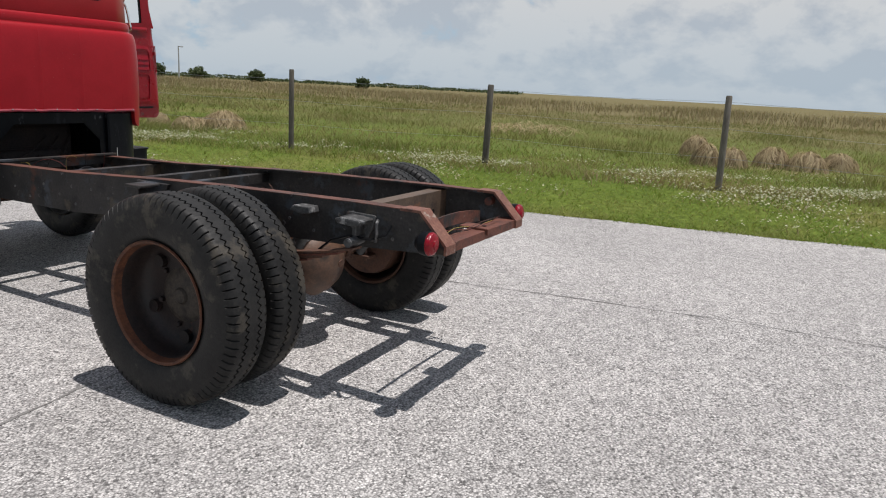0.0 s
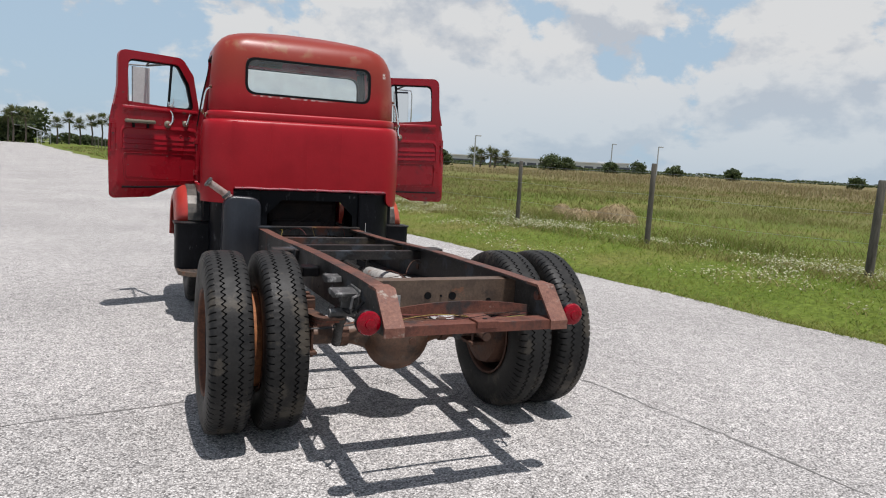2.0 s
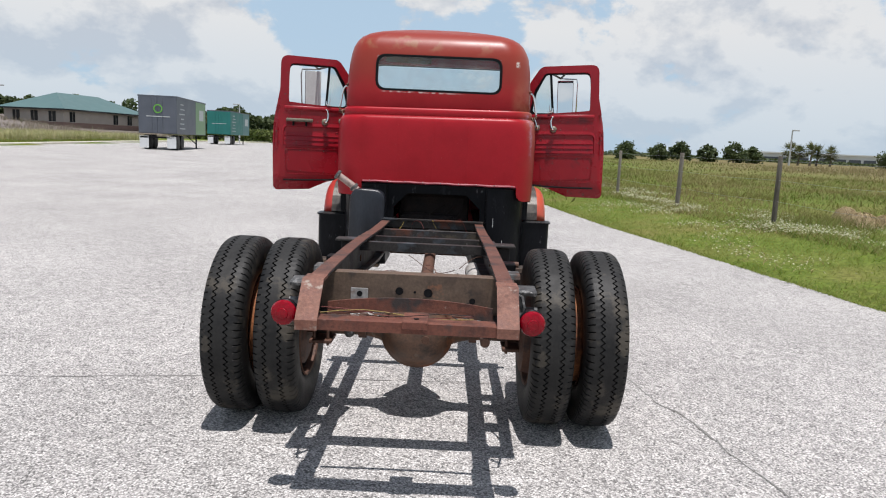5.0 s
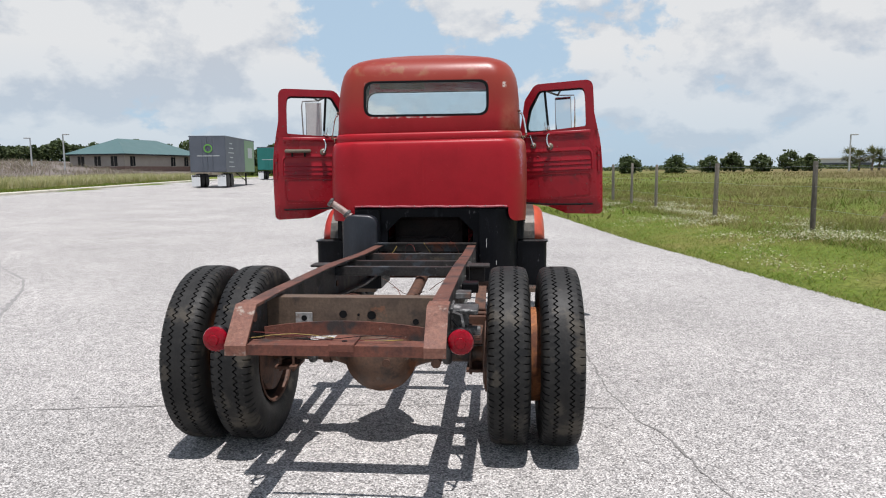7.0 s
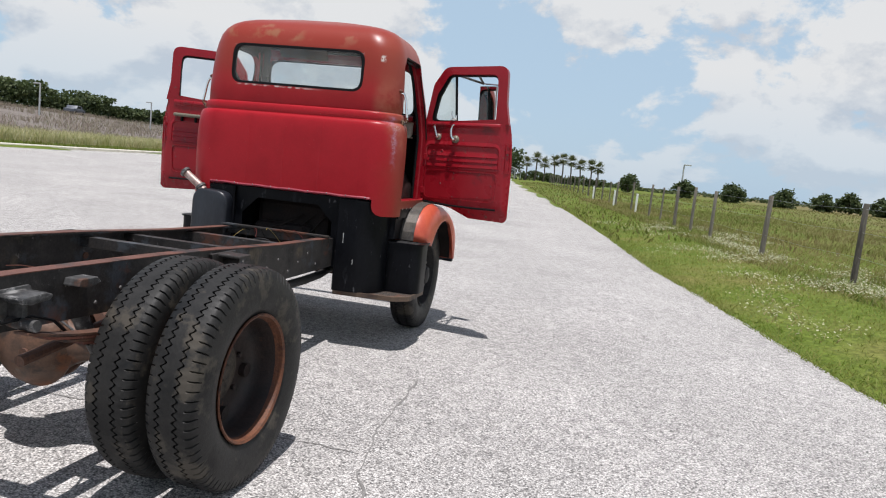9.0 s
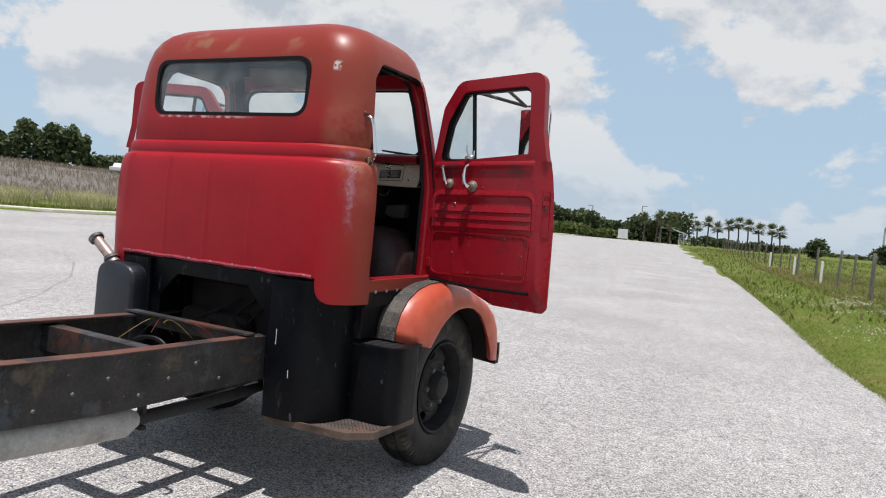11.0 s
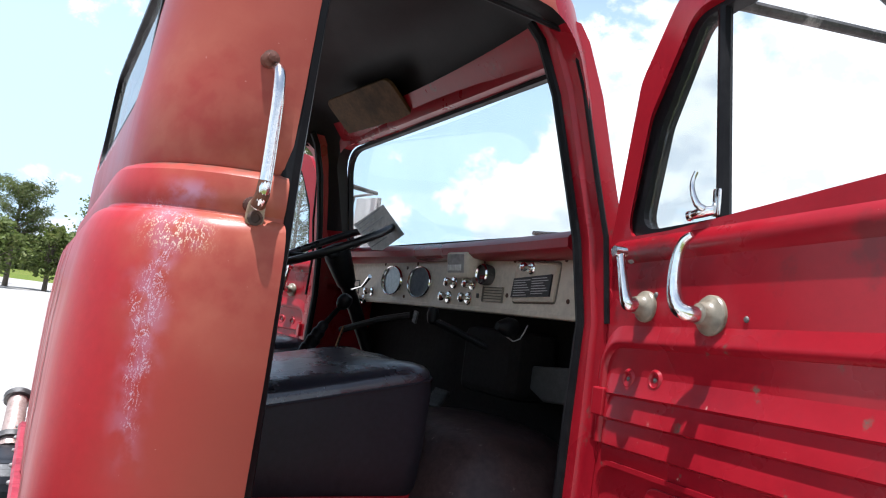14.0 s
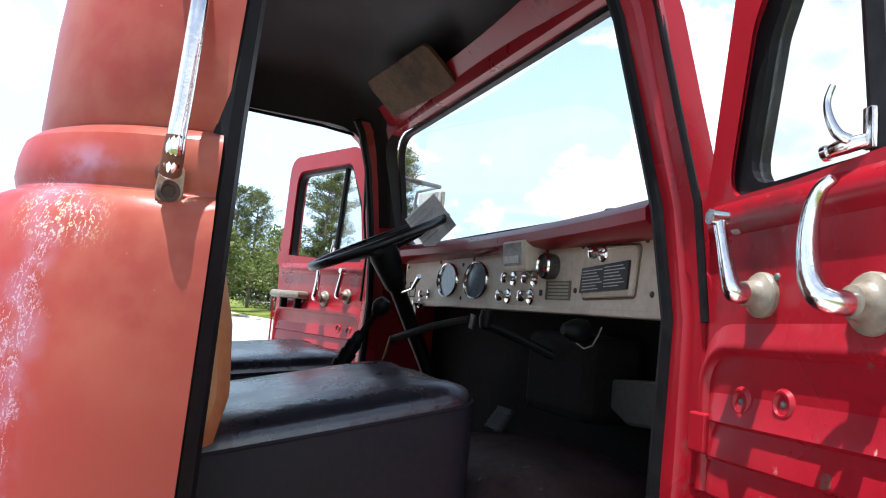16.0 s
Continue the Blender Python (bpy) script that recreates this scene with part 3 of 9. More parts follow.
def ground_h(x, y):
    e, k = x - edge_x(y), kerb_x(y) - x
    h = 0.30 * smooth(8, 90, y) + 0.22 * smooth(3, 26, -x)
    h += 0.24 * smooth(0.0, 2.4, e) + 0.35 * smooth(4, 70, e) + 0.14 * smooth(0.0, 0.15, k) + 0.5 * smooth(3, 60, k)
    if e > 3.0:
        h += 0.10 * smooth(3, 12, e) * noise.noise((x * 0.11, y * 0.11, 0.0))
    return h


LANES = [0, 0.03, 0.08, 0.15, 0.3, 0.45, 0.6, 0.72, 0.82, 0.9, 0.95, 1.0]


def pave_h(x, y):
    """The height of the paved sheet, which is straight between its lanes."""
    a, b = kerb_x(y), edge_x(y)
    xs = [a + (b - a) * t for t in LANES]
    return float(np.interp(x, xs, [ground_h(v, y) for v in xs]))


def ground_material():
    """Field soil: green near the lot, straw and brown further out."""
    m = surface("field_soil_and_grass", [(0.080, 0.115, 0.017), (0.105, 0.140, 0.024), (0.165, 0.15, 0.050)], 0.35, (0.85, 0.95), bump=0.6, bump_scale=6, grain=0.45, grain_scale=14,
                spots=[((0.20, 0.165, 0.085), 0.18, 0.12), ((0.065, 0.085, 0.016), 0.14, 0.7)], bump_dist=0.08, spec=0.1)
    nodes, links = m.node_tree.nodes, m.node_tree.links
    bsdf = nodes["Principled BSDF"]
    base = bsdf.inputs["Base Color"].links[0].from_socket
    tc, sp = nodes.new("ShaderNodeTexCoord"), nodes.new("ShaderNodeSeparateXYZ")
    links.new(tc.outputs["Object"], sp.inputs[0])
    nz, ad, mr, mx = nodes.new("ShaderNodeTexNoise"), nodes.new("ShaderNodeMath"), nodes.new("ShaderNodeMapRange"), nodes.new("ShaderNodeMix")
    nz.inputs["Scale"].default_value, nz.inputs["Detail"].default_value = 0.12, 6.0
    links.new(tc.outputs["Object"], nz.inputs["Vector"])
    ad.operation = "MULTIPLY_ADD"
    ad.inputs[1].default_value = 30.0
    links.new(nz.outputs["Fac"], ad.inputs[0])
    links.new(sp.outputs[0], ad.inputs[2])
    mr.inputs["From Min"].default_value, mr.inputs["From Max"].default_value = 26.0, 50.0
    links.new(ad.outputs[0], mr.inputs["Value"])
    mx.data_type = "RGBA"
    links.new(mr.outputs[0], mx.inputs["Factor"])
    links.new(base, mx.inputs["A"])
    mx.inputs["B"].default_value = (0.155, 0.130, 0.060, 1)
    links.new(mx.outputs["Result"], bsdf.inputs["Base Color"])
    return m


def asphalt_material():
    """Pale chip-seal: small light and dark stones, worn in broad patches."""
    m = bpy.data.materials.new("pale_chip_seal")
    m.use_nodes = True
    nodes, links = m.node_tree.nodes, m.node_tree.links
    b = nodes["Principled BSDF"]
    tc = nodes.new("ShaderNodeTexCoord")

    def vor(s):
        n = nodes.new("ShaderNodeTexVoronoi")
        n.inputs["Scale"].default_value = s
        links.new(tc.outputs["Object"], n.inputs["Vector"])
        return n

    def noi(s, d=4.0):
        n = nodes.new("ShaderNodeTexNoise")
        n.inputs["Scale"].default_value, n.inputs["Detail"].default_value = s, d
        links.new(tc.outputs["Object"], n.inputs["Vector"])
        return n.outputs["Fac"]

    v = vor(112.0)
    sepc = nodes.new("ShaderNodeSeparateColor")
    links.new(v.outputs["Color"], sepc.inputs[0])
    r = nodes.new("ShaderNodeValToRGB")
    r.color_ramp.interpolation = "LINEAR"
    el = r.color_ramp.elements
    el[0].position, el[0].color = 0.0, (0.115, 0.107, 0.103, 1)
    el[1].position, el[1].color = 1.0, (0.69, 0.658, 0.63, 1)
    e = el.new(0.22)
    e.color = (0.335, 0.318, 0.305, 1)
    e = el.new(0.75)
    e.color = (0.515, 0.490, 0.470, 1)
    links.new(sepc.outputs[0], r.inputs[0])
    gap = nodes.new("ShaderNodeMapRange")
    gap.inputs["From Min"].default_value, gap.inputs["From Max"].default_value = 0.35, 0.75
    gap.inputs["To Min"].default_value, gap.inputs["To Max"].default_value = 1.04, 0.47
    links.new(v.outputs["Distance"], gap.inputs["Value"])
    patch = nodes.new("ShaderNodeMapRange")
    patch.inputs["From Min"].default_value, patch.inputs["From Max"].default_value = 0.3, 0.7
    patch.inputs["To Min"].default_value, patch.inputs["To Max"].default_value = 0.88, 1.12
    links.new(noi(0.5), patch.inputs["Value"])
    patch2 = nodes.new("ShaderNodeMapRange")
    patch2.inputs["From Min"].default_value, patch2.inputs["From Max"].default_value = 0.3, 0.7
    patch2.inputs["To Min"].default_value, patch2.inputs["To Max"].default_value = 0.86, 1.14
    links.new(noi(9.0, 6.0), patch2.inputs["Value"])
    gain = None
    for s in (gap, patch, patch2):
        if gain is None:
            gain = s.outputs[0]
        else:
            mu = nodes.new("ShaderNodeMath")
            mu.operation = "MULTIPLY"
            links.new(gain, mu.inputs[0])
            links.new(s.outputs[0], mu.inputs[1])
            gain = mu.outputs[0]
    sc = nodes.new("ShaderNodeVectorMath")
    sc.operation = "SCALE"
    links.new(r.outputs[0], sc.inputs[0])
    links.new(gain, sc.inputs["Scale"])
    links.new(sc.outputs[0], b.inputs["Base Color"])
    b.inputs["Roughness"].default_value = 0.85
    bp = nodes.new("ShaderNodeBump")
    bp.inputs["Strength"].default_value, bp.inputs["Distance"].default_value = 0.7, 0.006
    bp.invert = True
    links.new(v.outputs["Distance"], bp.inputs["Height"])
    links.new(bp.outputs[0], b.inputs["Normal"])
    return m


def build_ground():
    def steps(core, far):
        return sorted(set([-f for f in far] + list(core) + list(far)))
    far = [60, 75, 95, 120, 160, 220, 320, 500, 900, 1800, 4000]
    xs = steps(np.arange(-50, 50.1, 2.0).tolist() + np.arange(1, 12, 0.5).tolist(), far)
    ys = steps(np.arange(-50, 50.1, 2.0).tolist() + np.arange(-7, 14, 1.0).tolist(), far)
    bm = bmesh.new()
    rows = []
    for y in ys:
        row = []
        for x in xs:
            inside = kerb_x(y) - 0.2 < x < edge_x(y) and -55 < y < 135
            row.append((x, y, ground_h(x, y) - (0.12 if inside else 0.0)))
        rows.append(row)
    grid_faces(bm, rows)
    g = part("ground", bm, ground_material(), smooth=True)
    tagged(g, "rough grassy field of green and straw-coloured grass", "ground", kind="structure")
    bm = bmesh.new()
    rows = []
    for y in sorted(set(np.arange(-52, 132, 3.0).tolist() + np.arange(-8, 20, 0.25).tolist())):
        a, b = kerb_x(y), edge_x(y)
        wob = 0.07 * noise.noise((y * 1.7, 3.0, 0.0)) + 0.035 * noise.noise((y * 6.0, 9.0, 0.0))
        b += wob * (1 - smooth(10, 18, y))
        ts = LANES
        rows.append([(a + (b - a) * t, y, ground_h(a + (b - a) * t, y) * (1 if t < 1 else 0.6) + 0.0) for t in ts] + [(b + 0.02, y, ground_h(b, y) - 0.14)])
    grid_faces(bm, rows)
    p = part("pavement", bm, asphalt_material(), smooth=True)
    tagged(p, "pale grey chip-sealed asphalt lot, weathered and lightly cracked", "pavement", kind="structure")


build_ground()

# ---- the truck ----
truck = new("truck")
truck.matrix_world = pose(-0.016, 0, 0, 0, 0, 0.62)
tagged(truck, "old red cab-over truck with bare rusty rear chassis, both doors open", "truck")
AXLE_Y, FRONT_Y, TYRE_R = -0.40, 2.885, 0.472


def tyre_mesh():
    """A worn bias-ply truck tyre round the x axis: zigzag grooves, notched shoulders, rounded walls."""
    n = 720
    cols = []                       # (x, radius, zigzag, notch)
    wall = [(-0.060, 0.262), (-0.082, 0.272), (-0.097, 0.300), (-0.1065, 0.345), (-0.1075, 0.385), (-0.104, 0.412)]
    for x, r in wall:
        cols.append((x, r, 0, 0))
    cols += [(-0.1025, 0.420, 0, 0), (-0.099, 0.436, 0, 1), (-0.092, 0.4545, 0, 1), (-0.080, 0.4625, 0, 1), (-0.070, 0.4660, 0, 0)]
    tread = []
    for g in (-0.036, 0.036):
        tread += [(g - 0.0052, 0.0), (g - 0.0042, -0.013), (g + 0.0042, -0.013), (g + 0.0052, 0.0)]
    for x, d in tread:
        cols.append((x, TYRE_R - 0.0005 - 1.0 * x * x + d, 1, 0))
    cols += [(0.070, 0.4660, 0, 0), (0.080, 0.4625, 0, 1), (0.092, 0.4545, 0, 1), (0.099, 0.436, 0, 1), (0.1025, 0.420, 0, 0)]
    for x, r in reversed(wall):
        cols.append((-x, r, 0, 0))
    bm = bmesh.new()
    rows = []
    for x, r, zig, notch in cols:
        ring = []
        for k in range(n):
            a = 2 * math.pi * k / n
            xx = x + (0.0085 * (1, 0.7, 0, -0.7, -1, -0.7, 0, 0.7)[k % 8] if zig else 0)
            if notch and k % 9 == 0:
                xx -= math.copysign(0.008, x)
            rr = r - (0.006 if notch and k % 9 == 0 else 0)
            if r * math.sin(a) < -0.9 * TYRE_R:
                rr = min(rr, (TYRE_R - 0.008) / max(1e-3, -math.sin(a))) if -math.sin(a) > 0.9 else rr
            ring.append((xx, rr * math.cos(a), rr * math.sin(a)))
        rows.append(ring)
    rows.append(rows[0])
    grid_faces(bm, rows, closed=True)
    bmesh.ops.remove_doubles(bm, verts=bm.verts, dist=1e-6)
    return bm


TURN_X = Matrix.Rotation(radians(90), 4, "Y")          # z of a lathe becomes x


def rim_mesh():
    """A steel disc wheel, dish open to +x: rolled lips, drop well and a disc at the inner side."""
    bm = bmesh.new()
    prof = [(0.262, 0.092), (0.272, 0.098), (0.276, 0.092), (0.262, 0.086), (0.252, 0.060), (0.246, 0.0), (0.240, -0.03), (0.225, -0.052), (0.19, -0.066),
            (0.15, -0.068), (0.125, -0.066), (0.125, -0.078), (0.16, -0.080), (0.20, -0.078), (0.235, -0.07), (0.252, -0.088), (0.268, -0.098), (0.274, -0.094),
            (0.262, -0.084), (0.258, 0.0), (0.258, 0.08)]
    lathe(bm, prof, TURN_X, 48, closed=True)
    holes = []
    for k in range(5):
        a = 2 * math.pi * k / 5 + 1.05
        holes.append(lathe(bmesh.new(), [(0.0, -0.03), (0.030, -0.03), (0.030, 0.03), (0.0, 0.03)], Matrix.Translation((-0.070, 0.188 * math.cos(a), 0.188 * math.sin(a))) @ TURN_X, 14))
    return carved(bm, holes)


def build_wheel(x, y, side, rear=True, inner=False):
    """side: +1 when the dish faces +x."""
    tyre_me.setdefault("tyre", None)
    if tyre_me["tyre"] is None:
        t = part("tyre", tyre_mesh(), rubber, smooth=40)
        r = part("rim", rim_mesh(), rim_rust, smooth=35)
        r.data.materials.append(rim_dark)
        # faces inside the lip turn near-black: the dish's shade put into colour
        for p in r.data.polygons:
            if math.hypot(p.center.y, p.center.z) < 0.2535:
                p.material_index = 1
        tyre_me["tyre"], tyre_me["rim"] = t.data, r.data
        bpy.data.objects.remove(t)
        bpy.data.objects.remove(r)
    hold = new("wheel")
    hold.parent = truck
    hold["label"] = "dual rear wheel with worn zigzag-tread tyre" if rear else "front wheel with black steel disc"
    hold.matrix_local = pose(x, y, TYRE_R - 0.004, 0, 0, 0 if side > 0 else 180)
    ty = new("tyre", tyre_me["tyre"])
    ty.parent = hold
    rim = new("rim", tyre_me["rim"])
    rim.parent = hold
    if inner:
        rim.data = rim.data.copy()
        rim.data.materials[0] = dark_rust
    if not rear:
        rim.data = rim.data.copy()
        rim.data.materials[0] = dusty_black
        rim.data.materials[1] = dusty_black
    return hold


tyre_me = {}
for s in (-1, 1):
    wo = build_wheel(0.943 * s, AXLE_Y, s)
    build_wheel(0.683 * s, AXLE_Y, -s, inner=True)
    # rusty spacer band between the twin rims
    bm = lathe(bmesh.new(), [(0.236, -0.045), (0.246, -0.045), (0.249, 0.0), (0.246, 0.045), (0.236, 0.045)], Matrix.Translation((0.813 * s, AXLE_Y, TYRE_R)) @ TURN_X, 48, closed=True)
    part("spacer_band", bm, orange_rust, truck, "orange-rusted steel spacer band", smooth=35)
    # hub flange, nuts and half-shaft end in the dish of the outer wheel
    bm = bmesh.new()
    lathe(bm, [(0.0, -0.036), (0.030, -0.036), (0.036, -0.040), (0.040, -0.048), (0.085, -0.050), (0.105, -0.054), (0.125, -0.064), (0.0, -0.064)], TURN_X, 28)
    part("hub", bm, hub_grime, wo, "dusty brown wheel hub", smooth=30)
    nut = bmesh.new()
    lathe(nut, [(0.0, 0.016), (0.010, 0.016), (0.014, 0.012), (0.014, 0.0), (0.0, 0.0)], TURN_X, 6)
    nut_ob = part("wheel_nut", nut, rim_dark, wo)
    for k in range(6):
        o = nut_ob if k == 0 else new("wheel_nut", nut_ob.data)
        o.parent = wo
        a = k * math.pi / 3 + 0.3
        o.matrix_local = pose(-0.064, 0.142 * math.cos(a), 0.142 * math.sin(a))
    # brake drum between the twin wheels and the axle
    bm = bmesh.new()
    lathe(bm, [(0.0, -0.11), (0.16, -0.11), (0.205, -0.10), (0.215, -0.06), (0.215, 0.05), (0.19, 0.06), (0.0, 0.06)], Matrix.Translation((0.66 * s, AXLE_Y, TYRE_R)) @ TURN_X, 32)
    part("brake_drum", bm, dark_rust, truck, smooth=30)

# front wheels with hand holes and nuts
for s in (-1, 1):
    w = build_wheel(0.815 * s, FRONT_Y, s, rear=False)
    holes = []
    for k in range(5):
        a = 2 * math.pi * k / 5 + 0.5
        c = bmesh.new()
        lathe(c, [(0.0, -0.2), (0.034, -0.2), (0.034, 0.2), (0.0, 0.2)], Matrix.Translation((0, 0.192 * math.cos(a), 0.192 * math.sin(a))) @ Matrix.Rotation(a, 4, "X") @ Matrix.Diagonal((1, 0.85, 1.3, 1)) @ TURN_X, 16)
        holes.append(c)
    t = bmesh.new()
    prof = [(0.247, -0.02), (0.232, 0.012), (0.20, 0.028), (0.165, 0.032), (0.15, 0.045), (0.09, 0.050), (0.086, 0.075), (0.07, 0.105), (0.035, 0.115), (0.001, 0.115),
            (0.001, 0.09), (0.06, 0.09), (0.075, 0.055), (0.08, 0.03), (0.145, 0.028), (0.16, 0.018), (0.195, 0.012), (0.225, -0.004), (0.238, -0.03)]
    lathe(t, prof, TURN_X, 40, closed=True)
    part("disc", carved(t, holes), dusty_black, w, "dusty black wheel disc", smooth=30)
    nut = bmesh.new()
    lathe(nut, [(0.0, 0.026), (0.010, 0.026), (0.016, 0.022), (0.018, 0.0), (0.0, 0.0)], TURN_X, 6)
    nut_ob = part("wheel_nut", nut, dusty_steel, w)
    for k in range(6):
        o = nut_ob if k == 0 else new("wheel_nut", nut_ob.data)
        o.parent = w
        a = k * math.pi / 3
        o.matrix_local = pose(0.046, 0.118 * math.cos(a), 0.118 * math.sin(a))

# frame rails: channels open inward, the tail end cut down to the low rear bar
RAIL_X, TOP_Z, BOT_Z, TAIL_Y, NOSE_Y = 0.425, 0.905, 0.695, -1.45, 3.3


def rail_top(y):
    """The rail's top edge dips gently towards the cab."""
    return float(np.interp(y, [-1.5, -1.0, 0.0, 1.0, 1.8, 3.4], [0.905, 0.905, 0.885, 0.835, 0.815, 0.815]))


def rail_bottom(y):
    return float(np.interp(y, [-1.5, -0.9, 0.2, 1.0, 3.4], [0.735, 0.700, 0.665, 0.605, 0.60]))


for s in (-1, 1):
    bm = bmesh.new()
    ys = [-1.27, -1.0, -0.6, -0.2, 0.2, 0.6, 1.0, 1.4, 1.8, 2.4, 3.3]
    rows = []
    for y in ys:
        t, b = rail_top(y), rail_bottom(y)
        o, i, f = RAIL_X * s, (RAIL_X - 0.008) * s, (RAIL_X - 0.068) * s
        rows.append([(o, y, b), (o, y, t), (f, y, t), (f, y, t - 0.008), (i, y, t - 0.008), (i, y, b + 0.008), (f, y, b + 0.008), (f, y, b)])
    grid_faces(bm, rows, closed=True, caps=True)
    rail = part("frame_rail", bm, frame_black, truck, "worn black steel chassis rail with rusty top flange")
    bm = bmesh.new()
    prism_rows = []
    for y in ys[:-2]:
        t = rail_top(y)
        prism_rows.append([((RAIL_X + 0.001) * s, y, t + 0.0005), ((RAIL_X + 0.001) * s, y, t + 0.004), ((RAIL_X - 0.067) * s, y, t + 0.004), ((RAIL_X - 0.067) * s, y, t + 0.0005)])
    grid_faces(bm, prism_rows, closed=True, caps=True)
    part("top_flange", bm, flange_rust, rail, "rust-brown top flange")
    # tail: sloped rusty end plate and its web
    bm = bmesh.new()
    web = [(-1.27, 0.905), (-1.27, 0.72), (-1.46, 0.735), (-1.46, 0.775), (-1.34, 0.905)]
    prism(bm, web, "x", min((RAIL_X - 0.008) * s, RAIL_X * s), max((RAIL_X - 0.008) * s, RAIL_X * s))
    part("rail_end", bm, frame_black, rail)
    bm = bmesh.new()
    lo, hi = sorted(((RAIL_X - 0.075) * s, (RAIL_X + 0.012) * s))
    flange = [(-1.24, 0.914), (-1.34, 0.914), (-1.475, 0.775), (-1.475, 0.735), (-1.463, 0.735), (-1.463, 0.771), (-1.335, 0.902), (-1.24, 0.902)]
    prism(bm, flange, "x", lo, hi)
    part("end_plate", bm, scraped_rust, rail, "scraped rust-brown end plate")
    bm = bmesh.new()
    tube(bm, [((RAIL_X - 0.008) * s, -1.30, 0.855), ((RAIL_X - 0.055) * s, -1.30, 0.855)], 0.022, 14)
    part("stub_pin", bm, rust_steel, rail, smooth=True)

# cross members
def channel(bm, x0, x1, y, z, h, d, t=0.007, flip=1):
    """A bent channel across the frame, web at y, flanges of depth d towards the nose."""
    y0, yi, yf, h2 = y - flip * t / 2, y + flip * t / 2, y + flip * (d + t / 2), h / 2
    sec = [(y0, z - h2), (y0, z + h2), (yf, z + h2), (yf, z + h2 - t), (yi, z + h2 - t), (yi, z - h2 + t), (yf, z - h2 + t), (yf, z - h2)]
    grid_faces(bm, [[(x, a, b) for a, b in sec] for x in (x0, x1)], closed=True, caps=True)
    return bm


IN = RAIL_X - 0.009
bm = channel(bmesh.new(), -IN, IN, -1.02, 0.80, 0.17, 0.07)
cm = part("cross_member", bm, brown_steel, truck, "brown-stained pressed steel cross member with holes")
for x, z, r in ((-0.065, 0.81, 0.018), (0.065, 0.806, 0.020), (0.265, 0.778, 0.014), (0.005, 0.808, 0.006)):
    h = bmesh.new()
    lathe(h, [(0.0, 0.0), (r, 0.0), (r, 0.003), (0.0, 0.003)], Matrix.Translation((x, -1.0245, z)) @ Matrix.Rotation(radians(90), 4, "X"), 14)
    part("bolt_hole", h, seal_rubber, cm)
h = box(bmesh.new(), (-0.245, -1.028, 0.79), (0.078, 0.006, 0.055), bevel=0.002)
br_ = part("bracket_plate", h, grey_steel, cm, "bare metal bracket plate")
h = lathe(bmesh.new(), [(0.0, 0.0), (0.013, 0.0), (0.013, 0.003), (0.0, 0.003)], Matrix.Translation((-0.243, -1.0315, 0.792)) @ Matrix.Rotation(radians(90), 4, "X"), 14)
part("bracket_hole", h, seal_rubber, br_)
bm = bmesh.new()
rows = []
for x in np.linspace(-0.345, 0.345, 9):
    z = 0.775 + 0.028 * (1 - (x / 0.345) ** 2)
    rows.append([(x, -1.27, z - 0.03), (x, -1.27, z + 0.03), (x, -1.262, z + 0.03), (x, -1.262, z - 0.03)])
grid_faces(bm, rows, closed=True, caps=True)
part("bowed_strap", bm, rust_steel, truck, "bowed rusty flat strap")
bm = channel(bmesh.new(), -0.40, 0.40, -1.462, 0.757, 0.042, 0.085)
part("rear_bar", bm, rust_steel, truck, "rusty channel rear bar")
bm = box(bmesh.new(), (0.03, -1.40, 0.783), (0.10, 0.15, 0.012), bevel=0.003)
box(bm, (0.03, -1.475, 0.772), (0.10, 0.010, 0.030), bevel=0.002)
part("hitch_plate", bm, rust_steel, truck)
bm = tube(bmesh.new(), [(0.035, -1.435, 0.7895), (0.035, -1.435, 0.7915)], 0.011, 12)
part("pin_hole", bm, seal_rubber, truck)
for y, z, h, mat_, d in ((0.26, 0.815, 0.055, frame_black, 0.05), (0.62, 0.795, 0.075, frame_black, 0.05), (1.25, 0.745, 0.12, frame_black, 0.06), (2.2, 0.72, 0.12, frame_black, 0.06)):
    bm = channel(bmesh.new(), -IN, IN, y, z, h, d)
    part("cross_member", bm, mat_, truck)
bm = prism(bmesh.new(), [(1.715, 0.830), (1.715, 0.840), (1.769, 0.840), (1.769, 0.765), (1.761, 0.765), (1.761, 0.830)], "x", -0.43, 0.43)
part("cross_member", bm, frame_black, truck)

# rear axle: banjo housing, tubes, drive shaft
bm = bmesh.new()
prof = []
for x in np.linspace(-0.62, 0.62, 41):
    a = abs(x)
    r = 0.052 + 0.105 * math.exp(-((a / 0.17) ** 2.4))
    prof.append((r, x))
lathe(bm, prof, Matrix.Translation((0, AXLE_Y, 0.475)) @ TURN_X, 28)
part("axle_housing", bm, axle_rust, truck, "oily rust-brown banjo rear axle", smooth=True)
bm = bmesh.new()
lathe(bm, [(0.192, 0.0), (0.195, 0.012), (0.184, 0.022), (0.168, 0.055), (0.124, 0.10), (0.056, 0.125), (0.0, 0.128)], Matrix.Translation((0, AXLE_Y - 0.055, 0.466)) @ Matrix.Rotation(radians(90), 4, "X"), 36)
dc = part("differential_cover", bm, axle_rust, truck, "rust-stained domed differential cover", smooth=30)
bm = tube(bmesh.new(), [(0.05, AXLE_Y - 0.16, 0.46), (0.05, AXLE_Y - 0.186, 0.458)], 0.022, 10)
part("filler_plug", bm, dark_rust, dc)
bolt = bmesh.new()
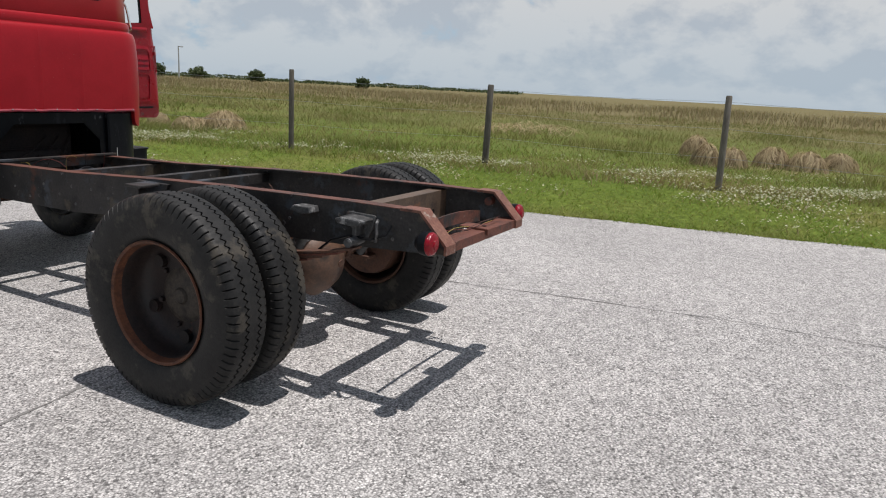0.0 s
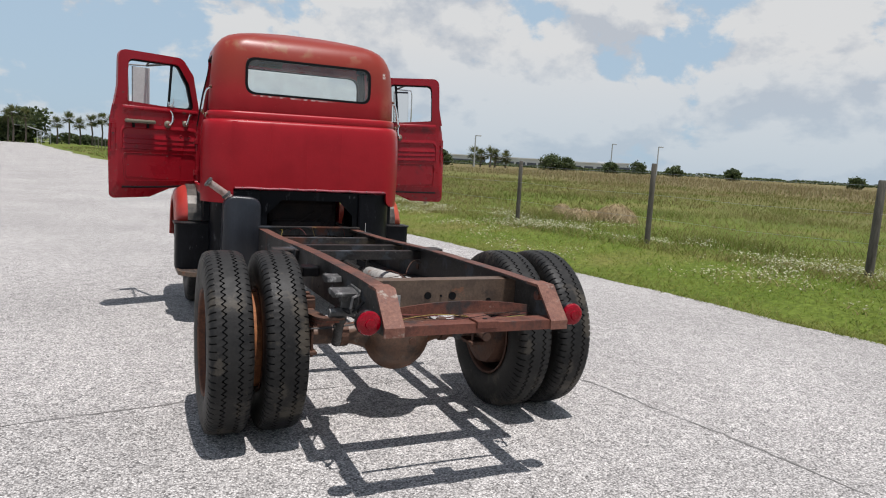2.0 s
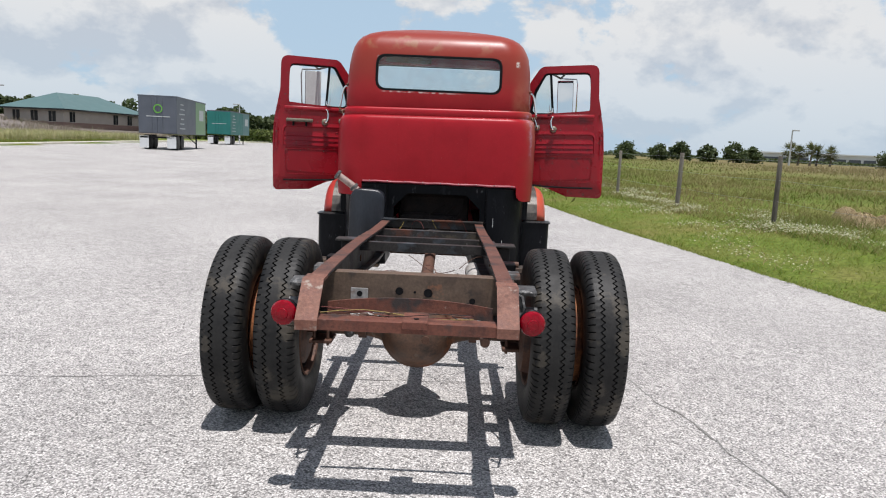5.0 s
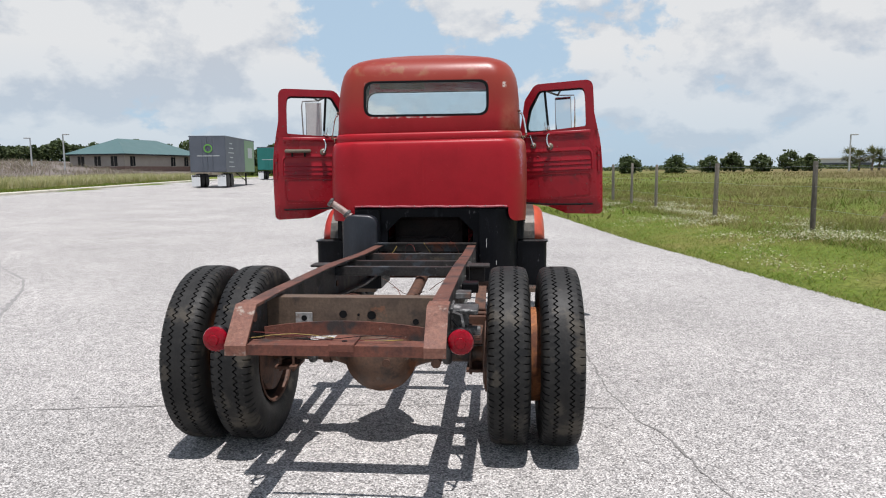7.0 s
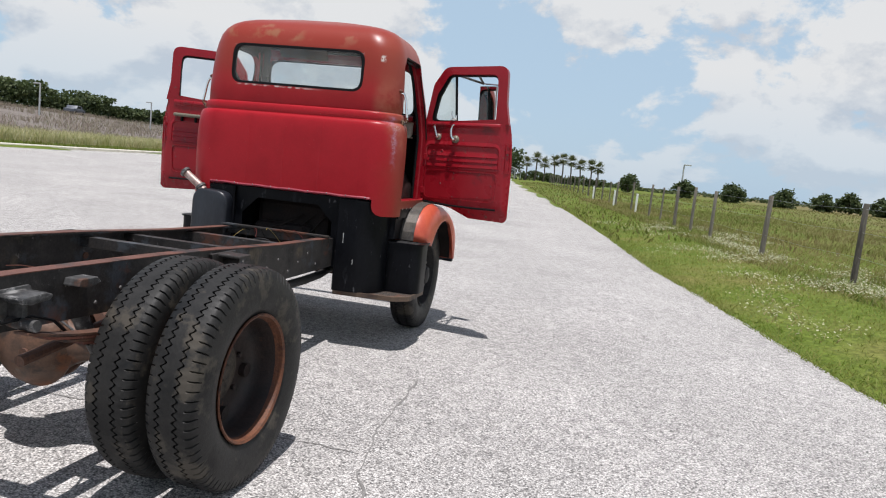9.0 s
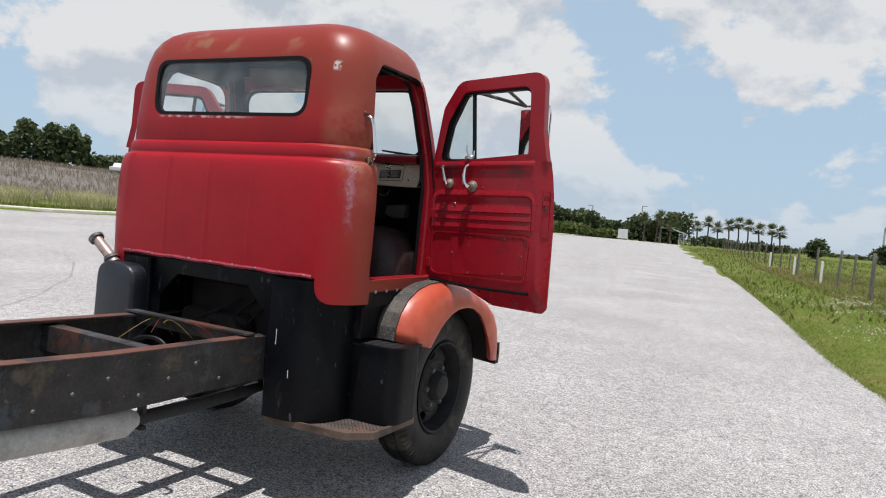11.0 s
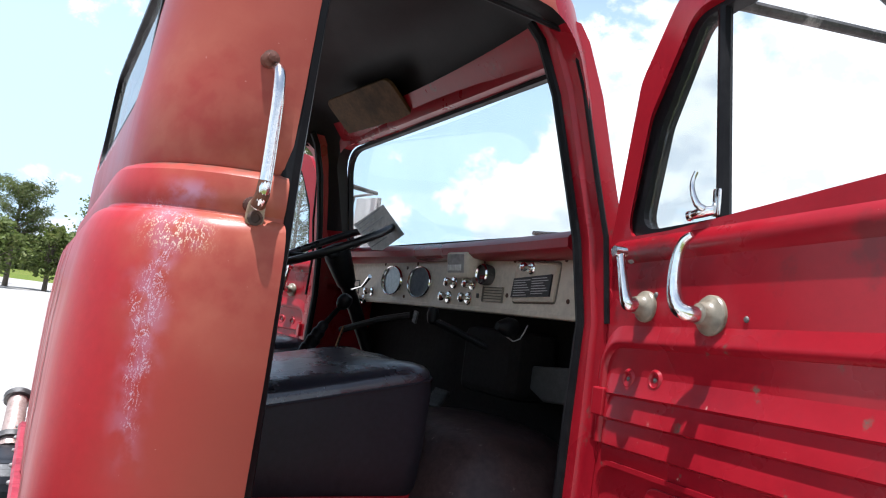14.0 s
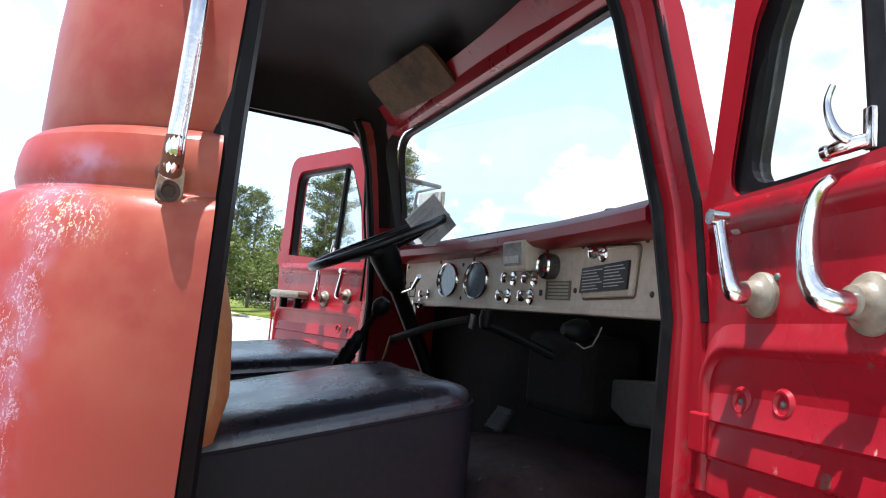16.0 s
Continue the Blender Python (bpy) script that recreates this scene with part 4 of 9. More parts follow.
lathe(bolt, [(0.0, 0.01), (0.009, 0.01), (0.010, 0.0), (0.0, 0.0)], Matrix.Rotation(radians(90), 4, "X"), 6)
bolt_ob = part("cover_bolt", bolt, dark_rust, dc)
for k in range(12):
    o = bolt_ob if k == 0 else new("cover_bolt", bolt_ob.data)
    o.parent = dc
    a = k * math.pi / 6
    o.location = (0.168 * math.cos(a), AXLE_Y - 0.073, 0.475 + 0.168 * math.sin(a))
# bolted flange round the banjo, brake pipes, tee and breather
bm = bmesh.new()
lathe(bm, [(0.160, -0.012), (0.184, -0.012), (0.186, 0.0), (0.184, 0.012), (0.160, 0.012)], Matrix.Translation((0, AXLE_Y + 0.03, 0.475)) @ Matrix.Rotation(radians(90), 4, "X"), 40, closed=True)
fl = part("housing_flange", bm, dark_rust, truck, "bolted rusty housing flange", smooth=35)
for s_ in (-1, 1):
    pts = [(0.03 * s_, AXLE_Y - 0.10, 0.635), (0.14 * s_, AXLE_Y - 0.09, 0.60), (0.22 * s_, AXLE_Y - 0.07, 0.545), (0.42 * s_, AXLE_Y - 0.062, 0.525), (0.58 * s_, AXLE_Y - 0.06, 0.53)]
    part("brake_pipe", tube(bmesh.new(), pts, 0.005, 6), worn_cast, truck, smooth=True)
    clampb = bmesh.new()
    lathe(clampb, [(0.056, -0.02), (0.068, -0.02), (0.068, 0.02), (0.056, 0.02)], Matrix.Translation((0.30 * s_, AXLE_Y, 0.475)) @ TURN_X, 20, closed=True)
    part("pipe_clamp", clampb, dark_rust, truck)
    # tubular shock absorber from axle to rail
    b = tube(bmesh.new(), [(0.36 * s_, AXLE_Y - 0.09, 0.45), (0.375 * s_, AXLE_Y - 0.20, 0.60)], [0.026, 0.026], 12)
    tube(b, [(0.375 * s_, AXLE_Y - 0.20, 0.60), (0.39 * s_, AXLE_Y - 0.30, 0.76)], [0.034, 0.034], 12)
    part("shock_absorber", b, worn_cast, truck, "dusty grey shock absorber", smooth=40)
b = box(bmesh.new(), (0, AXLE_Y - 0.10, 0.64), (0.06, 0.03, 0.03), bevel=0.005)
tube(b, [(0, AXLE_Y - 0.10, 0.65), (0.02, AXLE_Y - 0.08, 0.72), (0.10, AXLE_Y - 0.02, 0.76)], 0.008, 8)
part("brake_tee", b, seal_rubber, truck)
bm = bmesh.new()
lathe(bm, [(0.02, -0.08), (0.06, -0.06), (0.10, 0.0), (0.16, 0.10), (0.17, 0.14)], Matrix.Translation((0, AXLE_Y + 0.26, 0.48)) @ Matrix.Rotation(radians(90), 4, "X"), 24)
part("pinion_nose", bm, dark_rust, truck, smooth=True)
bm = tube(bmesh.new(), [(0, AXLE_Y + 0.3, 0.48), (0, 1.2, 0.56), (0, 2.0, 0.62)], 0.045, 14)
part("drive_shaft", bm, dark_rust, truck, smooth=True)

# leaf springs outside the rails, with hangers, clips and shackles
for s in (-1, 1):
    x = 0.52 * s
    bm = bmesh.new()
    tube(bm, [(0.41 * s, 0.30, 0.73), (0.60 * s, 0.30, 0.73)], 0.02, 10)
    spring = part("leaf_spring", bm, dark_rust, truck, "rusty laminated leaf spring")
    for k in range(7):
        half = 0.68 - 0.085 * k
        zc = 0.632 - k * 0.0115
        leaf = bmesh.new()
        rows = []
        for y in np.linspace(-half, half, 13):
            z = zc + 0.11 * (y / 0.68) ** 2 * 0.8
            rows.append([(x - 0.031, AXLE_Y + y, z), (x + 0.031, AXLE_Y + y, z), (x + 0.031, AXLE_Y + y, z + 0.0095), (x - 0.031, AXLE_Y + y, z + 0.0095)])
        grid_faces(leaf, rows, closed=True, caps=True)
        part("leaf", leaf, rust_steel if k % 2 else dark_rust, spring)
    clip = bmesh.new()
    for dy in (-0.055, 0.055):
        for dx in (-0.037, 0.037):
            tube(clip, [(x + dx, AXLE_Y + dy, 0.37), (x + dx, AXLE_Y + dy, 0.70)], 0.008, 8)
        tube(clip, [(x - 0.037, AXLE_Y + dy, 0.70), (x + 0.037, AXLE_Y + dy, 0.70)], 0.008, 8)
    box(clip, (x, AXLE_Y, 0.395), (0.12, 0.17, 0.018), bevel=0.003)
    box(clip, (x, AXLE_Y, 0.665), (0.09, 0.15, 0.05), bevel=0.006)
    part("spring_clip", clip, dark_rust, spring)
    han = bmesh.new()
    # cast hanger bolted to the rail behind the axle: ribbed arm, boss and a bent strap
    lo, hi = sorted((0.426 * s, 0.438 * s))
    prism(han, rounded([(-1.12, 0.862), (-0.96, 0.866), (-0.95, 0.83), (-0.99, 0.79), (-1.02, 0.745), (-1.07, 0.745), (-1.10, 0.80)], 0.012, 3), "x", lo, hi, bevel=0.003)
    lo, hi = sorted((0.434 * s, 0.545 * s))
    prism(han, rounded([(-1.105, 0.850), (-1.00, 0.858), (-0.965, 0.846), (-0.985, 0.828), (-1.06, 0.822), (-1.10, 0.830)], 0.010, 3), "x", lo, hi, bevel=0.006)
    prism(han, rounded([(-1.055, 0.835), (-1.035, 0.835), (-1.032, 0.752), (-1.058, 0.752)], 0.006, 3), "x", min(0.434 * s, 0.50 * s), max(0.434 * s, 0.50 * s), bevel=0.004)
    tube(han, [(0.44 * s, -1.05, 0.752), (0.50 * s, -1.05, 0.748), (0.555 * s, -1.05, 0.748)], [0.020, 0.023, 0.021], 12)
    sh = part("spring_hanger", han, worn_cast, truck, "scraped dark cast spring hanger", smooth=40)
    strap = tube(bmesh.new(), [(0.44 * s, -1.13, 0.845), (0.475 * s, -1.145, 0.835), (0.485 * s, -1.155, 0.79), (0.47 * s, -1.14, 0.755), (0.44 * s, -1.10, 0.75)], 0.007, 6)
    part("strap_loop", strap, worn_cast, sh, smooth=True)
    han = bmesh.new()
    prism(han, [(0.18, 0.86), (0.42, 0.86), (0.36, 0.72), (0.24, 0.72)], "x", min(0.426 * s, 0.446 * s), max(0.426 * s, 0.446 * s), bevel=0.003)
    box(han, (0.50 * s, 0.30, 0.85), (0.14, 0.12, 0.016), bevel=0.005)
    box(han, (0.49 * s, 0.30, 0.79), (0.10, 0.02, 0.12), bevel=0.004)
    part("spring_hanger", han, frame_black, truck)
    br = bmesh.new()
    prism(br, [(-0.79, 0.868), (-0.70, 0.868), (-0.68, 0.845), (-0.74, 0.83), (-0.80, 0.84)], "x", min(0.426 * s, 0.50 * s), max(0.426 * s, 0.50 * s), bevel=0.004)
    part("rail_bracket", br, worn_cast, truck)
    br = box(bmesh.new(), (0.475 * s, -0.30, 0.815), (0.09, 0.10, 0.055), bevel=0.008)
    part("bump_stop", br, seal_rubber, truck)
    # looped brake hose
    hose = bmesh.new()
    pts = [(0.44 * s, -1.20, 0.83), (0.47 * s, -1.19, 0.79), (0.48 * s, -1.12, 0.76), (0.50 * s, -1.02, 0.77), (0.51 * s, -0.93, 0.74), (0.48 * s, -0.82, 0.66), (0.40 * s, -0.62, 0.56)]
    tube(hose, pts, 0.006, 6)
    part("brake_hose", hose, seal_rubber, truck, smooth=True)

# tail lamps on short stalks
for s in (-1, 1):
    c = Vector((0.49 * s, -1.42, 0.79))
    bm = bmesh.new()
    mt = Matrix.Translation(c) @ Matrix.Rotation(radians(90), 4, "X")
    lathe(bm, [(0.0, -0.055), (0.03, -0.055), (0.05, -0.03), (0.053, 0.0), (0.050, 0.004), (0.0, 0.004)], mt, 28)
    tube(bm, [(RAIL_X * s, -1.37, 0.79), (0.47 * s, -1.375, 0.79)], 0.011, 10)
    lamp = part("tail_lamp", bm, black_paint, truck, "round red glass tail lamp", smooth=30)
    bm = bmesh.new()
    lathe(bm, [(0.050, 0.0), (0.051, 0.012), (0.046, 0.022), (0.030, 0.031), (0.022, 0.031), (0.020, 0.036), (0.0, 0.038)], mt, 32)
    part("lens", bm, lens_red, lamp, "red lens", smooth=30)

# wiring, sticker and rivets on the frame
rng = random.Random(4)
for k in range(4):
    pts = []
    for i in range(8):
        t = i / 7
        pts.append((-0.36 + 0.62 * t, -1.40 + 0.03 * math.sin(3 * t + k) + rng.uniform(-0.008, 0.008), 0.790 + 0.014 * math.sin(6 * t + k * 1.3) + 0.004 * k))
    part("loose_wire", tube(bmesh.new(), pts, 0.0016, 5), (wire_yellow, wire_red, seal_rubber, dark_rust)[k], truck)
for k in range(6):
    pts = []
    x0, y0 = rng.uniform(-0.25, 0.25), rng.uniform(-0.6, 0.1)
    for i in range(9):
        t = i / 8
        pts.append((x0 + 0.3 * t * math.cos(k), y0 + 0.25 * math.sin(k * 2 + 2 * t), 0.74 + 0.05 * math.sin(4 * t + k)))
    part("loose_wire", tube(bmesh.new(), pts, 0.0022, 5), (dark_rust, rust_steel, seal_rubber)[k % 3], truck)
for k in range(7):
    pts = []
    for i in range(9):
        t = i / 8
        pts.append((-0.30 + 0.09 * k + 0.06 * math.sin(3 * t + k), 1.58 + 0.24 * t, 0.72 + 0.16 * math.sin(math.pi * t * 0.8 + 0.3 * k) * (0.6 + 0.06 * k)))
    part("loose_wire", tube(bmesh.new(), pts, 0.0016, 5), (wire_yellow, seal_rubber, wire_red, seal_rubber)[k % 4], truck)
hose = [(0.02 + 0.11 * math.cos(a), 1.50 + 0.02 * math.sin(2 * a), 0.70 + 0.085 * math.sin(a)) for a in np.linspace(-0.6, 4.4, 22)]
part("hose_loop", tube(bmesh.new(), hose, 0.010, 8), seal_rubber, truck, "looped black rubber hose", smooth=True)
part("sticker", box(bmesh.new(), (-(RAIL_X - 0.011), 0.90, 0.765), (0.004, 0.055, 0.030)), sticker_yellow, truck, "small yellow sticker")
rivet = bmesh.new()
lathe(rivet, [(0.0, 0.006), (0.006, 0.005), (0.009, 0.0), (0.0, 0.0)], TURN_X, 8)
rivet_ob = part("rivet", rivet, dusty_steel, truck)
k = 0
for s in (-1, 1):
    for y in np.arange(-1.2, 1.7, 0.145):
        o = rivet_ob if k == 0 else new("rivet", rivet_ob.data)
        o.parent = truck
        o.matrix_local = pose(RAIL_X * s, float(y), float(rail_bottom(y) + 0.05 + 0.09 * ((k * 7) % 3) / 2), 0, 0, 0 if s > 0 else 180)
        k += 1

# exhaust: long silencer and pipe under the right rail
bm = tube(bmesh.new(), [(0.345, 0.40, 0.585), (0.345, 0.425, 0.583), (0.345, 1.115, 0.531), (0.345, 1.128, 0.530), (0.345, 1.175, 0.527)], [0.045, 0.066, 0.066, 0.056, 0.034], 22)
part("silencer", bm, surface("pale_dusty_galvanised_steel", [(0.34, 0.33, 0.31), (0.44, 0.425, 0.40), (0.25, 0.235, 0.215)], 8.0, (0.5, 0.7), bump=0.08, grain=0.15, spots=[((0.22, 0.10, 0.05), 0.16, 9.0)]), truck, "pale grey tubular silencer with rusty ends", smooth=40)
# pipe coloured black to carry the shadow of the rail above it
bm = tube(bmesh.new(), [(0.345, 1.15, 0.528), (0.345, 1.55, 0.522), (0.335, 1.85, 0.525), (0.28, 2.4, 0.55)], 0.030, 12)
part("exhaust_pipe", bm, dusty_black, truck, "exhaust pipe, blackened for the rail's shade", smooth=True)
bm = tube(bmesh.new(), [(0.345, 0.42, 0.585), (0.35, 0.05, 0.60), (0.36, -0.4, 0.62), (0.34, -0.9, 0.55)], 0.024, 10)
part("tail_pipe", bm, dark_rust, truck, "rusty tail pipe", smooth=True)
bm = box(bmesh.new(), (0.350, 1.205, 0.575), (0.035, 0.022, 0.13), bevel=0.003)
box(bm, (0.345, 1.20, 0.490), (0.060, 0.026, 0.018), bevel=0.003)
part("exhaust_hanger", bm, dusty_black, truck, "black strap hanger on the exhaust")

# ---- cab ----
PROFILE = [  # height, inset of the outline
    (1.016, 0.004), (1.10, 0.000), (1.30, -0.004), (1.50, -0.003), (1.60, 0.002), (1.65, 0.007), (1.672, 0.012), (1.686, 0.018), (1.694, 0.026), (1.699, 0.0365),
    (1.705, 0.0385), (1.718, 0.0355), (1.740, 0.0365), (1.757, 0.040), (1.766, 0.047), (1.771, 0.0565), (1.780, 0.0535), (1.90, 0.056), (2.05, 0.066), (2.15, 0.076), (2.22, 0.088),
    (2.28, 0.106), (2.33, 0.132), (2.37, 0.168), (2.40, 0.215), (2.425, 0.28), (2.443, 0.35)]
HALF_W, REAR_Y, BULGE = 0.857, 1.832, 0.003


def front_y(z):
    return float(np.interp(z, [1.0, 1.55, 1.72, 1.80, 2.22, 2.30, 2.45], [3.22, 3.18, 3.02, 2.87, 2.775, 2.79, 2.80]))


def outline(z, inset, rear_r=0.235, front_r=0.13):
    w, y0, y1 = HALF_W - inset, REAR_Y + inset, front_y(z) - inset * 0.7
    rr, fr = max(0.06, rear_r - inset * 0.25), float(np.interp(z, [1.72, 1.86], [front_r, 0.19]))
    pts = []
    n = 10
    for cx, cy, r, a0 in ((w - fr, y1 - fr, fr, 0), (-(w - fr), y1 - fr, fr, 90), (-(w - rr), y0 + rr, rr, 180), (w - rr, y0 + rr, rr, 270)):
        for k in range(n + 1):
            a = radians(a0 + 90 * k / n)
            pts.append((cx + r * math.cos(a), cy + r * math.sin(a), z))
    return pts


def bow(pts):
    """The back panel bows out a little in its middle, and the belt line is not quite level."""
    out = []
    for x, y, z in pts:
        d = BULGE * max(0.0, 1 - (x / 0.8) ** 2)
        if y < 2.2:
            y -= d
        if 1.55 < z < 2.25:                       # the belt stands a little higher on the right
            z += 0.003 + 0.010 * x / 0.8
        out.append((x, y, z))
    return out


def hull(shrink, z_lo, top_add):
    """A closed body: the cab's outline stacked up its height, with a crowned roof."""
    bm = bmesh.new()
    rows = [bow(outline(z, i + shrink)) for z, i in PROFILE]
    if z_lo is not None:
        rows = [[(x, y, z_lo) for x, y, z in rows[0]]] + rows[1:]
    rows = [[(x, y, z - (shrink if z > 2.25 else 0)) for x, y, z in r] for r in rows]
    z_last, base = PROFILE[-1][0] - shrink, rows[-1]
    cx, cy = 0.0, (REAR_Y + 2.80) / 2
    for f, dz in ((0.72, 0.014), (0.42, 0.026), (0.15, 0.031)):
        rows.append([(cx + (x - cx) * f, cy + (y - cy) * f, z_last + dz + top_add) for x, y, z in base])
    grid_faces(bm, rows, closed=True, caps=True)
    return bm


def door_hole(side):
    poly = rounded([(2.070, 1.135), (2.706, 1.135), (2.706, 1.62), (2.700, 1.80), (2.622, 2.225), (2.168, 2.225), (2.098, 2.14), (2.082, 1.80)],
                   [0.03, 0.03, 0.05, 0.06, 0.15, 0.06, 0.06, 0.05], 5)
    return prism(bmesh.new(), poly, "x", min(0.45 * side, 1.2 * side), max(0.45 * side, 1.2 * side))


REAR_WIN = rounded([(-0.535, 1.906), (0.535, 1.906), (0.53, 2.205), (-0.53, 2.205)], 0.085, 6)
WIND = rounded([(-0.688, 1.828), (0.688, 1.828), (0.660, 2.205), (-0.660, 2.205)], [0.07, 0.07, 0.11, 0.11], 6)
cuts = [hull(0.034, 0.9, 0.0), door_hole(1), door_hole(-1), prism(bmesh.new(), REAR_WIN, "y", 1.5, 2.2), prism(bmesh.new(), WIND, "y", 2.5, 3.5),
        prism(bmesh.new(), [(-0.62, 0.76), (0.78, 0.76), (0.78, 1.015), (0.755, 1.018), (0.732, 1.028), (0.714, 1.046), (0.703, 1.072), (0.700, 1.10), (0.700, 1.136), (-0.62, 1.136)], "y", 1.65, 2.15), box(bmesh.new(), (0, 2.79, 0.95), (2.4, 1.40, 0.25))]
shell = carved(hull(0.0, None, 0.0), cuts)
cab = part("cab_shell", shell, cab_paint, truck, "faded red rounded steel cab, bleached orange on roof and corner", smooth=28)
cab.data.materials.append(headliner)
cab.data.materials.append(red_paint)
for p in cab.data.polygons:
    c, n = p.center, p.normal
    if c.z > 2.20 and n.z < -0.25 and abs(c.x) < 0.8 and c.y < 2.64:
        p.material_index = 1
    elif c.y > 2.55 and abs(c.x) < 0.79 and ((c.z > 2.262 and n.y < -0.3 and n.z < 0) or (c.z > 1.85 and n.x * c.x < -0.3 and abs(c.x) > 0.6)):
        p.material_index = 1                      # headliner's dark colour also stands for shade on the header and windscreen pillars
    elif 1.95 < c.y < 2.75 and abs(c.x) < 0.76 and c.z < 2.2 and (n.x * c.x < 0 or n.y > 0.3):
        p.material_index = 2
    elif c.y > 2.55:
        p.material_index = 2

# vertical pressed ribs on the back panel, faint
for x in (-0.615, -0.32, -0.025, 0.272, 0.590):
    bm = bmesh.new()
    rows = []
    for z in (1.15, 1.25, 1.36, 1.47, 1.56, 1.62, 1.655, 1.672, 1.682):
        y = REAR_Y - BULGE * max(0.0, 1 - (x / 0.8) ** 2) + float(np.interp(z, [1.10, 1.30, 1.50, 1.60, 1.65, 1.672, 1.686], [0.0, -0.004, -0.003, 0.002, 0.007, 0.012, 0.018]))
        if abs(x) > 0.612:
            y += 0.245 - math.sqrt(0.245 ** 2 - (abs(x) - 0.612) ** 2)
        rows.append([(x + d, y + 0.0003 - (0.0014 if abs(x) < 0.5 else 0.0007) * min(1.0, (1.692 - z) / 0.03) * math.exp(-(d / 0.0044) ** 2), z) for d in (-0.020, -0.0105, -0.0075, -0.005, -0.0025, 0.0, 0.0025, 0.005, 0.0075, 0.0105, 0.020)])
    grid_faces(bm, rows)
    part("panel_rib", bm, cab_paint, cab, smooth=True)
# rolled lip along the bottom of the back panel, with its screws
bm = bmesh.new()
rows = []
for x in np.linspace(-0.61, 0.69, 24):
    y = REAR_Y - BULGE * max(0.0, 1 - (x / 0.8) ** 2) + (0.245 - math.sqrt(max(0, 0.245 ** 2 - max(0, abs(x) - 0.612) ** 2)))
    z = 1.140 + 0.0018 * math.sin(x * 23) + 0.001 * math.sin(x * 51 + 1)
    rows.append([(x, y + 0.012, z + 0.010), (x, y - 0.012, z + 0.012), (x, y - 0.018, z + 0.003), (x, y - 0.014, z - 0.006), (x, y + 0.012, z - 0.006)])
grid_faces(bm, rows, closed=True, caps=True)
lip = part("rolled_lip", bm, surface("crimson_edge", [(0.20, 0.010, 0.024), (0.30, 0.030, 0.050), (0.16, 0.008, 0.020)], 16.0, (0.4, 0.6), bump=0.1, grain=0.2, spots=[((0.50, 0.36, 0.32), 0.17, 26.0)]), cab, "chipped crimson rolled lower edge", smooth=True)
for x in np.linspace(-0.55, 0.66, 9):
    b = bmesh.new()
    lathe(b, [(0.0, 0.006), (0.004, 0.005), (0.0055, 0.0), (0.0, 0.0)], Matrix.Translation((float(x), REAR_Y - 0.021, 1.148)) @ Matrix.Rotation(radians(90), 4, "X"), 8)
    part("lip_screw", b, grey_steel, lip)
# rear window and windscreen with rubber surrounds
win_in = rounded([(-0.515, 1.925), (0.515, 1.925), (0.51, 2.188), (-0.51, 2.188)], 0.075, 6)


def bent(bm, dy):
    """Shifts a flat ring so that it follows the bowed back panel."""
    for v in bm.verts:
        v.co.y += dy - BULGE * max(0.0, 1 - (v.co.x / 0.8) ** 2) + 0.06 * (v.co.z - 1.92) * 0.5
    return bm


bm = frame_loop(bmesh.new(), rounded([(-0.537, 1.904), (0.537, 1.904), (0.532, 2.207), (-0.532, 2.207)], 0.086, 6), win_in, "y", 0.0, 0.028)
part("window_seal", bent(bm, REAR_Y + 0.060), seal_rubber, cab, smooth=30)
bm = bmesh.new()
grid_faces(bm, [[(x, 0.012, z) for x in np.linspace(-0.525, 0.525, 13)] for z in (1.916, 2.01, 2.10, 2.196)])
pane = part("rear_window", bent(bm, REAR_Y + 0.060), dusty_glass, cab, "dusty rear window glass", smooth=True)
pane.visible_shadow = False
ws_in = rounded([(-0.679, 1.837), (0.679, 1.837), (0.652, 2.197), (-0.652, 2.197)], [0.065, 0.065, 0.105, 0.105], 6)


def raked(bm):
    for v in bm.verts:
        v.co.y += 2.845 - 0.20 * (v.co.z - 1.82) - 0.05 * (v.co.x / 0.7) ** 2
    return bm


bm = frame_loop(bmesh.new(), rounded([(-0.691, 1.825), (0.691, 1.825), (0.663, 2.208), (-0.663, 2.208)], [0.071, 0.071, 0.111, 0.111], 6), ws_in, "y", -0.006, 0.012)
part("windscreen_seal", raked(bm), seal_rubber, cab, smooth=30)
bm = bmesh.new()
grid_faces(bm, [[(x, -0.010, z) for x in np.linspace(-0.68 + 0.08 * (z - 1.83), 0.68 - 0.08 * (z - 1.83), 15)] for z in (1.842, 1.95, 2.07, 2.192)])
pane = part("windscreen", raked(bm), clear_glass, cab, "one-piece windscreen glass", smooth=True)
pane.visible_shadow = False
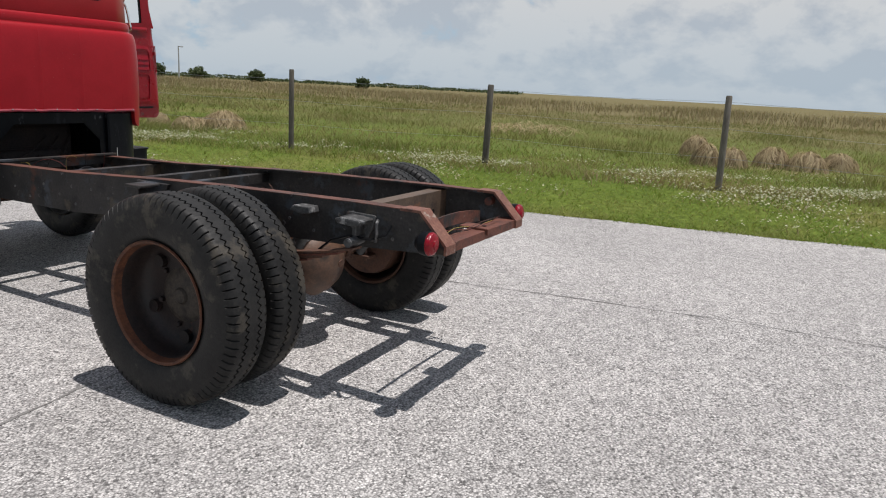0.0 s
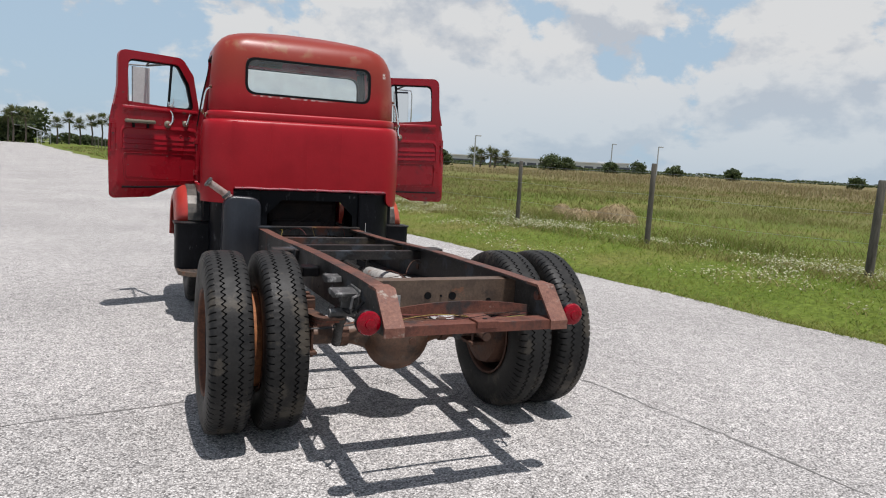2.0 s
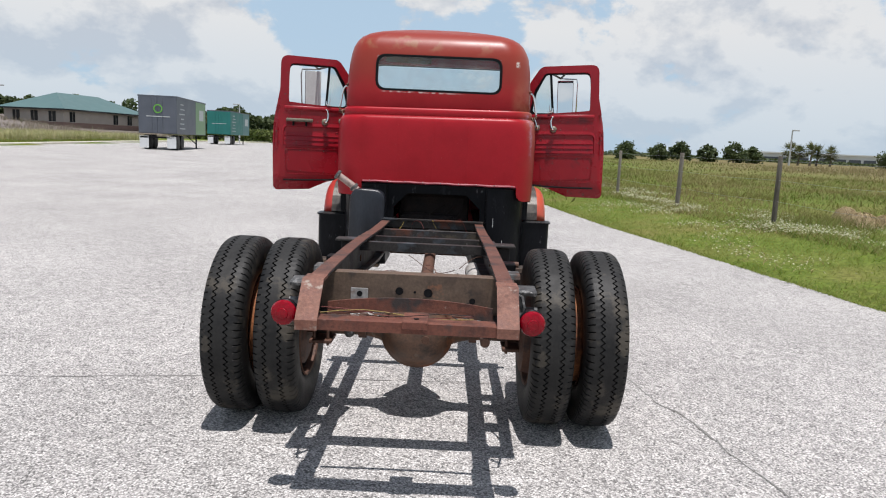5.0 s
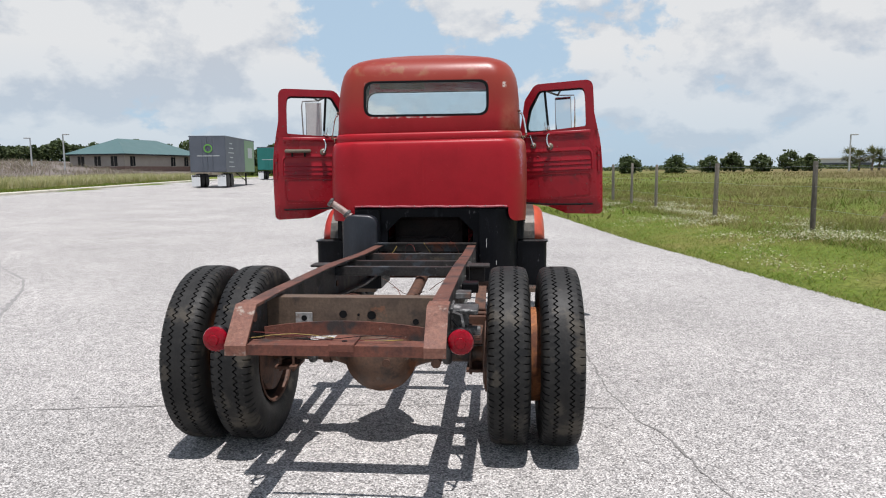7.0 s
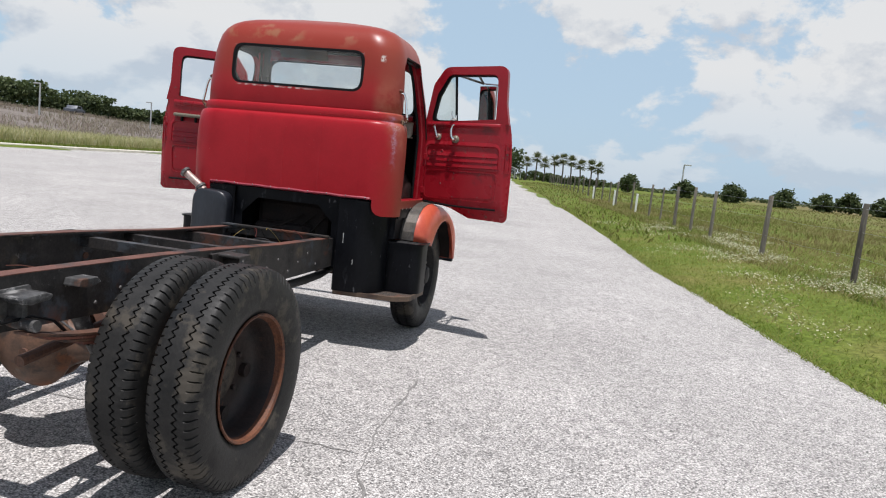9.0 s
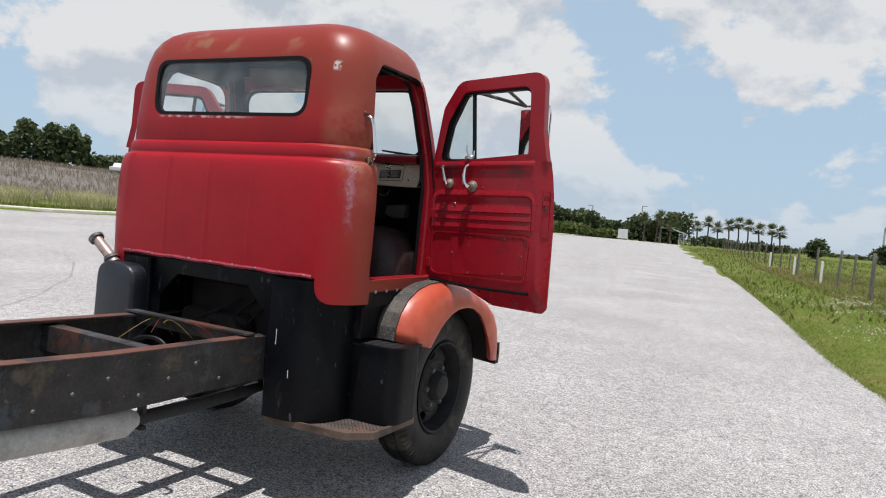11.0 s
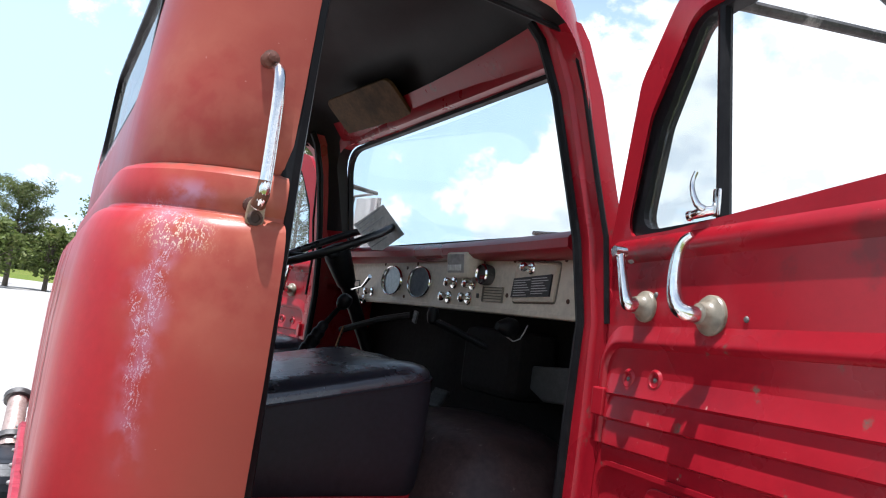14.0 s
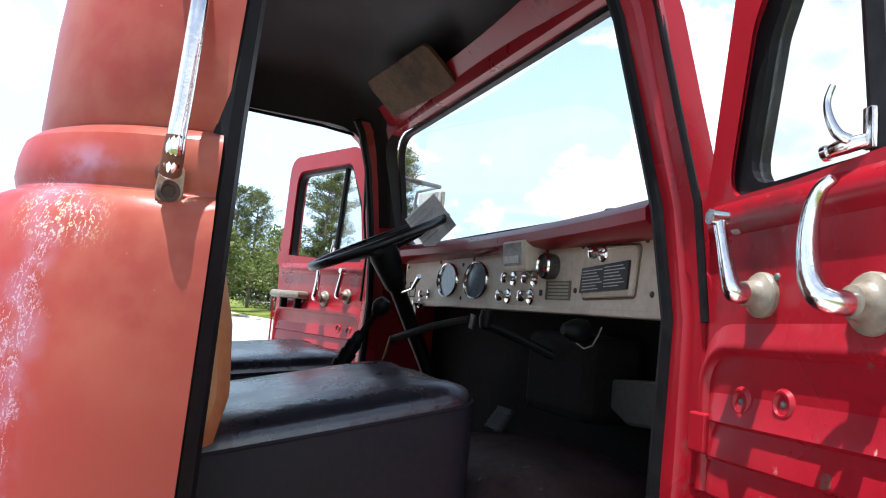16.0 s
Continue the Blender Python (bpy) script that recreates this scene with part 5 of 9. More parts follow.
# rain gutter above each door and rubber door seals down the rear jamb
for s in (-1, 1):
    bm = bmesh.new()
    edge = [(2.068, 1.14), (2.080, 1.80), (2.094, 2.13), (2.125, 2.195), (2.186, 2.231)]
    xs = [0.850, 0.797, 0.768, 0.752, 0.740]
    pts = [Vector((x * s, y, z)) for x, (y, z) in zip(xs, edge)]
    tube(bm, [p + Vector((-0.010 * s, 0.006, 0)) for p in pts], 0.018, 8)
    tube(bm, [p + Vector((-0.052 * s, 0.012, 0)) for p in pts], 0.013, 8)
    part("door_seal", bm, seal_rubber, cab, "black rubber door seal", smooth=True)
    bm = bmesh.new()
    # hinge post and windscreen pillar: a red pressed post with a black seal down its inner edge and a thin one outside
    post = [(1.13, 0.765, 2.700, 0.842, 2.700), (1.45, 0.765, 2.706, 0.845, 2.705), (1.64, 0.765, 2.712, 0.838, 2.705), (1.80, 0.746, 2.696, 0.815, 2.702),
            (1.93, 0.724, 2.672, 0.796, 2.675), (2.09, 0.700, 2.639, 0.762, 2.655), (2.20, 0.680, 2.600, 0.742, 2.622), (2.235, 0.668, 2.575, 0.735, 2.600)]
    rows = []
    for z, xi, yi, xo, yo in post:
        face = [(xi + (xo - xi) * f, yi + (yo - yi) * f - d, z) for f, d in ((0.0, 0.0), (0.12, 0.006), (0.42, 0.007), (0.52, 0.001), (0.62, 0.0), (0.80, 0.004), (1.0, 0.002))]
        rows.append([(x * s, y, z) for x, y, z in face + [(xo, yo + 0.045, z), (xi, yi + 0.045, z)]])
    grid_faces(bm, rows, closed=True, caps=True)
    part("door_post", bm, red_paint, cab, "worn red pressed door post", smooth=35)
    bm = tube(bmesh.new(), [((xi - 0.004) * s, yi - 0.002, z) for z, xi, yi, xo, yo in post], 0.0125, 8)
    part("door_seal", bm, seal_rubber, cab, "black rubber door seal", smooth=True)
    bm = tube(bmesh.new(), [((xo + 0.001) * s, yo - 0.004, z) for z, xi, yi, xo, yo in post[2:7]] + [(0.728 * s, 2.47, 2.211), (0.72 * s, 2.20, 2.216)], 0.0055, 8)
    part("door_seal", bm, seal_rubber, cab, "black rubber door seal", smooth=True)
    # chrome grab handle on the rear corner
    bm = bmesh.new()
    pts = [(0.786 * s, 2.042, 1.942), (0.803 * s, 2.042, 1.936), (0.818 * s, 2.042, 1.922), (0.832 * s, 2.041, 1.88), (0.844 * s, 2.039, 1.81), (0.852 * s, 2.037, 1.765), (0.851 * s, 2.036, 1.742), (0.838 * s, 2.035, 1.728)]
    tube(bm, *bend(pts, [0.010, 0.0095, 0.009, 0.009, 0.009, 0.009, 0.0095, 0.0095], 4), 14)
    grab = part("grab_handle", bm, chrome, cab, "pitted chrome grab handle", smooth=True)
    for z, x, r in ((1.952, 0.790, 0.013), (1.731, 0.815, 0.011)):
        b = bmesh.new()
        lathe(b, [(0.0, 0.014), (r * 0.5, 0.013), (r * 0.55, 0.006), (r, 0.004), (r, -0.01), (0.0, -0.01)], Matrix.Translation((x * s, 2.032, z)) @ pose(0, 0, 0, 0, 90 * s, 0), 16)
        part("handle_foot", b, rust_steel, grab)
    # rusty sleeve over the lower bend and a worn plate with its eyelet below
    b = tube(bmesh.new(), [(0.8525 * s, 2.0365, 1.762), (0.8512 * s, 2.036, 1.742), (0.839 * s, 2.035, 1.729)], [0.0093, 0.0102, 0.0108], 12)
    part("rusty_sleeve", b, rim_rust, grab, "rust-brown lower end", smooth=True)
    b = prism(bmesh.new(), rounded([(2.016, 1.672), (2.044, 1.672), (2.043, 1.712), (2.020, 1.712)], 0.012, 4), "x", -0.004, 0.004, bevel=0.0015)
    pl = part("foot_plate", b, brass_worn, grab, "worn tan foot plate")
    pl.matrix_local = Matrix.Translation((0.8265 * s, 0.006, 1.718)) @ Matrix.Rotation(radians(-4 * s), 4, "Y") @ Matrix.Translation((0, 0, -1.690))
    b = bmesh.new()
    lathe(b, [(0.011, 0.0), (0.011, 0.004), (0.007, 0.006), (0.006, 0.003), (0.0, 0.003)], Matrix.Translation((0.829 * s, 2.036, 1.711)) @ pose(0, 0, 0, 0, 86 * s, 0), 14)
    part("foot_bolt", b, dark_rust, grab, smooth=35)
    # roof marker lamp, small and red
    b = bmesh.new()
    lathe(b, [(0.0, 0.035), (0.015, 0.03), (0.024, 0.012), (0.026, 0.0), (0.0, 0.0)], Matrix.Translation((0.50 * s, 2.62, 2.405)), 16)
    part("marker_lamp", b, lens_red, cab, smooth=True)
# sill, floor, header and jamb details
for s in (-1, 1):
    bm = box(bmesh.new(), (0.80 * s, 2.385, 1.118), (0.10, 0.61, 0.035), bevel=0.006)
    part("door_sill", bm, red_paint, cab, "worn red door sill")
    for y in np.arange(2.15, 2.7, 0.105):
        bm = bmesh.new()
        lathe(bm, [(0.0, 0.006), (0.008, 0.005), (0.010, 0.0), (0.0, 0.0)], Matrix.Translation((0.852 * s, float(y), 1.075)) @ pose(0, 0, 0, 0, 90 * s, 0), 8)
        part("sill_screw", bm, grey_steel, cab)
    bm = box(bmesh.new(), (0.842 * s, 2.41, 1.05), (0.012, 0.68, 0.10))
    part("sill_skirt", bm, black_paint, cab)
    # hinge post below the windscreen, red, with two hinge leaves
    for z in (1.22, 1.50):
        b = bmesh.new()
        tube(b, [(0.862 * s, 2.705, z - 0.03), (0.862 * s, 2.705, z + 0.03)], 0.009, 8)
        box(b, (0.845 * s, 2.700, z), (0.03, 0.02, 0.05), bevel=0.003)
        part("door_hinge", b, red_paint, cab)
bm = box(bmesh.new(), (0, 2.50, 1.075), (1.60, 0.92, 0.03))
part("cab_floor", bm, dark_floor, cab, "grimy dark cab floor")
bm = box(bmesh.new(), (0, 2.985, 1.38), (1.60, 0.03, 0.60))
part("firewall", bm, near_black, cab)
for s in (-1, 1):
    bm = box(bmesh.new(), (0.812 * s, 2.87, 1.38), (0.02, 0.24, 0.58))
    part("kick_panel", bm, red_paint, cab)
bm = bmesh.new()
rows = []
for x in np.linspace(-0.70, 0.70, 15):
    y = 2.80 - 0.05 * (x / 0.7) ** 2
    rows.append([(x, y + 0.03, 1.826), (x, y - 0.012, 1.830), (x, y - 0.034, 1.824), (x, y - 0.048, 1.808), (x, y - 0.046, 1.789), (x, y - 0.030, 1.780), (x, y + 0.03, 1.776)])
grid_faces(bm, rows, closed=True, caps=True)
part("dash_top", bm, red_paint, cab, "red rolled cowl above the dash", smooth=35)
bm = bmesh.new()
rows = []
for x in np.linspace(-0.615, 0.615, 15):
    y = 2.735 - 0.04 * (x / 0.7) ** 2
    rows.append([(x, y, 2.205), (x, y - 0.035, 2.225), (x, y - 0.075, 2.275), (x, y + 0.01, 2.30), (x, y + 0.02, 2.21)])
grid_faces(bm, rows, closed=True, caps=True)
part("header_rail", bm, red_paint, cab, "red windscreen header rail", smooth=35)

# ---- doors ----
def build_door(s):
    """The door stands open; x runs from hinge to latch, y to the outside, z up. s: +1 on the right of the truck."""
    def X(u):
        return u * s

    def poly(p):
        return [(X(a), b) for a, b in p]
    lower_in = [(-0.040, 1.140), (0.07, 1.130), (0.20, 1.115), (0.37, 1.110), (0.625, 1.108), (0.660, 1.135), (0.640, 1.45), (0.632, 1.62), (0.636, 1.72), (0.650, 1.80), (-0.045, 1.80)]
    lower_out = [(-0.045, 1.120), (0.07, 1.112), (0.20, 1.085), (0.37, 1.012), (0.680, 1.000), (0.708, 1.030), (0.715, 1.45), (0.706, 1.62), (0.694, 1.72), (0.678, 1.80), (-0.045, 1.80)]
    bm = bmesh.new()
    ri = rounded(lower_in, [0.01, 0.05, 0.05, 0.05, 0.03, 0.03, 0.02, 0.02, 0.02, 0.0, 0.0], 4)
    ro = rounded(lower_out, [0.01, 0.05, 0.05, 0.05, 0.03, 0.03, 0.02, 0.02, 0.02, 0.0, 0.0], 4)
    mid = [((a[0] + b[0]) / 2 + 0.008, (a[1] + b[1]) / 2) for a, b in zip(ri, ro)]
    rows = []
    for pl, v in ((ri, 0.0), (mid, 0.022), (ro, 0.058), ([(a + (0.33 - a) * 0.04, b + (1.42 - b) * 0.03) for a, b in ro], 0.078), ([(a + (0.33 - a) * 0.3, b + (1.42 - b) * 0.3) for a, b in ro], 0.092)):
        rows.append([(X(a), v, b) for a, b in pl])
    grid_faces(bm, rows, closed=True, caps=True)
    door = part("door", bm, door_paint, truck, "open red steel door with window and vent pane, ribbed inner panel", smooth=32)
    # window surround
    fo = rounded([(-0.052, 1.79), (0.680, 1.79), (0.650, 1.95), (0.642, 2.256), (0.105, 2.244), (0.004, 2.10)], [0.0, 0.0, 0.15, 0.075, 0.09, 0.08], 6)
    fi = rounded([(-0.012, 1.797), (0.578, 1.800), (0.576, 2.05), (0.570, 2.182), (0.138, 2.178), (0.036, 2.02)], [0.045, 0.05, 0.02, 0.055, 0.06, 0.09], 6)
    if len(fo) < len(fi):
        fo = fo[:1] * (len(fi) - len(fo)) + fo
    elif len(fi) < len(fo):
        fi = fi[:1] * (len(fo) - len(fi)) + fi
    frame_pts_o, frame_pts_i = poly(fo), poly(fi)
    bm = bmesh.new()
    rws = [[(a, v, b) for a, b in pl] for pl, v in ((frame_pts_o, 0.004), (frame_pts_o, 0.050), ([(a * 0.985 + X(0.33) * 0.015, b - 0.004) for a, b in frame_pts_o], 0.058), (frame_pts_i, 0.052), (frame_pts_i, 0.010), ([(a * 0.97 + X(0.33) * 0.03, b + (2.0 - b) * -0.03) for a, b in frame_pts_i], 0.0))]
    rws.append(rws[0])
    grid_faces(bm, rws, closed=True)
    bmesh.ops.remove_doubles(bm, verts=bm.verts, dist=1e-6)
    part("window_frame", bm, red_paint, door, "red window surround", smooth=32)
    fi2 = rounded([(0.022, 1.810), (0.570, 1.812), (0.568, 2.05), (0.560, 2.170), (0.152, 2.167), (0.064, 2.00)], [0.042, 0.047, 0.02, 0.05, 0.05, 0.08], 6)
    part("window_channel", frame_loop(bmesh.new(), poly(fi), poly(fi2), "y", 0.012, 0.040), seal_rubber, door)
    # division bar, vent frame and vent latch
    bm = tube(bmesh.new(), [(X(0.222), 0.020, 1.80), (X(0.195), 0.020, 2.172)], 0.0115, 8)
    part("division_bar", bm, seal_rubber, door, smooth=True)
    vent = rounded([(0.026, 1.812), (0.212, 1.812), (0.188, 2.166), (0.156, 2.166), (0.066, 2.0)], [0.035, 0.01, 0.01, 0.03, 0.08], 5)
    g = part("vent_pane", prism(bmesh.new(), poly(vent), "y", 0.022, 0.026), clear_glass, door, "clear vent pane")
    g.visible_shadow = False
    bm = tube(bmesh.new(), *bend([(X(0.216), 0.006, 1.822), (X(0.200), -0.004, 1.819), (X(0.182), -0.010, 1.815)], [0.0075, 0.0085, 0.0065]), 14)
    tube(bm, [(X(0.184), -0.010, 1.815), (X(0.178), -0.012, 1.814)], [0.009, 0.008], 14)
    tube(bm, *bend([(X(0.206), -0.006, 1.823), (X(0.200), -0.014, 1.830), (X(0.193), -0.018, 1.849), (X(0.189), -0.017, 1.868), (X(0.193), -0.014, 1.884)], [0.0065, 0.0058, 0.0045, 0.0038, 0.0035]), 12)
    box(bm, (X(0.219), 0.007, 1.834), (0.014, 0.007, 0.044), bevel=0.002)
    part("vent_latch", bm, chrome, door, "small chrome vent latch", smooth=40)
    # pressed detail of the inner panel
    def rib(u0, u1, z, h, d):
        b = bmesh.new()
        rr = []
        for q, off in ((-1.0, 0.001), (-0.55, -d * 0.8), (0.0, -d), (0.55, -d * 0.8), (1.0, 0.001)):
            rr.append([(X(u0), off if abs(q) == 1 else off, z + q * h * 0.5), (X(u0 + 0.012), off, z + q * h * 0.5), (X(u1 - 0.012), off, z + q * h * 0.5), (X(u1), off, z + q * h * 0.5)])
        rr = [[(r[0][0], 0.001, r[0][2]), r[1], r[2], (r[3][0], 0.001, r[3][2])] for r in rr]
        grid_faces(b, rr)
        return b
    # three stepped swages: each steps in sharply and leans out again below
    steps = [(1.556, 0.0006), (1.532, -0.0045), (1.519, -0.0085), (1.5145, -0.0012), (1.507, -0.0030), (1.490, -0.0065), (1.476, -0.0090), (1.4715, -0.0012), (1.464, -0.0030), (1.446, -0.0065), (1.431, -0.0090), (1.4265, -0.0010), (1.418, -0.0028), (1.402, -0.0030), (1.392, 0.0006)]
    across = [(-0.026, 0.0), (-0.012, 0.75), (0.002, 1.0), (0.15, 1.0), (0.30, 1.0), (0.45, 1.0), (0.592, 1.0), (0.604, 0.75), (0.616, 0.0)]
    b = bmesh.new()
    grid_faces(b, [[(X(u), 0.0008 + (dep - 0.0008) * f, z) for u, f in across] for z, dep in steps])
    part("panel_swage", b, door_paint, door, smooth=28)
    # shallow step round the top and hinge side of the recessed panel
    track = [(-0.024, 1.43, -1, 0), (-0.024, 1.50, -1, 0), (-0.024, 1.560, -1, 0)]
    track += [(0.018 - 0.042 * math.cos(radians(a)), 1.560 + 0.042 * math.sin(radians(a)), -math.cos(radians(a)), math.sin(radians(a))) for a in (15, 30, 45, 60, 75, 90)]
    track += [(0.20, 1.602, 0, 1), (0.40, 1.602, 0, 1)]
    track += [(0.573 + 0.040 * math.sin(radians(a)), 1.562 + 0.040 * math.cos(radians(a)), math.sin(radians(a)), math.cos(radians(a))) for a in (0, 18, 36, 54, 72, 90)]
    track += [(0.613, 1.50, 1, 0), (0.613, 1.43, 1, 0)]
    rr = []
    for off, dep, far in ((-0.003, 0.001, 0), (0.002, -0.0065, 0), (0.008, -0.0080, 0), (0.014, -0.0062, 0), (0.019, 0.0006, 0.050)):
        rr.append([(X(u + n1 * off), dep, z + n2 * (off + far * 0.4)) for u, z, n1, n2 in track])
    b = bmesh.new()
    grid_faces(b, rr)
    part("pressed_edge", b, door_paint, door, smooth=50)
    # screws sunk in round dimples
    for u, z in ((0.043, 1.547), (0.114, 1.551)):
        b = bmesh.new()
        lathe(b, [(0.019, -0.001), (0.0145, 0.0045), (0.0125, 0.0045), (0.0095, 0.0008), (0.0, 0.0006)], Matrix.Translation((X(u), 0.0, z)) @ Matrix.Rotation(radians(90), 4, "X"), 18)
        part("screw_dimple", b, door_paint, door, smooth=40)
    part("panel_swage", rib(-0.035, 0.615, 1.772, 0.046, 0.012), door_paint, door, smooth=True)
    lo = rounded([(-0.026, 1.160), (0.600, 1.152), (0.616, 1.400), (-0.026, 1.404)], 0.045, 5)
    li = rounded([(-0.018, 1.168), (0.592, 1.160), (0.608, 1.392), (-0.018, 1.396)], 0.038, 5)
    part("pressed_edge", frame_loop(bmesh.new(), poly(lo), poly(li), "y", -0.008, 0.002), door_paint, door)
    cover = rounded([(0.120, 1.166), (0.590, 1.190), (0.576, 1.386), (0.112, 1.384)], 0.025, 4)
    part("access_cover", prism(bmesh.new(), poly(cover), "y", -0.004, 0.002, bevel=0.0015), door_paint, door, "screwed red access cover")
    for u, z in ((0.239, 1.377), (0.463, 1.378), (0.570, 1.292), (0.46, 1.192), (0.236, 1.181), (0.124, 1.286), (0.043, 1.547), (0.114, 1.551), (0.099, 1.692), (0.300, 1.652)):
        b = bmesh.new()
        lathe(b, [(0.0, 0.003), (0.0035, 0.0025), (0.005, 0.0), (0.0, 0.0)], Matrix.Translation((X(u), -0.004 if z < 1.4 else 0.0, z)) @ Matrix.Rotation(radians(90), 4, "X"), 10)
        part("panel_screw", b, dusty_steel, door)
    # shadowed screw dimples and the chrome plug
    b = bmesh.new()
    lathe(b, [(0.0, 0.005), (0.010, 0.004), (0.013, 0.0), (0.0, 0.0)], Matrix.Translation((X(0.026), -0.002, 1.762)) @ Matrix.Rotation(radians(90), 4, "X"), 14)
    part("round_plug", b, grey_steel, door)
    # window crank and door handle with ivory bosses
    def boss(u, z, r):
        b = bmesh.new()
        lathe(b, [(r, 0.0), (r, 0.006), (r * 0.94, 0.009), (r * 0.70, 0.013), (r * 0.58, 0.018), (r * 0.52, 0.028), (0.0, 0.029)], Matrix.Translation((X(u), 0.001, z)) @ Matrix.Rotation(radians(90), 4, "X"), 24)
        return b
    b = tube(bmesh.new(), *bend([(X(0.078), -0.026, 1.672), (X(0.079), -0.040, 1.672), (X(0.074), -0.045, 1.690), (X(0.062), -0.046, 1.730), (X(0.054), -0.046, 1.756)], [0.012, 0.0125, 0.0095, 0.0075, 0.0075]), 16)
    tube(b, [(X(0.052), -0.036, 1.762), (X(0.052), -0.058, 1.762)], 0.0095, 16)
    cr = part("window_crank", b, chrome, door, "chrome window crank on an ivory boss", smooth=40)
    part("boss", boss(0.076, 1.672, 0.027), knob_cream, cr, "aged ivory boss", smooth=28)
    b = tube(bmesh.new(), *bend([(X(0.233), -0.024, 1.656), (X(0.231), -0.042, 1.655), (X(0.222), -0.052, 1.661), (X(0.213), -0.055, 1.680), (X(0.209), -0.055, 1.710), (X(0.211), -0.053, 1.742), (X(0.219), -0.050, 1.764), (X(0.231), -0.046, 1.773)],
             [0.012, 0.0130, 0.0128, 0.0115, 0.0100, 0.0086, 0.0072, 0.005]), 16)
    hd = part("inner_handle", b, chrome, door, "curved chrome door handle on an ivory boss", smooth=True)
    part("boss", boss(0.233, 1.657, 0.031), knob_cream, hd, "aged ivory boss", smooth=28)
    # rubber strip along the bottom, and the pocket round the latch
    b = tube(bmesh.new(), [(X(-0.02), 0.003, 1.128), (X(0.10), 0.003, 1.116), (X(0.22), 0.003, 1.108), (X(0.40), 0.003, 1.102), (X(0.62), 0.003, 1.100)], 0.009, 8)
    part("bottom_strip", b, seal_rubber, door, "black rubber bottom strip", smooth=True)
    pock_o = rounded([(0.006, 1.40), (0.052, 1.40), (0.052, 1.64), (0.006, 1.64)], 0.012, 3)
    pock_i = rounded([(0.011, 1.405), (0.047, 1.405), (0.047, 1.635), (0.011, 1.635)], 0.009, 3)
    b = frame_loop(bmesh.new(), pock_o, pock_i, "x", -0.003, 0.003)
    lp = part("latch_pocket", b, red_paint, door)
    lp.matrix_local = pose(X(0.668), 0.0, 0, 0, 0, 42 * -s)
    # latch let into the slanted rear edge: plate, dark slot, bolt and two screws
    face = pose(X(0.667), 0.029, 1.545, 0, 0, 45 * s)
    b = box(bmesh.new(), (0, -0.002, 0), (0.046, 0.006, 0.115), bevel=0.002)
    lt = part("latch_plate", b, red_paint, door, "red latch plate with worn bolt")
    lt.matrix_local = face
    for nm, c, d, m_ in (("latch_slot", (0, -0.006, -0.002), (0.030, 0.003, 0.030), seal_rubber), ("latch_tab", (0.002 * s, -0.014, 0.028), (0.034, 0.026, 0.026), red_paint), ("latch_bolt", (0.008 * s, -0.010, 0.008), (0.014, 0.014, 0.010), worn_cast), ("latch_screw", (0, -0.006, -0.045), (0.010, 0.004, 0.010), grey_steel)):
        part(nm, box(bmesh.new(), c, d, bevel=0.0012), m_, lt)
    # outside handle
    b = tube(bmesh.new(), [(X(0.60), 0.088, 1.60), (X(0.60), 0.125, 1.60), (X(0.50), 0.130, 1.602), (X(0.46), 0.12, 1.603)], 0.010, 10)
    part("outer_handle", b, chrome, door, smooth=True)
    # swing-arm mirror far out on thin rods
    if s > 0:
        c = (0.34, 0.44, 1.98)
    else:
        c = (0.30, 0.52, 2.00)
    b = bmesh.new()
    hw, hh = 0.10, 0.195
    loop = [(X(c[0] - hw * 0.6), c[1], c[2] + hh), (X(c[0] + hw), c[1], c[2] + hh - 0.01), (X(c[0] + hw + 0.01), c[1], c[2] + hh - 0.06), (X(c[0] + hw), c[1], c[2] - hh + 0.05), (X(c[0] + hw * 0.6), c[1], c[2] - hh), (X(c[0] - hw * 0.6), c[1], c[2] - hh)]
    tube(b, loop, 0.007, 8)
    mr = part("side_mirror", b, chrome if s > 0 else grey_steel, door, "long-arm chrome side mirror", smooth=True)
    top, low_ = (X(c[0] - hw * 0.6), c[1], c[2] + hh), (X(c[0] - hw * 0.6), c[1], c[2] - hh)
    for pa_, pb_ in ((top, (X(0.195), 0.040, 2.185)), (top, (X(0.36), 0.040, 2.210)), (low_, (X(0.20), 0.085, 1.74))):
        b = tube(bmesh.new(), [pa_, pb_], [0.0095, 0.0105], 10)
        part("mirror_arm", b, worn_cast, mr, "dark worn mirror rod", smooth=True)
    b = box(bmesh.new(), (X(c[0] - 0.01), c[1] - 0.012, c[2]), (0.15, 0.006, 0.34), bevel=0.002)
    part("mirror_glass", b, mirror_glass if s > 0 else mirror_back, mr, "tall mirror glass" if s > 0 else "pale tall mirror plate")
    b = box(bmesh.new(), (X(c[0] - 0.01), c[1] + 0.004, c[2]), (0.16, 0.016, 0.35), bevel=0.005)
    part("mirror_case", b, grey_steel, mr)
    # the right door leans a little outward about its middle hinge
    door.matrix_local = pose(0.868, 2.70, 1.7, 0, -2.0, -9.5) @ Matrix.Translation((0, 0, -1.7)) if s > 0 else pose(-0.868, 2.70, -0.020, 0, 0, 18)
    return door


door_right = build_door(1)
door_left = build_door(-1)
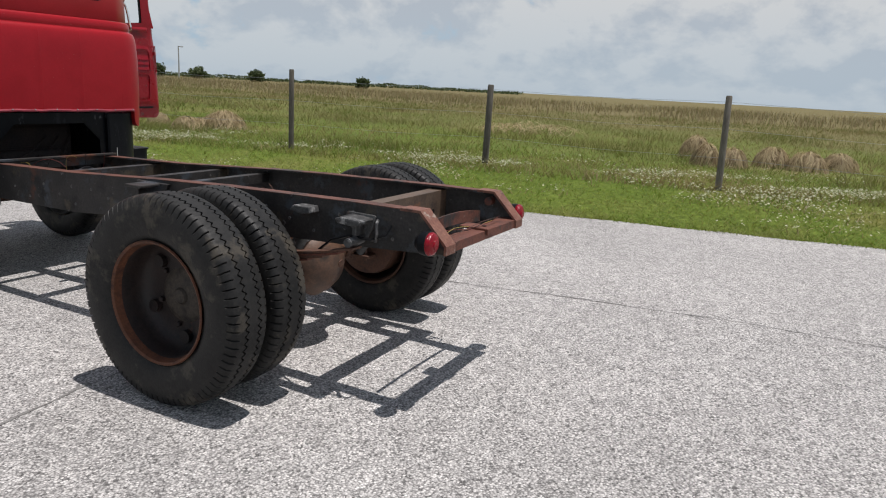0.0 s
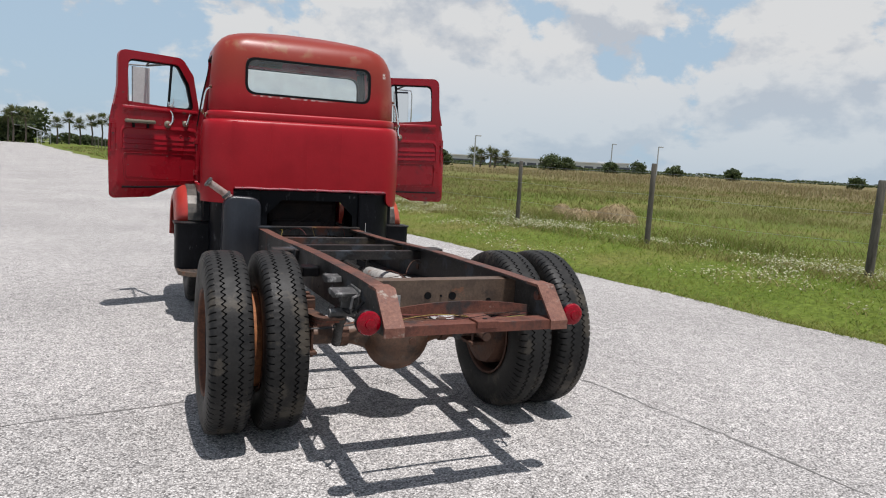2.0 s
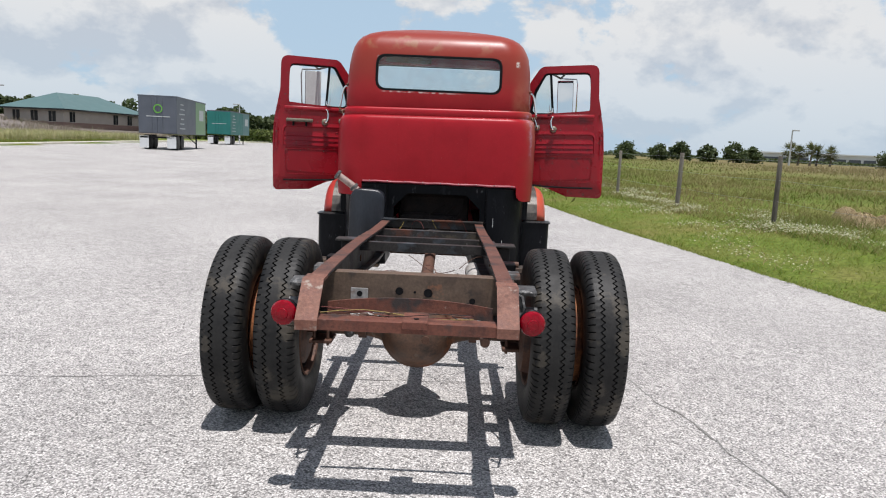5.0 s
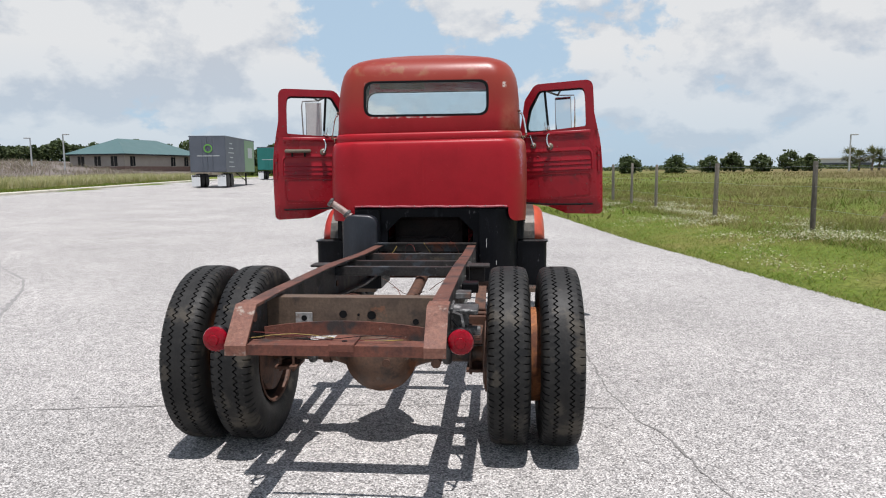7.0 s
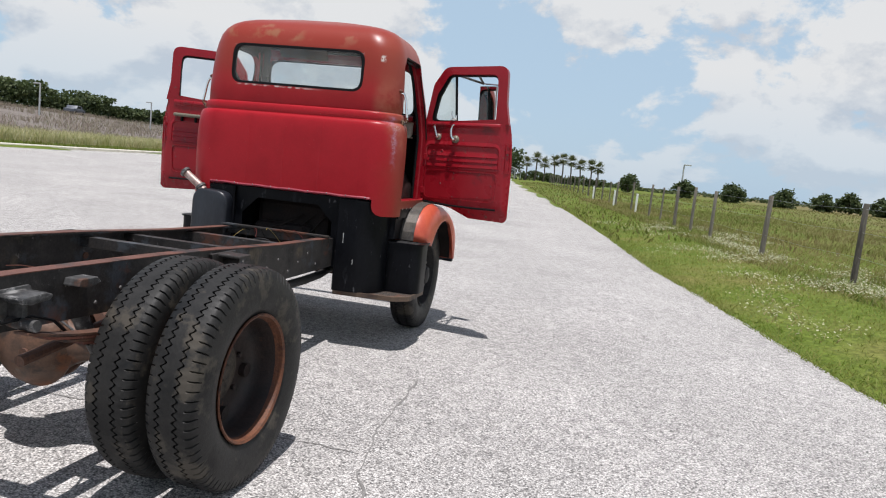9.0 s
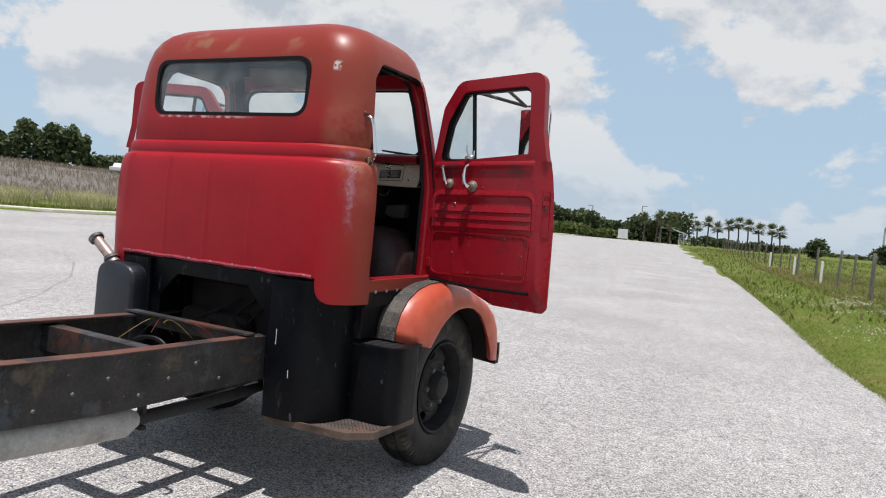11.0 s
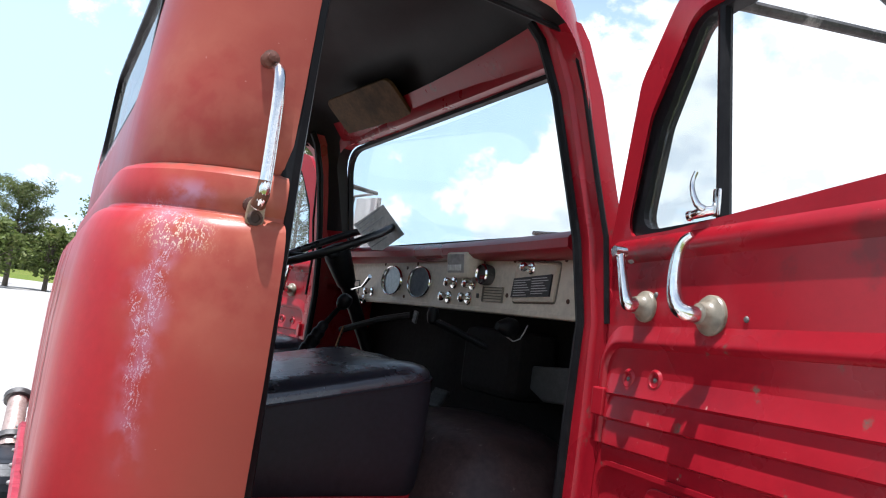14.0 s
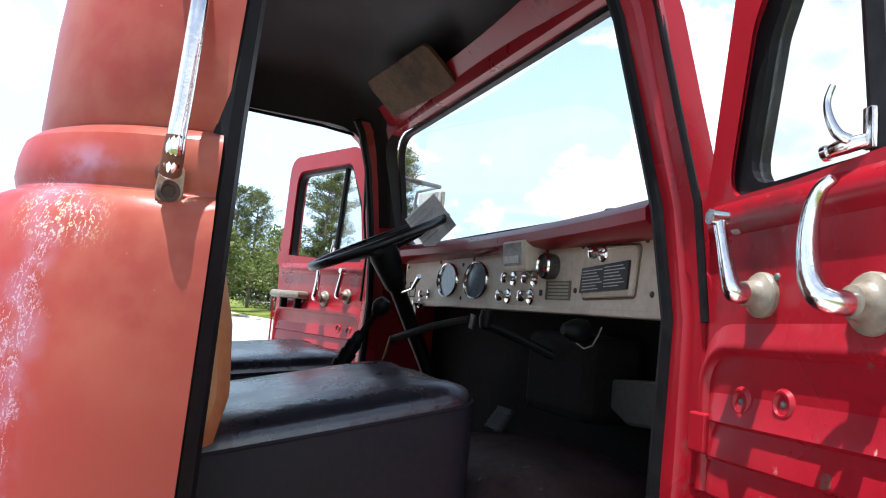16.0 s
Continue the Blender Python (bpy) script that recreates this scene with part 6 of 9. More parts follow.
# driver's door carries an arm rest
b = box(bmesh.new(), (-0.475, -0.028, 1.664), (0.25, 0.055, 0.030), bevel=0.012)
part("arm_rest", b, knob_cream, door_left, "worn ivory arm rest", smooth=40)
b = box(bmesh.new(), (-0.41, -0.02, 1.634), (0.018, 0.03, 0.05), bevel=0.004)
part("arm_rest_bracket", b, seal_rubber, door_left)
part("arm_rest_bracket", box(bmesh.new(), (-0.53, -0.02, 1.634), (0.018, 0.03, 0.05), bevel=0.004), seal_rubber, door_left)

# ---- fenders, steps and black body panels ----
TOPLINE = [(2.235, 0.825), (2.243, 0.89), (2.278, 0.965), (2.345, 1.03), (2.44, 1.078), (2.56, 1.103), (2.70, 1.110), (2.90, 1.088), (3.10, 1.035), (3.28, 0.965), (3.42, 0.885), (3.49, 0.80), (3.505, 0.68), (3.505, 0.56)]
LIPLINE = [(2.455, 0.780), (2.475, 0.800), (2.51, 0.832), (2.55, 0.868), (2.61, 0.910), (2.68, 0.943), (2.77, 0.965), (2.88, 0.968), (2.99, 0.950), (3.09, 0.905), (3.17, 0.83), (3.24, 0.745), (3.29, 0.66), (3.315, 0.59)]
for s in (-1, 1):
    bm = bmesh.new()
    rows = []
    for (ty, tz), (ly, lz) in zip(TOPLINE, LIPLINE):
        row = [(0.70, ty, tz - 0.01), (0.84, ty, tz), (0.915, ty, tz)]
        for a in (20, 45, 70, 90):
            f = 1 - math.cos(radians(a))
            row.append((0.925 + 0.105 * math.sin(radians(a)), ty + (ly - ty) * f * 0.55, tz + (lz - tz) * f * 0.55))
        row += [(1.040, ty + (ly - ty) * 0.85, tz + (lz - tz) * 0.85), (1.036, ly, lz), (1.020, ly, lz)]
        rows.append([(x * s, y, z) for x, y, z in row])
    grid_faces(bm, rows)
    fender = part("front_fender", bm, orange_paint if s > 0 else fender_red, truck, "faded orange-red rounded front fender" if s > 0 else "red rounded front fender", smooth=40)
    so = fender.modifiers.new("sheet", "SOLIDIFY")
    so.thickness, so.offset = 0.004, 0
    # diamond tread plate over the fender's inner rear
    bm = bmesh.new()
    rows = []
    for ty, tz in TOPLINE[:7]:
        rows.append([(0.800 * s, ty - 0.006, tz + 0.004), (0.940 * s, ty - 0.006, tz + 0.005), (0.940 * s, ty - 0.002, tz + 0.0005), (0.800 * s, ty - 0.002, tz + 0.0005)])
    grid_faces(bm, rows, closed=True, caps=True)
    tp = part("tread_plate", bm, surface("worn_tread_plate", [(0.06, 0.055, 0.05), (0.11, 0.095, 0.08), (0.04, 0.036, 0.034)], 10.0, (0.4, 0.6), metal=0.2, bump=0.1, grain=0.3), fender, "worn black diamond tread plate")
    bm = bmesh.new()
    for i in range(len(TOPLINE[:7]) - 1):
        (y0, z0), (y1, z1) = TOPLINE[i], TOPLINE[i + 1]
        seg = Vector((0, y1 - y0, z1 - z0))
        nn = Vector((0, -(z1 - z0), (y1 - y0))).normalized()
        cnt = max(2, int(seg.length / 0.016))
        for j in range(cnt):
            base = Vector((0, y0, z0)) + seg * ((j + 0.5) / cnt) + nn * 0.0075
            for kx in range(7):
                x = 0.812 + kx * 0.0195 + (0.008 if j % 2 else 0)
                d = seg.normalized()
                lean = 1 if (j + kx) % 2 else -1
                c = base + Vector((x, 0, 0))
                l1 = (Vector((0.5 * lean, 0, 0)) + d * 0.85).normalized() * 0.008
                l2 = (Vector((0.85, 0, 0)) - d * 0.5 * lean).normalized() * 0.0028
                q = [c + l1, c + l2, c - l1, c - l2]
                top = c + nn * 0.0022
                vs = [bm.verts.new((v.x * s, v.y, v.z)) for v in q]
                tv = bm.verts.new((top.x * s, top.y, top.z))
                for a in range(4):
                    bm.faces.new((vs[a], vs[(a + 1) % 4], tv))
    tagged(part("tread_relief", bm, worn_cast, fender), kind="stuff")
    # inner wheel house
    bm = bmesh.new()
    rows = []
    for (ty, tz), (ly, lz) in zip(TOPLINE, LIPLINE):
        rows.append([(0.72 * s, ly + (ty - ly) * 0.25, lz + (tz - lz) * 0.25), (1.0 * s, ly + (ty - ly) * 0.12, lz + (tz - lz) * 0.12)])
    grid_faces(bm, rows)
    part("wheel_house", bm, dark_floor, fender, smooth=True)
    # step box below the fender and the step plate
    bm = bmesh.new()
    foot = rounded([(0.74, 2.085), (1.045, 2.10), (1.045, 2.32), (0.74, 2.36)], [0.02, 0.09, 0.02, 0.02], 6)
    prism(bm, [(x * s, y) for x, y in foot], "z", 0.43, 0.806)
    sb = part("step_box", bm, black_paint, truck, "scuffed black step box", smooth=30)
    bm = bmesh.new()
    prism(bm, [(x * s, y) for x, y in rounded([(0.735, 2.075), (1.058, 2.092), (1.058, 2.33), (0.735, 2.37)], [0.02, 0.095, 0.02, 0.02], 6)], "z", 0.806, 0.818)
    part("box_top", bm, black_paint, sb)
    bm = bmesh.new()
    for i in range(9):
        for j in range(11):
            x, y = 0.775 + 0.027 * i + (0.0135 if j % 2 else 0), 2.105 + 0.0125 * j
            lean = 1 if (i + j) % 2 else -1
            vs = [bm.verts.new(((x + a * 0.009 + b * 0.003 * lean) * s, y + a * 0.006 * lean - b * 0.003, 0.8182)) for a, b in ((1, 0), (0, 1), (-1, 0), (0, -1))]
            tv = bm.verts.new((x * s, y, 0.8205))
            for a in range(4):
                bm.faces.new((vs[a], vs[(a + 1) % 4], tv))
    tagged(part("tread_relief", bm, dusty_black, sb), kind="stuff")
    bm = bmesh.new()
    plate = rounded([(0.46, 1.835), (0.93, 1.885), (1.02, 1.98), (1.03, 2.36), (0.46, 2.50)], [0.02, 0.06, 0.08, 0.05, 0.02], 6)
    prism(bm, [(x * s, y) for x, y in plate], "z", 0.405, 0.425, bevel=0.003)
    st = part("step_plate", bm, surface("worn_step_steel", [(0.05, 0.042, 0.038), (0.10, 0.075, 0.06), (0.16, 0.07, 0.04)], 9.0, (0.5, 0.7), metal=0.2, bump=0.25, bump_scale=110, grain=0.35), truck, "worn rusty step plate")
    rim_ = rounded([(0.455, 1.828), (0.935, 1.878), (1.028, 1.975), (1.038, 2.365), (0.455, 2.505)], [0.02, 0.06, 0.08, 0.05, 0.02], 6)
    rin = rounded([(0.467, 1.842), (0.925, 1.892), (1.012, 1.985), (1.022, 2.355), (0.467, 2.495)], [0.02, 0.06, 0.08, 0.05, 0.02], 6)
    part("plate_edge", frame_loop(bmesh.new(), [(x * s, y) for x, y in rim_], [(x * s, y) for x, y in rin], "z", 0.398, 0.432), brown_steel, st)
    bm = bmesh.new()
    for i in range(24):
        for j in range(30):
            x, y = 0.50 + 0.0215 * i + (0.0107 if j % 2 else 0), 1.885 + 0.0135 * j
            if x > 1.0 or y < 1.90 + max(0, x - 0.55) * 0.12 or (x > 0.93 and y < 2.0):
                continue
            lean = 1 if (i + j) % 2 else -1
            vs = [bm.verts.new(((x + a * 0.008 + b * 0.0026 * lean) * s, y + a * 0.006 * lean - b * 0.003, 0.4252)) for a, b in ((1, 0), (0, 1), (-1, 0), (0, -1))]
            tv = bm.verts.new((x * s, y, 0.4275))
            for a in range(4):
                bm.faces.new((vs[a], vs[(a + 1) % 4], tv))
    tagged(part("tread_relief", bm, dusty_black, st), kind="stuff")
    # tall black panel bulging behind the cab corner
    px0 = 0.45 if s > 0 else 0.40
    rows = []
    for z in (0.43, 0.50, 0.70, 0.95, 1.118):
        row = [(px0 * s, 2.30, z), (px0 * s, 1.832, z), ((px0 + 0.012) * s, 1.823, z)]
        for a in np.linspace(0, 90, 13):
            row.append(((0.56 + 0.225 * math.sin(radians(a))) * s, 2.08 - 0.255 * math.cos(radians(a)), z))
        row.append((0.785 * s, 2.30, z))
        rows.append(row)
    bm = bmesh.new()
    grid_faces(bm, rows, closed=True, caps=True)
    sp = part("side_panel", bm, black_paint, truck, "streaked black sheet panel", smooth=35)
    for k, (u, z0, h) in enumerate(((0.515, 0.83, 0.075), (0.60, 0.66, 0.04))):
        if s > 0:
            part("paint_run", box(bmesh.new(), (u, 1.8225 + 0.004 * k, z0), (0.0035, 0.002, h), bevel=0.0006), galv_white, sp, "white dribble of paint")
    bm = box(bmesh.new(), (0.80 * s, 2.35, 0.95), (0.06, 0.55, 0.22))
    part("under_sill", bm, black_paint, truck)
# engine bay back plate with its eight-cornered opening
plate = prism(bmesh.new(), [(-0.60, 0.60), (0.60, 0.60), (0.60, 1.125), (-0.60, 1.125)], "y", 1.855, 1.867)
hole = prism(bmesh.new(), [(-0.34, 0.60), (0.40, 0.60), (0.40, 0.93), (0.28, 1.05), (-0.22, 1.05), (-0.34, 0.93)], "y", 1.7, 2.0)
part("back_plate", carved(plate, [hole]), black_paint, truck, "black back plate with open engine hatch")
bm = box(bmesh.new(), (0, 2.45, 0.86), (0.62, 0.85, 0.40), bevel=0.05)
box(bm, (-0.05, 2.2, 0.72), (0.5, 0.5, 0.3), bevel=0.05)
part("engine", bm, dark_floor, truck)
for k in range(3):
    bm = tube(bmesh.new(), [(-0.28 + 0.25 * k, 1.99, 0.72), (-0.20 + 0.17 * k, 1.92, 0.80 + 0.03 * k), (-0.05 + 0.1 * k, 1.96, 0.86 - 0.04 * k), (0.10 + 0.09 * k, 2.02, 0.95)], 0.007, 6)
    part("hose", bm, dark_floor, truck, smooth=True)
# rounded dark tank with the rusty filler neck at the left
bm = bmesh.new()
face = rounded([(-0.715, 0.51), (-0.415, 0.51), (-0.405, 1.07), (-0.70, 1.085)], [0.08, 0.08, 0.10, 0.10], 7)
prism(bm, face, "y", 1.725, 1.89, bevel=0.02)
tank = part("fuel_tank", bm, surface("blue_black_paint", [(0.006, 0.007, 0.010), (0.014, 0.016, 0.022), (0.03, 0.033, 0.04)], 4.0, (0.3, 0.5), bump=0.06, grain=0.25, stretch=(1, 1, 0.3)), truck, "blue-black rounded fuel tank", smooth=60)
bm = tube(bmesh.new(), [(-0.655, 1.80, 1.06), (-0.69, 1.80, 1.095), (-0.795, 1.80, 1.168), (-0.81, 1.80, 1.178)], [0.034, 0.030, 0.028, 0.030], 16)
neck = part("filler_neck", bm, surface("worn_pinkish_pipe", [(0.26, 0.17, 0.145), (0.40, 0.31, 0.28), (0.16, 0.085, 0.065)], 14.0, (0.35, 0.55), metal=0.35, bump=0.15, grain=0.25), tank, "worn angled filler neck, pinkish with rust", smooth=40)
up = Vector((-0.81, 0.0, 0.582)).normalized()
mouth = Matrix.Translation((-0.808, 1.80, 1.177)) @ up.to_track_quat("Z", "Y").to_matrix().to_4x4()
bm = lathe(bmesh.new(), [(0.029, 0.0), (0.040, 0.002), (0.042, 0.010), (0.042, 0.020), (0.038, 0.024), (0.034, 0.022), (0.032, 0.008), (0.0, 0.006)], mouth, 20)
part("collar", bm, worn_cast, neck, "dark worn mouth collar", smooth=40)
bm = lathe(bmesh.new(), [(0.0, 0.0075), (0.031, 0.0085), (0.031, 0.0065), (0.0, 0.0065)], mouth, 18)
part("mouth", bm, seal_rubber, neck, "dark open mouth")
bm = tube(bmesh.new(), [(-0.672, 1.80, 1.078), (-0.686, 1.80, 1.092)], [0.042, 0.040], 16)
part("clamp", bm, worn_cast, neck, smooth=40)
# front bumper
bm = bmesh.new()
rows = []
for x in np.linspace(-0.99, 0.99, 13):
    y = 3.66 - 0.10 * (x / 0.99) ** 4
    rows.append([(x, y - 0.06, 0.53), (x, y, 0.53), (x, y + 0.01, 0.60), (x, y, 0.67), (x, y - 0.06, 0.67), (x, y - 0.05, 0.66), (x, y - 0.012, 0.60), (x, y - 0.05, 0.54)])
grid_faces(bm, rows, closed=True, caps=True)
part("front_bumper", bm, black_paint, truck, "black channel front bumper", smooth=40)
bm = box(bmesh.new(), (0, 3.20, 0.80), (1.3, 0.10, 0.55), bevel=0.03)
part("front_panel", bm, red_paint, truck)
# front axle beam
bm = tube(bmesh.new(), [(-0.78, FRONT_Y, 0.44), (-0.6, FRONT_Y, 0.40), (0.6, FRONT_Y, 0.40), (0.78, FRONT_Y, 0.44)], 0.04, 10)
part("front_axle", bm, dark_rust, truck, smooth=True)

# ---- cab interior ----
# seats: a wide driver's bench and a narrow passenger cushion, on red frames
def cushion(x0, x1, y0, y1, z_front, z_back, z_base, name, label):
    """A stuffed cushion: rings of a round-cornered plan, domed, with a soft rolled edge above the piping."""
    cx, cy = (x0 + x1) / 2, (y0 + y1) / 2
    hx, hy = (x1 - x0) / 2, (y1 - y0) / 2
    plan = rounded([(-hx, -hy), (hx, -hy), (hx, hy), (-hx, hy)], [0.03, 0.04, 0.050, 0.05], 6)
    edge = []
    for a, b in zip(plan, plan[1:] + plan[:1]):
        n = max(1, int((Vector(b) - Vector(a)).length / 0.06))
        edge += [(a[0] + (b[0] - a[0]) * k / n, a[1] + (b[1] - a[1]) * k / n) for k in range(n)]

    def ring(f, drop, out=0.0):
        pts = []
        for x, y in edge:
            d = Vector((x, y)).normalized() * out
            z = z_back + (z_front - z_back) * (y * f + hy) / (2 * hy)
            # slight sag and creases along the front
            sag = 0.0025 * math.sin(x * 31 + 1.3) * max(0.0, y / hy) * f ** 3
            pts.append((cx + x * f + d.x, cy + y * f + d.y, z - drop + sag))
        return pts
    steps = ((0.03, -0.017), (0.3, -0.016), (0.55, -0.0135), (0.74, -0.009), (0.87, -0.003), (0.94, 0.004), (0.975, 0.011), (0.993, 0.019), (1.0, 0.028))
    bm = bmesh.new()
    grid_faces(bm, [ring(f, d) for f, d in steps][::-1], closed=True)
    bm.faces.new([v for v in bm.verts if v.is_boundary and abs(v.co.x - cx) < 0.04 and abs(v.co.y - cy) < 0.04])
    seat = part(name, bm, vinyl, truck, label, smooth=60)
    skirt = bmesh.new()
    rows = [ring(1.0, 0.029, 0.001), ring(1.0, 0.06, 0.005)]
    for k, o in ((0.5, 0.003), (0.92, -0.002), (1.0, -0.010)):
        rows.append([(p[0], p[1], p[2] + (z_base - p[2]) * k) for p in ring(1.0, 0.06, o)])
    grid_faces(skirt, rows, closed=True)
    part("side_band", skirt, vinyl_side, seat, "black side band", smooth=50)
    pts = ring(1.0, 0.029, 0.002)
    part("piping", tube(bmesh.new(), pts + [pts[0], pts[1]], 0.0032, 6), vinyl_side, seat, smooth=True)
    return seat


seat = cushion(0.100, 0.570, 2.075, 2.518, 1.514, 1.424, 1.255, "passenger_seat", "glossy black vinyl passenger seat cushion with piping")
bm = box(bmesh.new(), (0.332, 2.29, 1.243), (0.45, 0.42, 0.030), bevel=0.005)
part("seat_frame", bm, red_paint, seat, "red steel seat frame")
for x, y in ((0.14, 2.46), (0.52, 2.46), (0.14, 2.10), (0.52, 2.10)):
    part("leg", box(bmesh.new(), (x, y, 1.165), (0.035, 0.045, 0.15), bevel=0.004), red_paint, seat)
bench = cushion(-0.66, -0.075, 2.07, 2.49, 1.502, 1.452, 1.20, "driver_bench", "glossy black vinyl driver bench cushion")
bm = box(bmesh.new(), (-0.370, 2.27, 1.145), (0.56, 0.38, 0.11), bevel=0.006)
part("bench_box", bm, red_paint, bench)
for x0, x1 in ((0.11, 0.715), (-0.66, -0.07)):
    bm = bmesh.new()
    rows = []
    for z, f, b in ((1.430, 2.095, 2.02), (1.445, 2.122, 2.005), (1.50, 2.134, 1.995), (1.58, 2.128, 1.985), (1.66, 2.108, 1.975), (1.715, 2.08, 1.97), (1.735, 2.05, 1.985)):
        rows.append([(x0, b, z), (x0, f - 0.02, z), (x0 + 0.02, f - 0.004, z), (x0 + 0.10, f + 0.004, z), ((x0 + x1) / 2, f + 0.008, z), (x1 - 0.10, f + 0.004, z), (x1 - 0.02, f - 0.004, z), (x1, f - 0.02, z), (x1, b, z)])
    grid_faces(bm, rows, closed=True, caps=True)
    bk = part("seat_back", bm, tan_leather, truck, "tan leather seat back cushion", smooth=45)
    seam = tube(bmesh.new(), [(x1 + 0.001, 2.085 - 0.02 * abs(i - 2), 1.45 + 0.062 * i) for i in range(5)], 0.003, 6)
    part("seam", seam, tan_leather, bk, smooth=True)
# engine cover hump
bm = bmesh.new()
rows = []
for t in np.linspace(0, 1, 11):
    a = t * math.pi / 2
    w, d, z = 0.33 * math.cos(a) ** 0.55 if t < 1 else 0.02, 0.25 * math.cos(a) ** 0.55 if t < 1 else 0.02, 1.10 + 0.298 * math.sin(a) ** 0.85
    rows.append([(0.41 + w * math.copysign(abs(math.cos(q)) ** 0.75, math.cos(q)), 2.715 + d * math.copysign(abs(math.sin(q)) ** 0.75, math.sin(q)), z) for q in np.linspace(0, 2 * math.pi, 36, endpoint=False)])
grid_faces(bm, rows, closed=True, caps=True)
part("engine_cover", bm, hump_brown, truck, "grimy brown domed engine cover", smooth=40)
# dash panel
DX = 0.045
DASH = rounded([(-0.685, 1.622), (0.712, 1.638), (0.712, 1.770), (-0.685, 1.768)], [0.02, 0.03, 0.015, 0.015], 4)
bm = prism(bmesh.new(), DASH, "y", 2.772, 2.79, bevel=0.003)
dash = part("dashboard", bm, dash_grey, truck, "scuffed beige metal dashboard with gauges and knobs")
bm = box(bmesh.new(), (0.012, 2.80, 1.634), (1.385, 0.06, 0.014), bevel=0.004)
part("dash_lip", bm, dash_grey, dash)
FACE = Matrix.Rotation(radians(90), 4, "X")


def dial(x, z, r, name, label):
    """An oval instrument: chrome bezel round a glazed face."""
    b = bmesh.new()
    at = Matrix.Translation((x, 2.772, z)) @ Matrix.Diagonal((1.5, 1, 1, 1)) @ FACE
    lathe(b, [(r * 0.90, 0.003), (r * 0.92, 0.010), (r * 0.97, 0.012), (r, 0.009), (r * 1.01, 0.0), (r * 0.8, 0.0)], at, 36)
    ring = part(name, b, chrome, dash, label, smooth=40)
    b = bmesh.new()
    lathe(b, [(0.0, 0.004), (r * 0.92, 0.004), (r * 0.92, 0.001), (0.0, 0.001)], at, 36)
    part("dial_face", b, gauge_face, ring, "dim glazed dial")
    return ring


dial(-0.284, 1.702, 0.050, "gauge", "chrome-rimmed round gauge")
dial(-0.084, 1.699, 0.050, "gauge", "chrome-rimmed round gauge")
bm = box(bmesh.new(), (0.216, 2.745, 1.748), (0.112, 0.056, 0.068), (8, 0, 0), bevel=0.007)
rad = part("radio_box", bm, dash_grey, dash, "small beige box with a chrome face")
bm = box(bmesh.new(), (0.213, 2.717, 1.748), (0.086, 0.005, 0.050), (8, 0, 0), bevel=0.002)
fp = part("chrome_face", bm, grey_steel, rad, "pale metal face plate")
for k in range(8):
    part("grille_bar", box(bmesh.new(), (0.181 + k * 0.0092, 2.713, 1.736), (0.0045, 0.003, 0.016), (8, 0, 0)), galv_white, fp)
part("face_window", box(bmesh.new(), (0.212, 2.7155, 1.763), (0.050, 0.003, 0.010), (8, 0, 0)), plate_black, fp)
bm = bmesh.new()
lathe(bm, [(0.026, 0.0), (0.028, 0.016), (0.027, 0.026), (0.023, 0.027), (0.022, 0.021), (0.0, 0.020)], Matrix.Translation((0.303, 2.772, 1.724)) @ FACE, 24)
pod = part("heater_dial", bm, worn_cast, dash, "small dark round pod gauge", smooth=35)
bm = bmesh.new()
lathe(bm, [(0.022, 0.026), (0.0245, 0.030), (0.0275, 0.026)], Matrix.Translation((0.303, 2.772, 1.724)) @ FACE, 24)
part("pod_rim", bm, chrome, pod, smooth=True)
part("dial_mark", box(bmesh.new(), (0.303, 2.7505, 1.716), (0.026, 0.002, 0.010), bevel=0.0008), lens_red, pod)
for x, z, r in ((0.123, 1.701, 0.0135), (0.225, 1.699, 0.0135), (0.101, 1.660, 0.0135), (0.212, 1.660, 0.0135), (-0.447, 1.660, 0.012), (0.498, 1.741, 0.011)):
    bm = bmesh.new()
    lathe(bm, [(r * 1.35, 0.0), (r * 1.35, 0.003), (r * 1.1, 0.006), (r * 0.45, 0.007), (r * 0.45, 0.018), (r * 0.9, 0.020), (r, 0.025), (r * 0.9, 0.031), (r * 0.5, 0.034), (0.0, 0.034)], Matrix.Translation((x, 2.772 if x < 0.4 else 2.764, z)) @ FACE, 16)
    part("knob", bm, chrome, dash, smooth=35)
slot_mat = surface("dark_slots", [(0.13, 0.11, 0.09), (0.16, 0.14, 0.11)], 20.0, bump=0.0)
for k in range(6):
    part("speaker_slot", box(bmesh.new(), (0.330, 2.770, 1.656 + k * 0.0072), (0.094, 0.006, 0.0022)), slot_mat, dash)
for x in (0.284, 0.377):
    part("slot_end", box(bmesh.new(), (x, 2.770, 1.674), (0.002, 0.006, 0.040)), slot_mat, dash)
part("dash_hole", box(bmesh.new(), (0.258, 2.770, 1.669), (0.009, 0.006, 0.013), bevel=0.002), plate_black, dash)
GB = rounded([(0.425, 1.659), (0.588, 1.664), (0.598, 1.754), (0.429, 1.757)], 0.010, 4)
bm = prism(bmesh.new(), GB, "y", 2.764, 2.7725, bevel=0.002)
gb = part("glove_lid", bm, dash_grey, dash, "beige glove box lid")
gx, gz = sum(p[0] for p in GB) / len(GB), sum(p[1] for p in GB) / len(GB)
rim = [(gx + (x - gx) * 1.035, 2.7715, gz + (z - gz) * 1.05) for x, z in GB]
part("lid_groove", tube(bmesh.new(), rim + rim[:2], 0.0022, 6), slot_mat, gb, smooth=True)
bead = [(gx + (x - gx) * 0.955, 2.7635, gz + (z - gz) * 0.935) for x, z in GB]
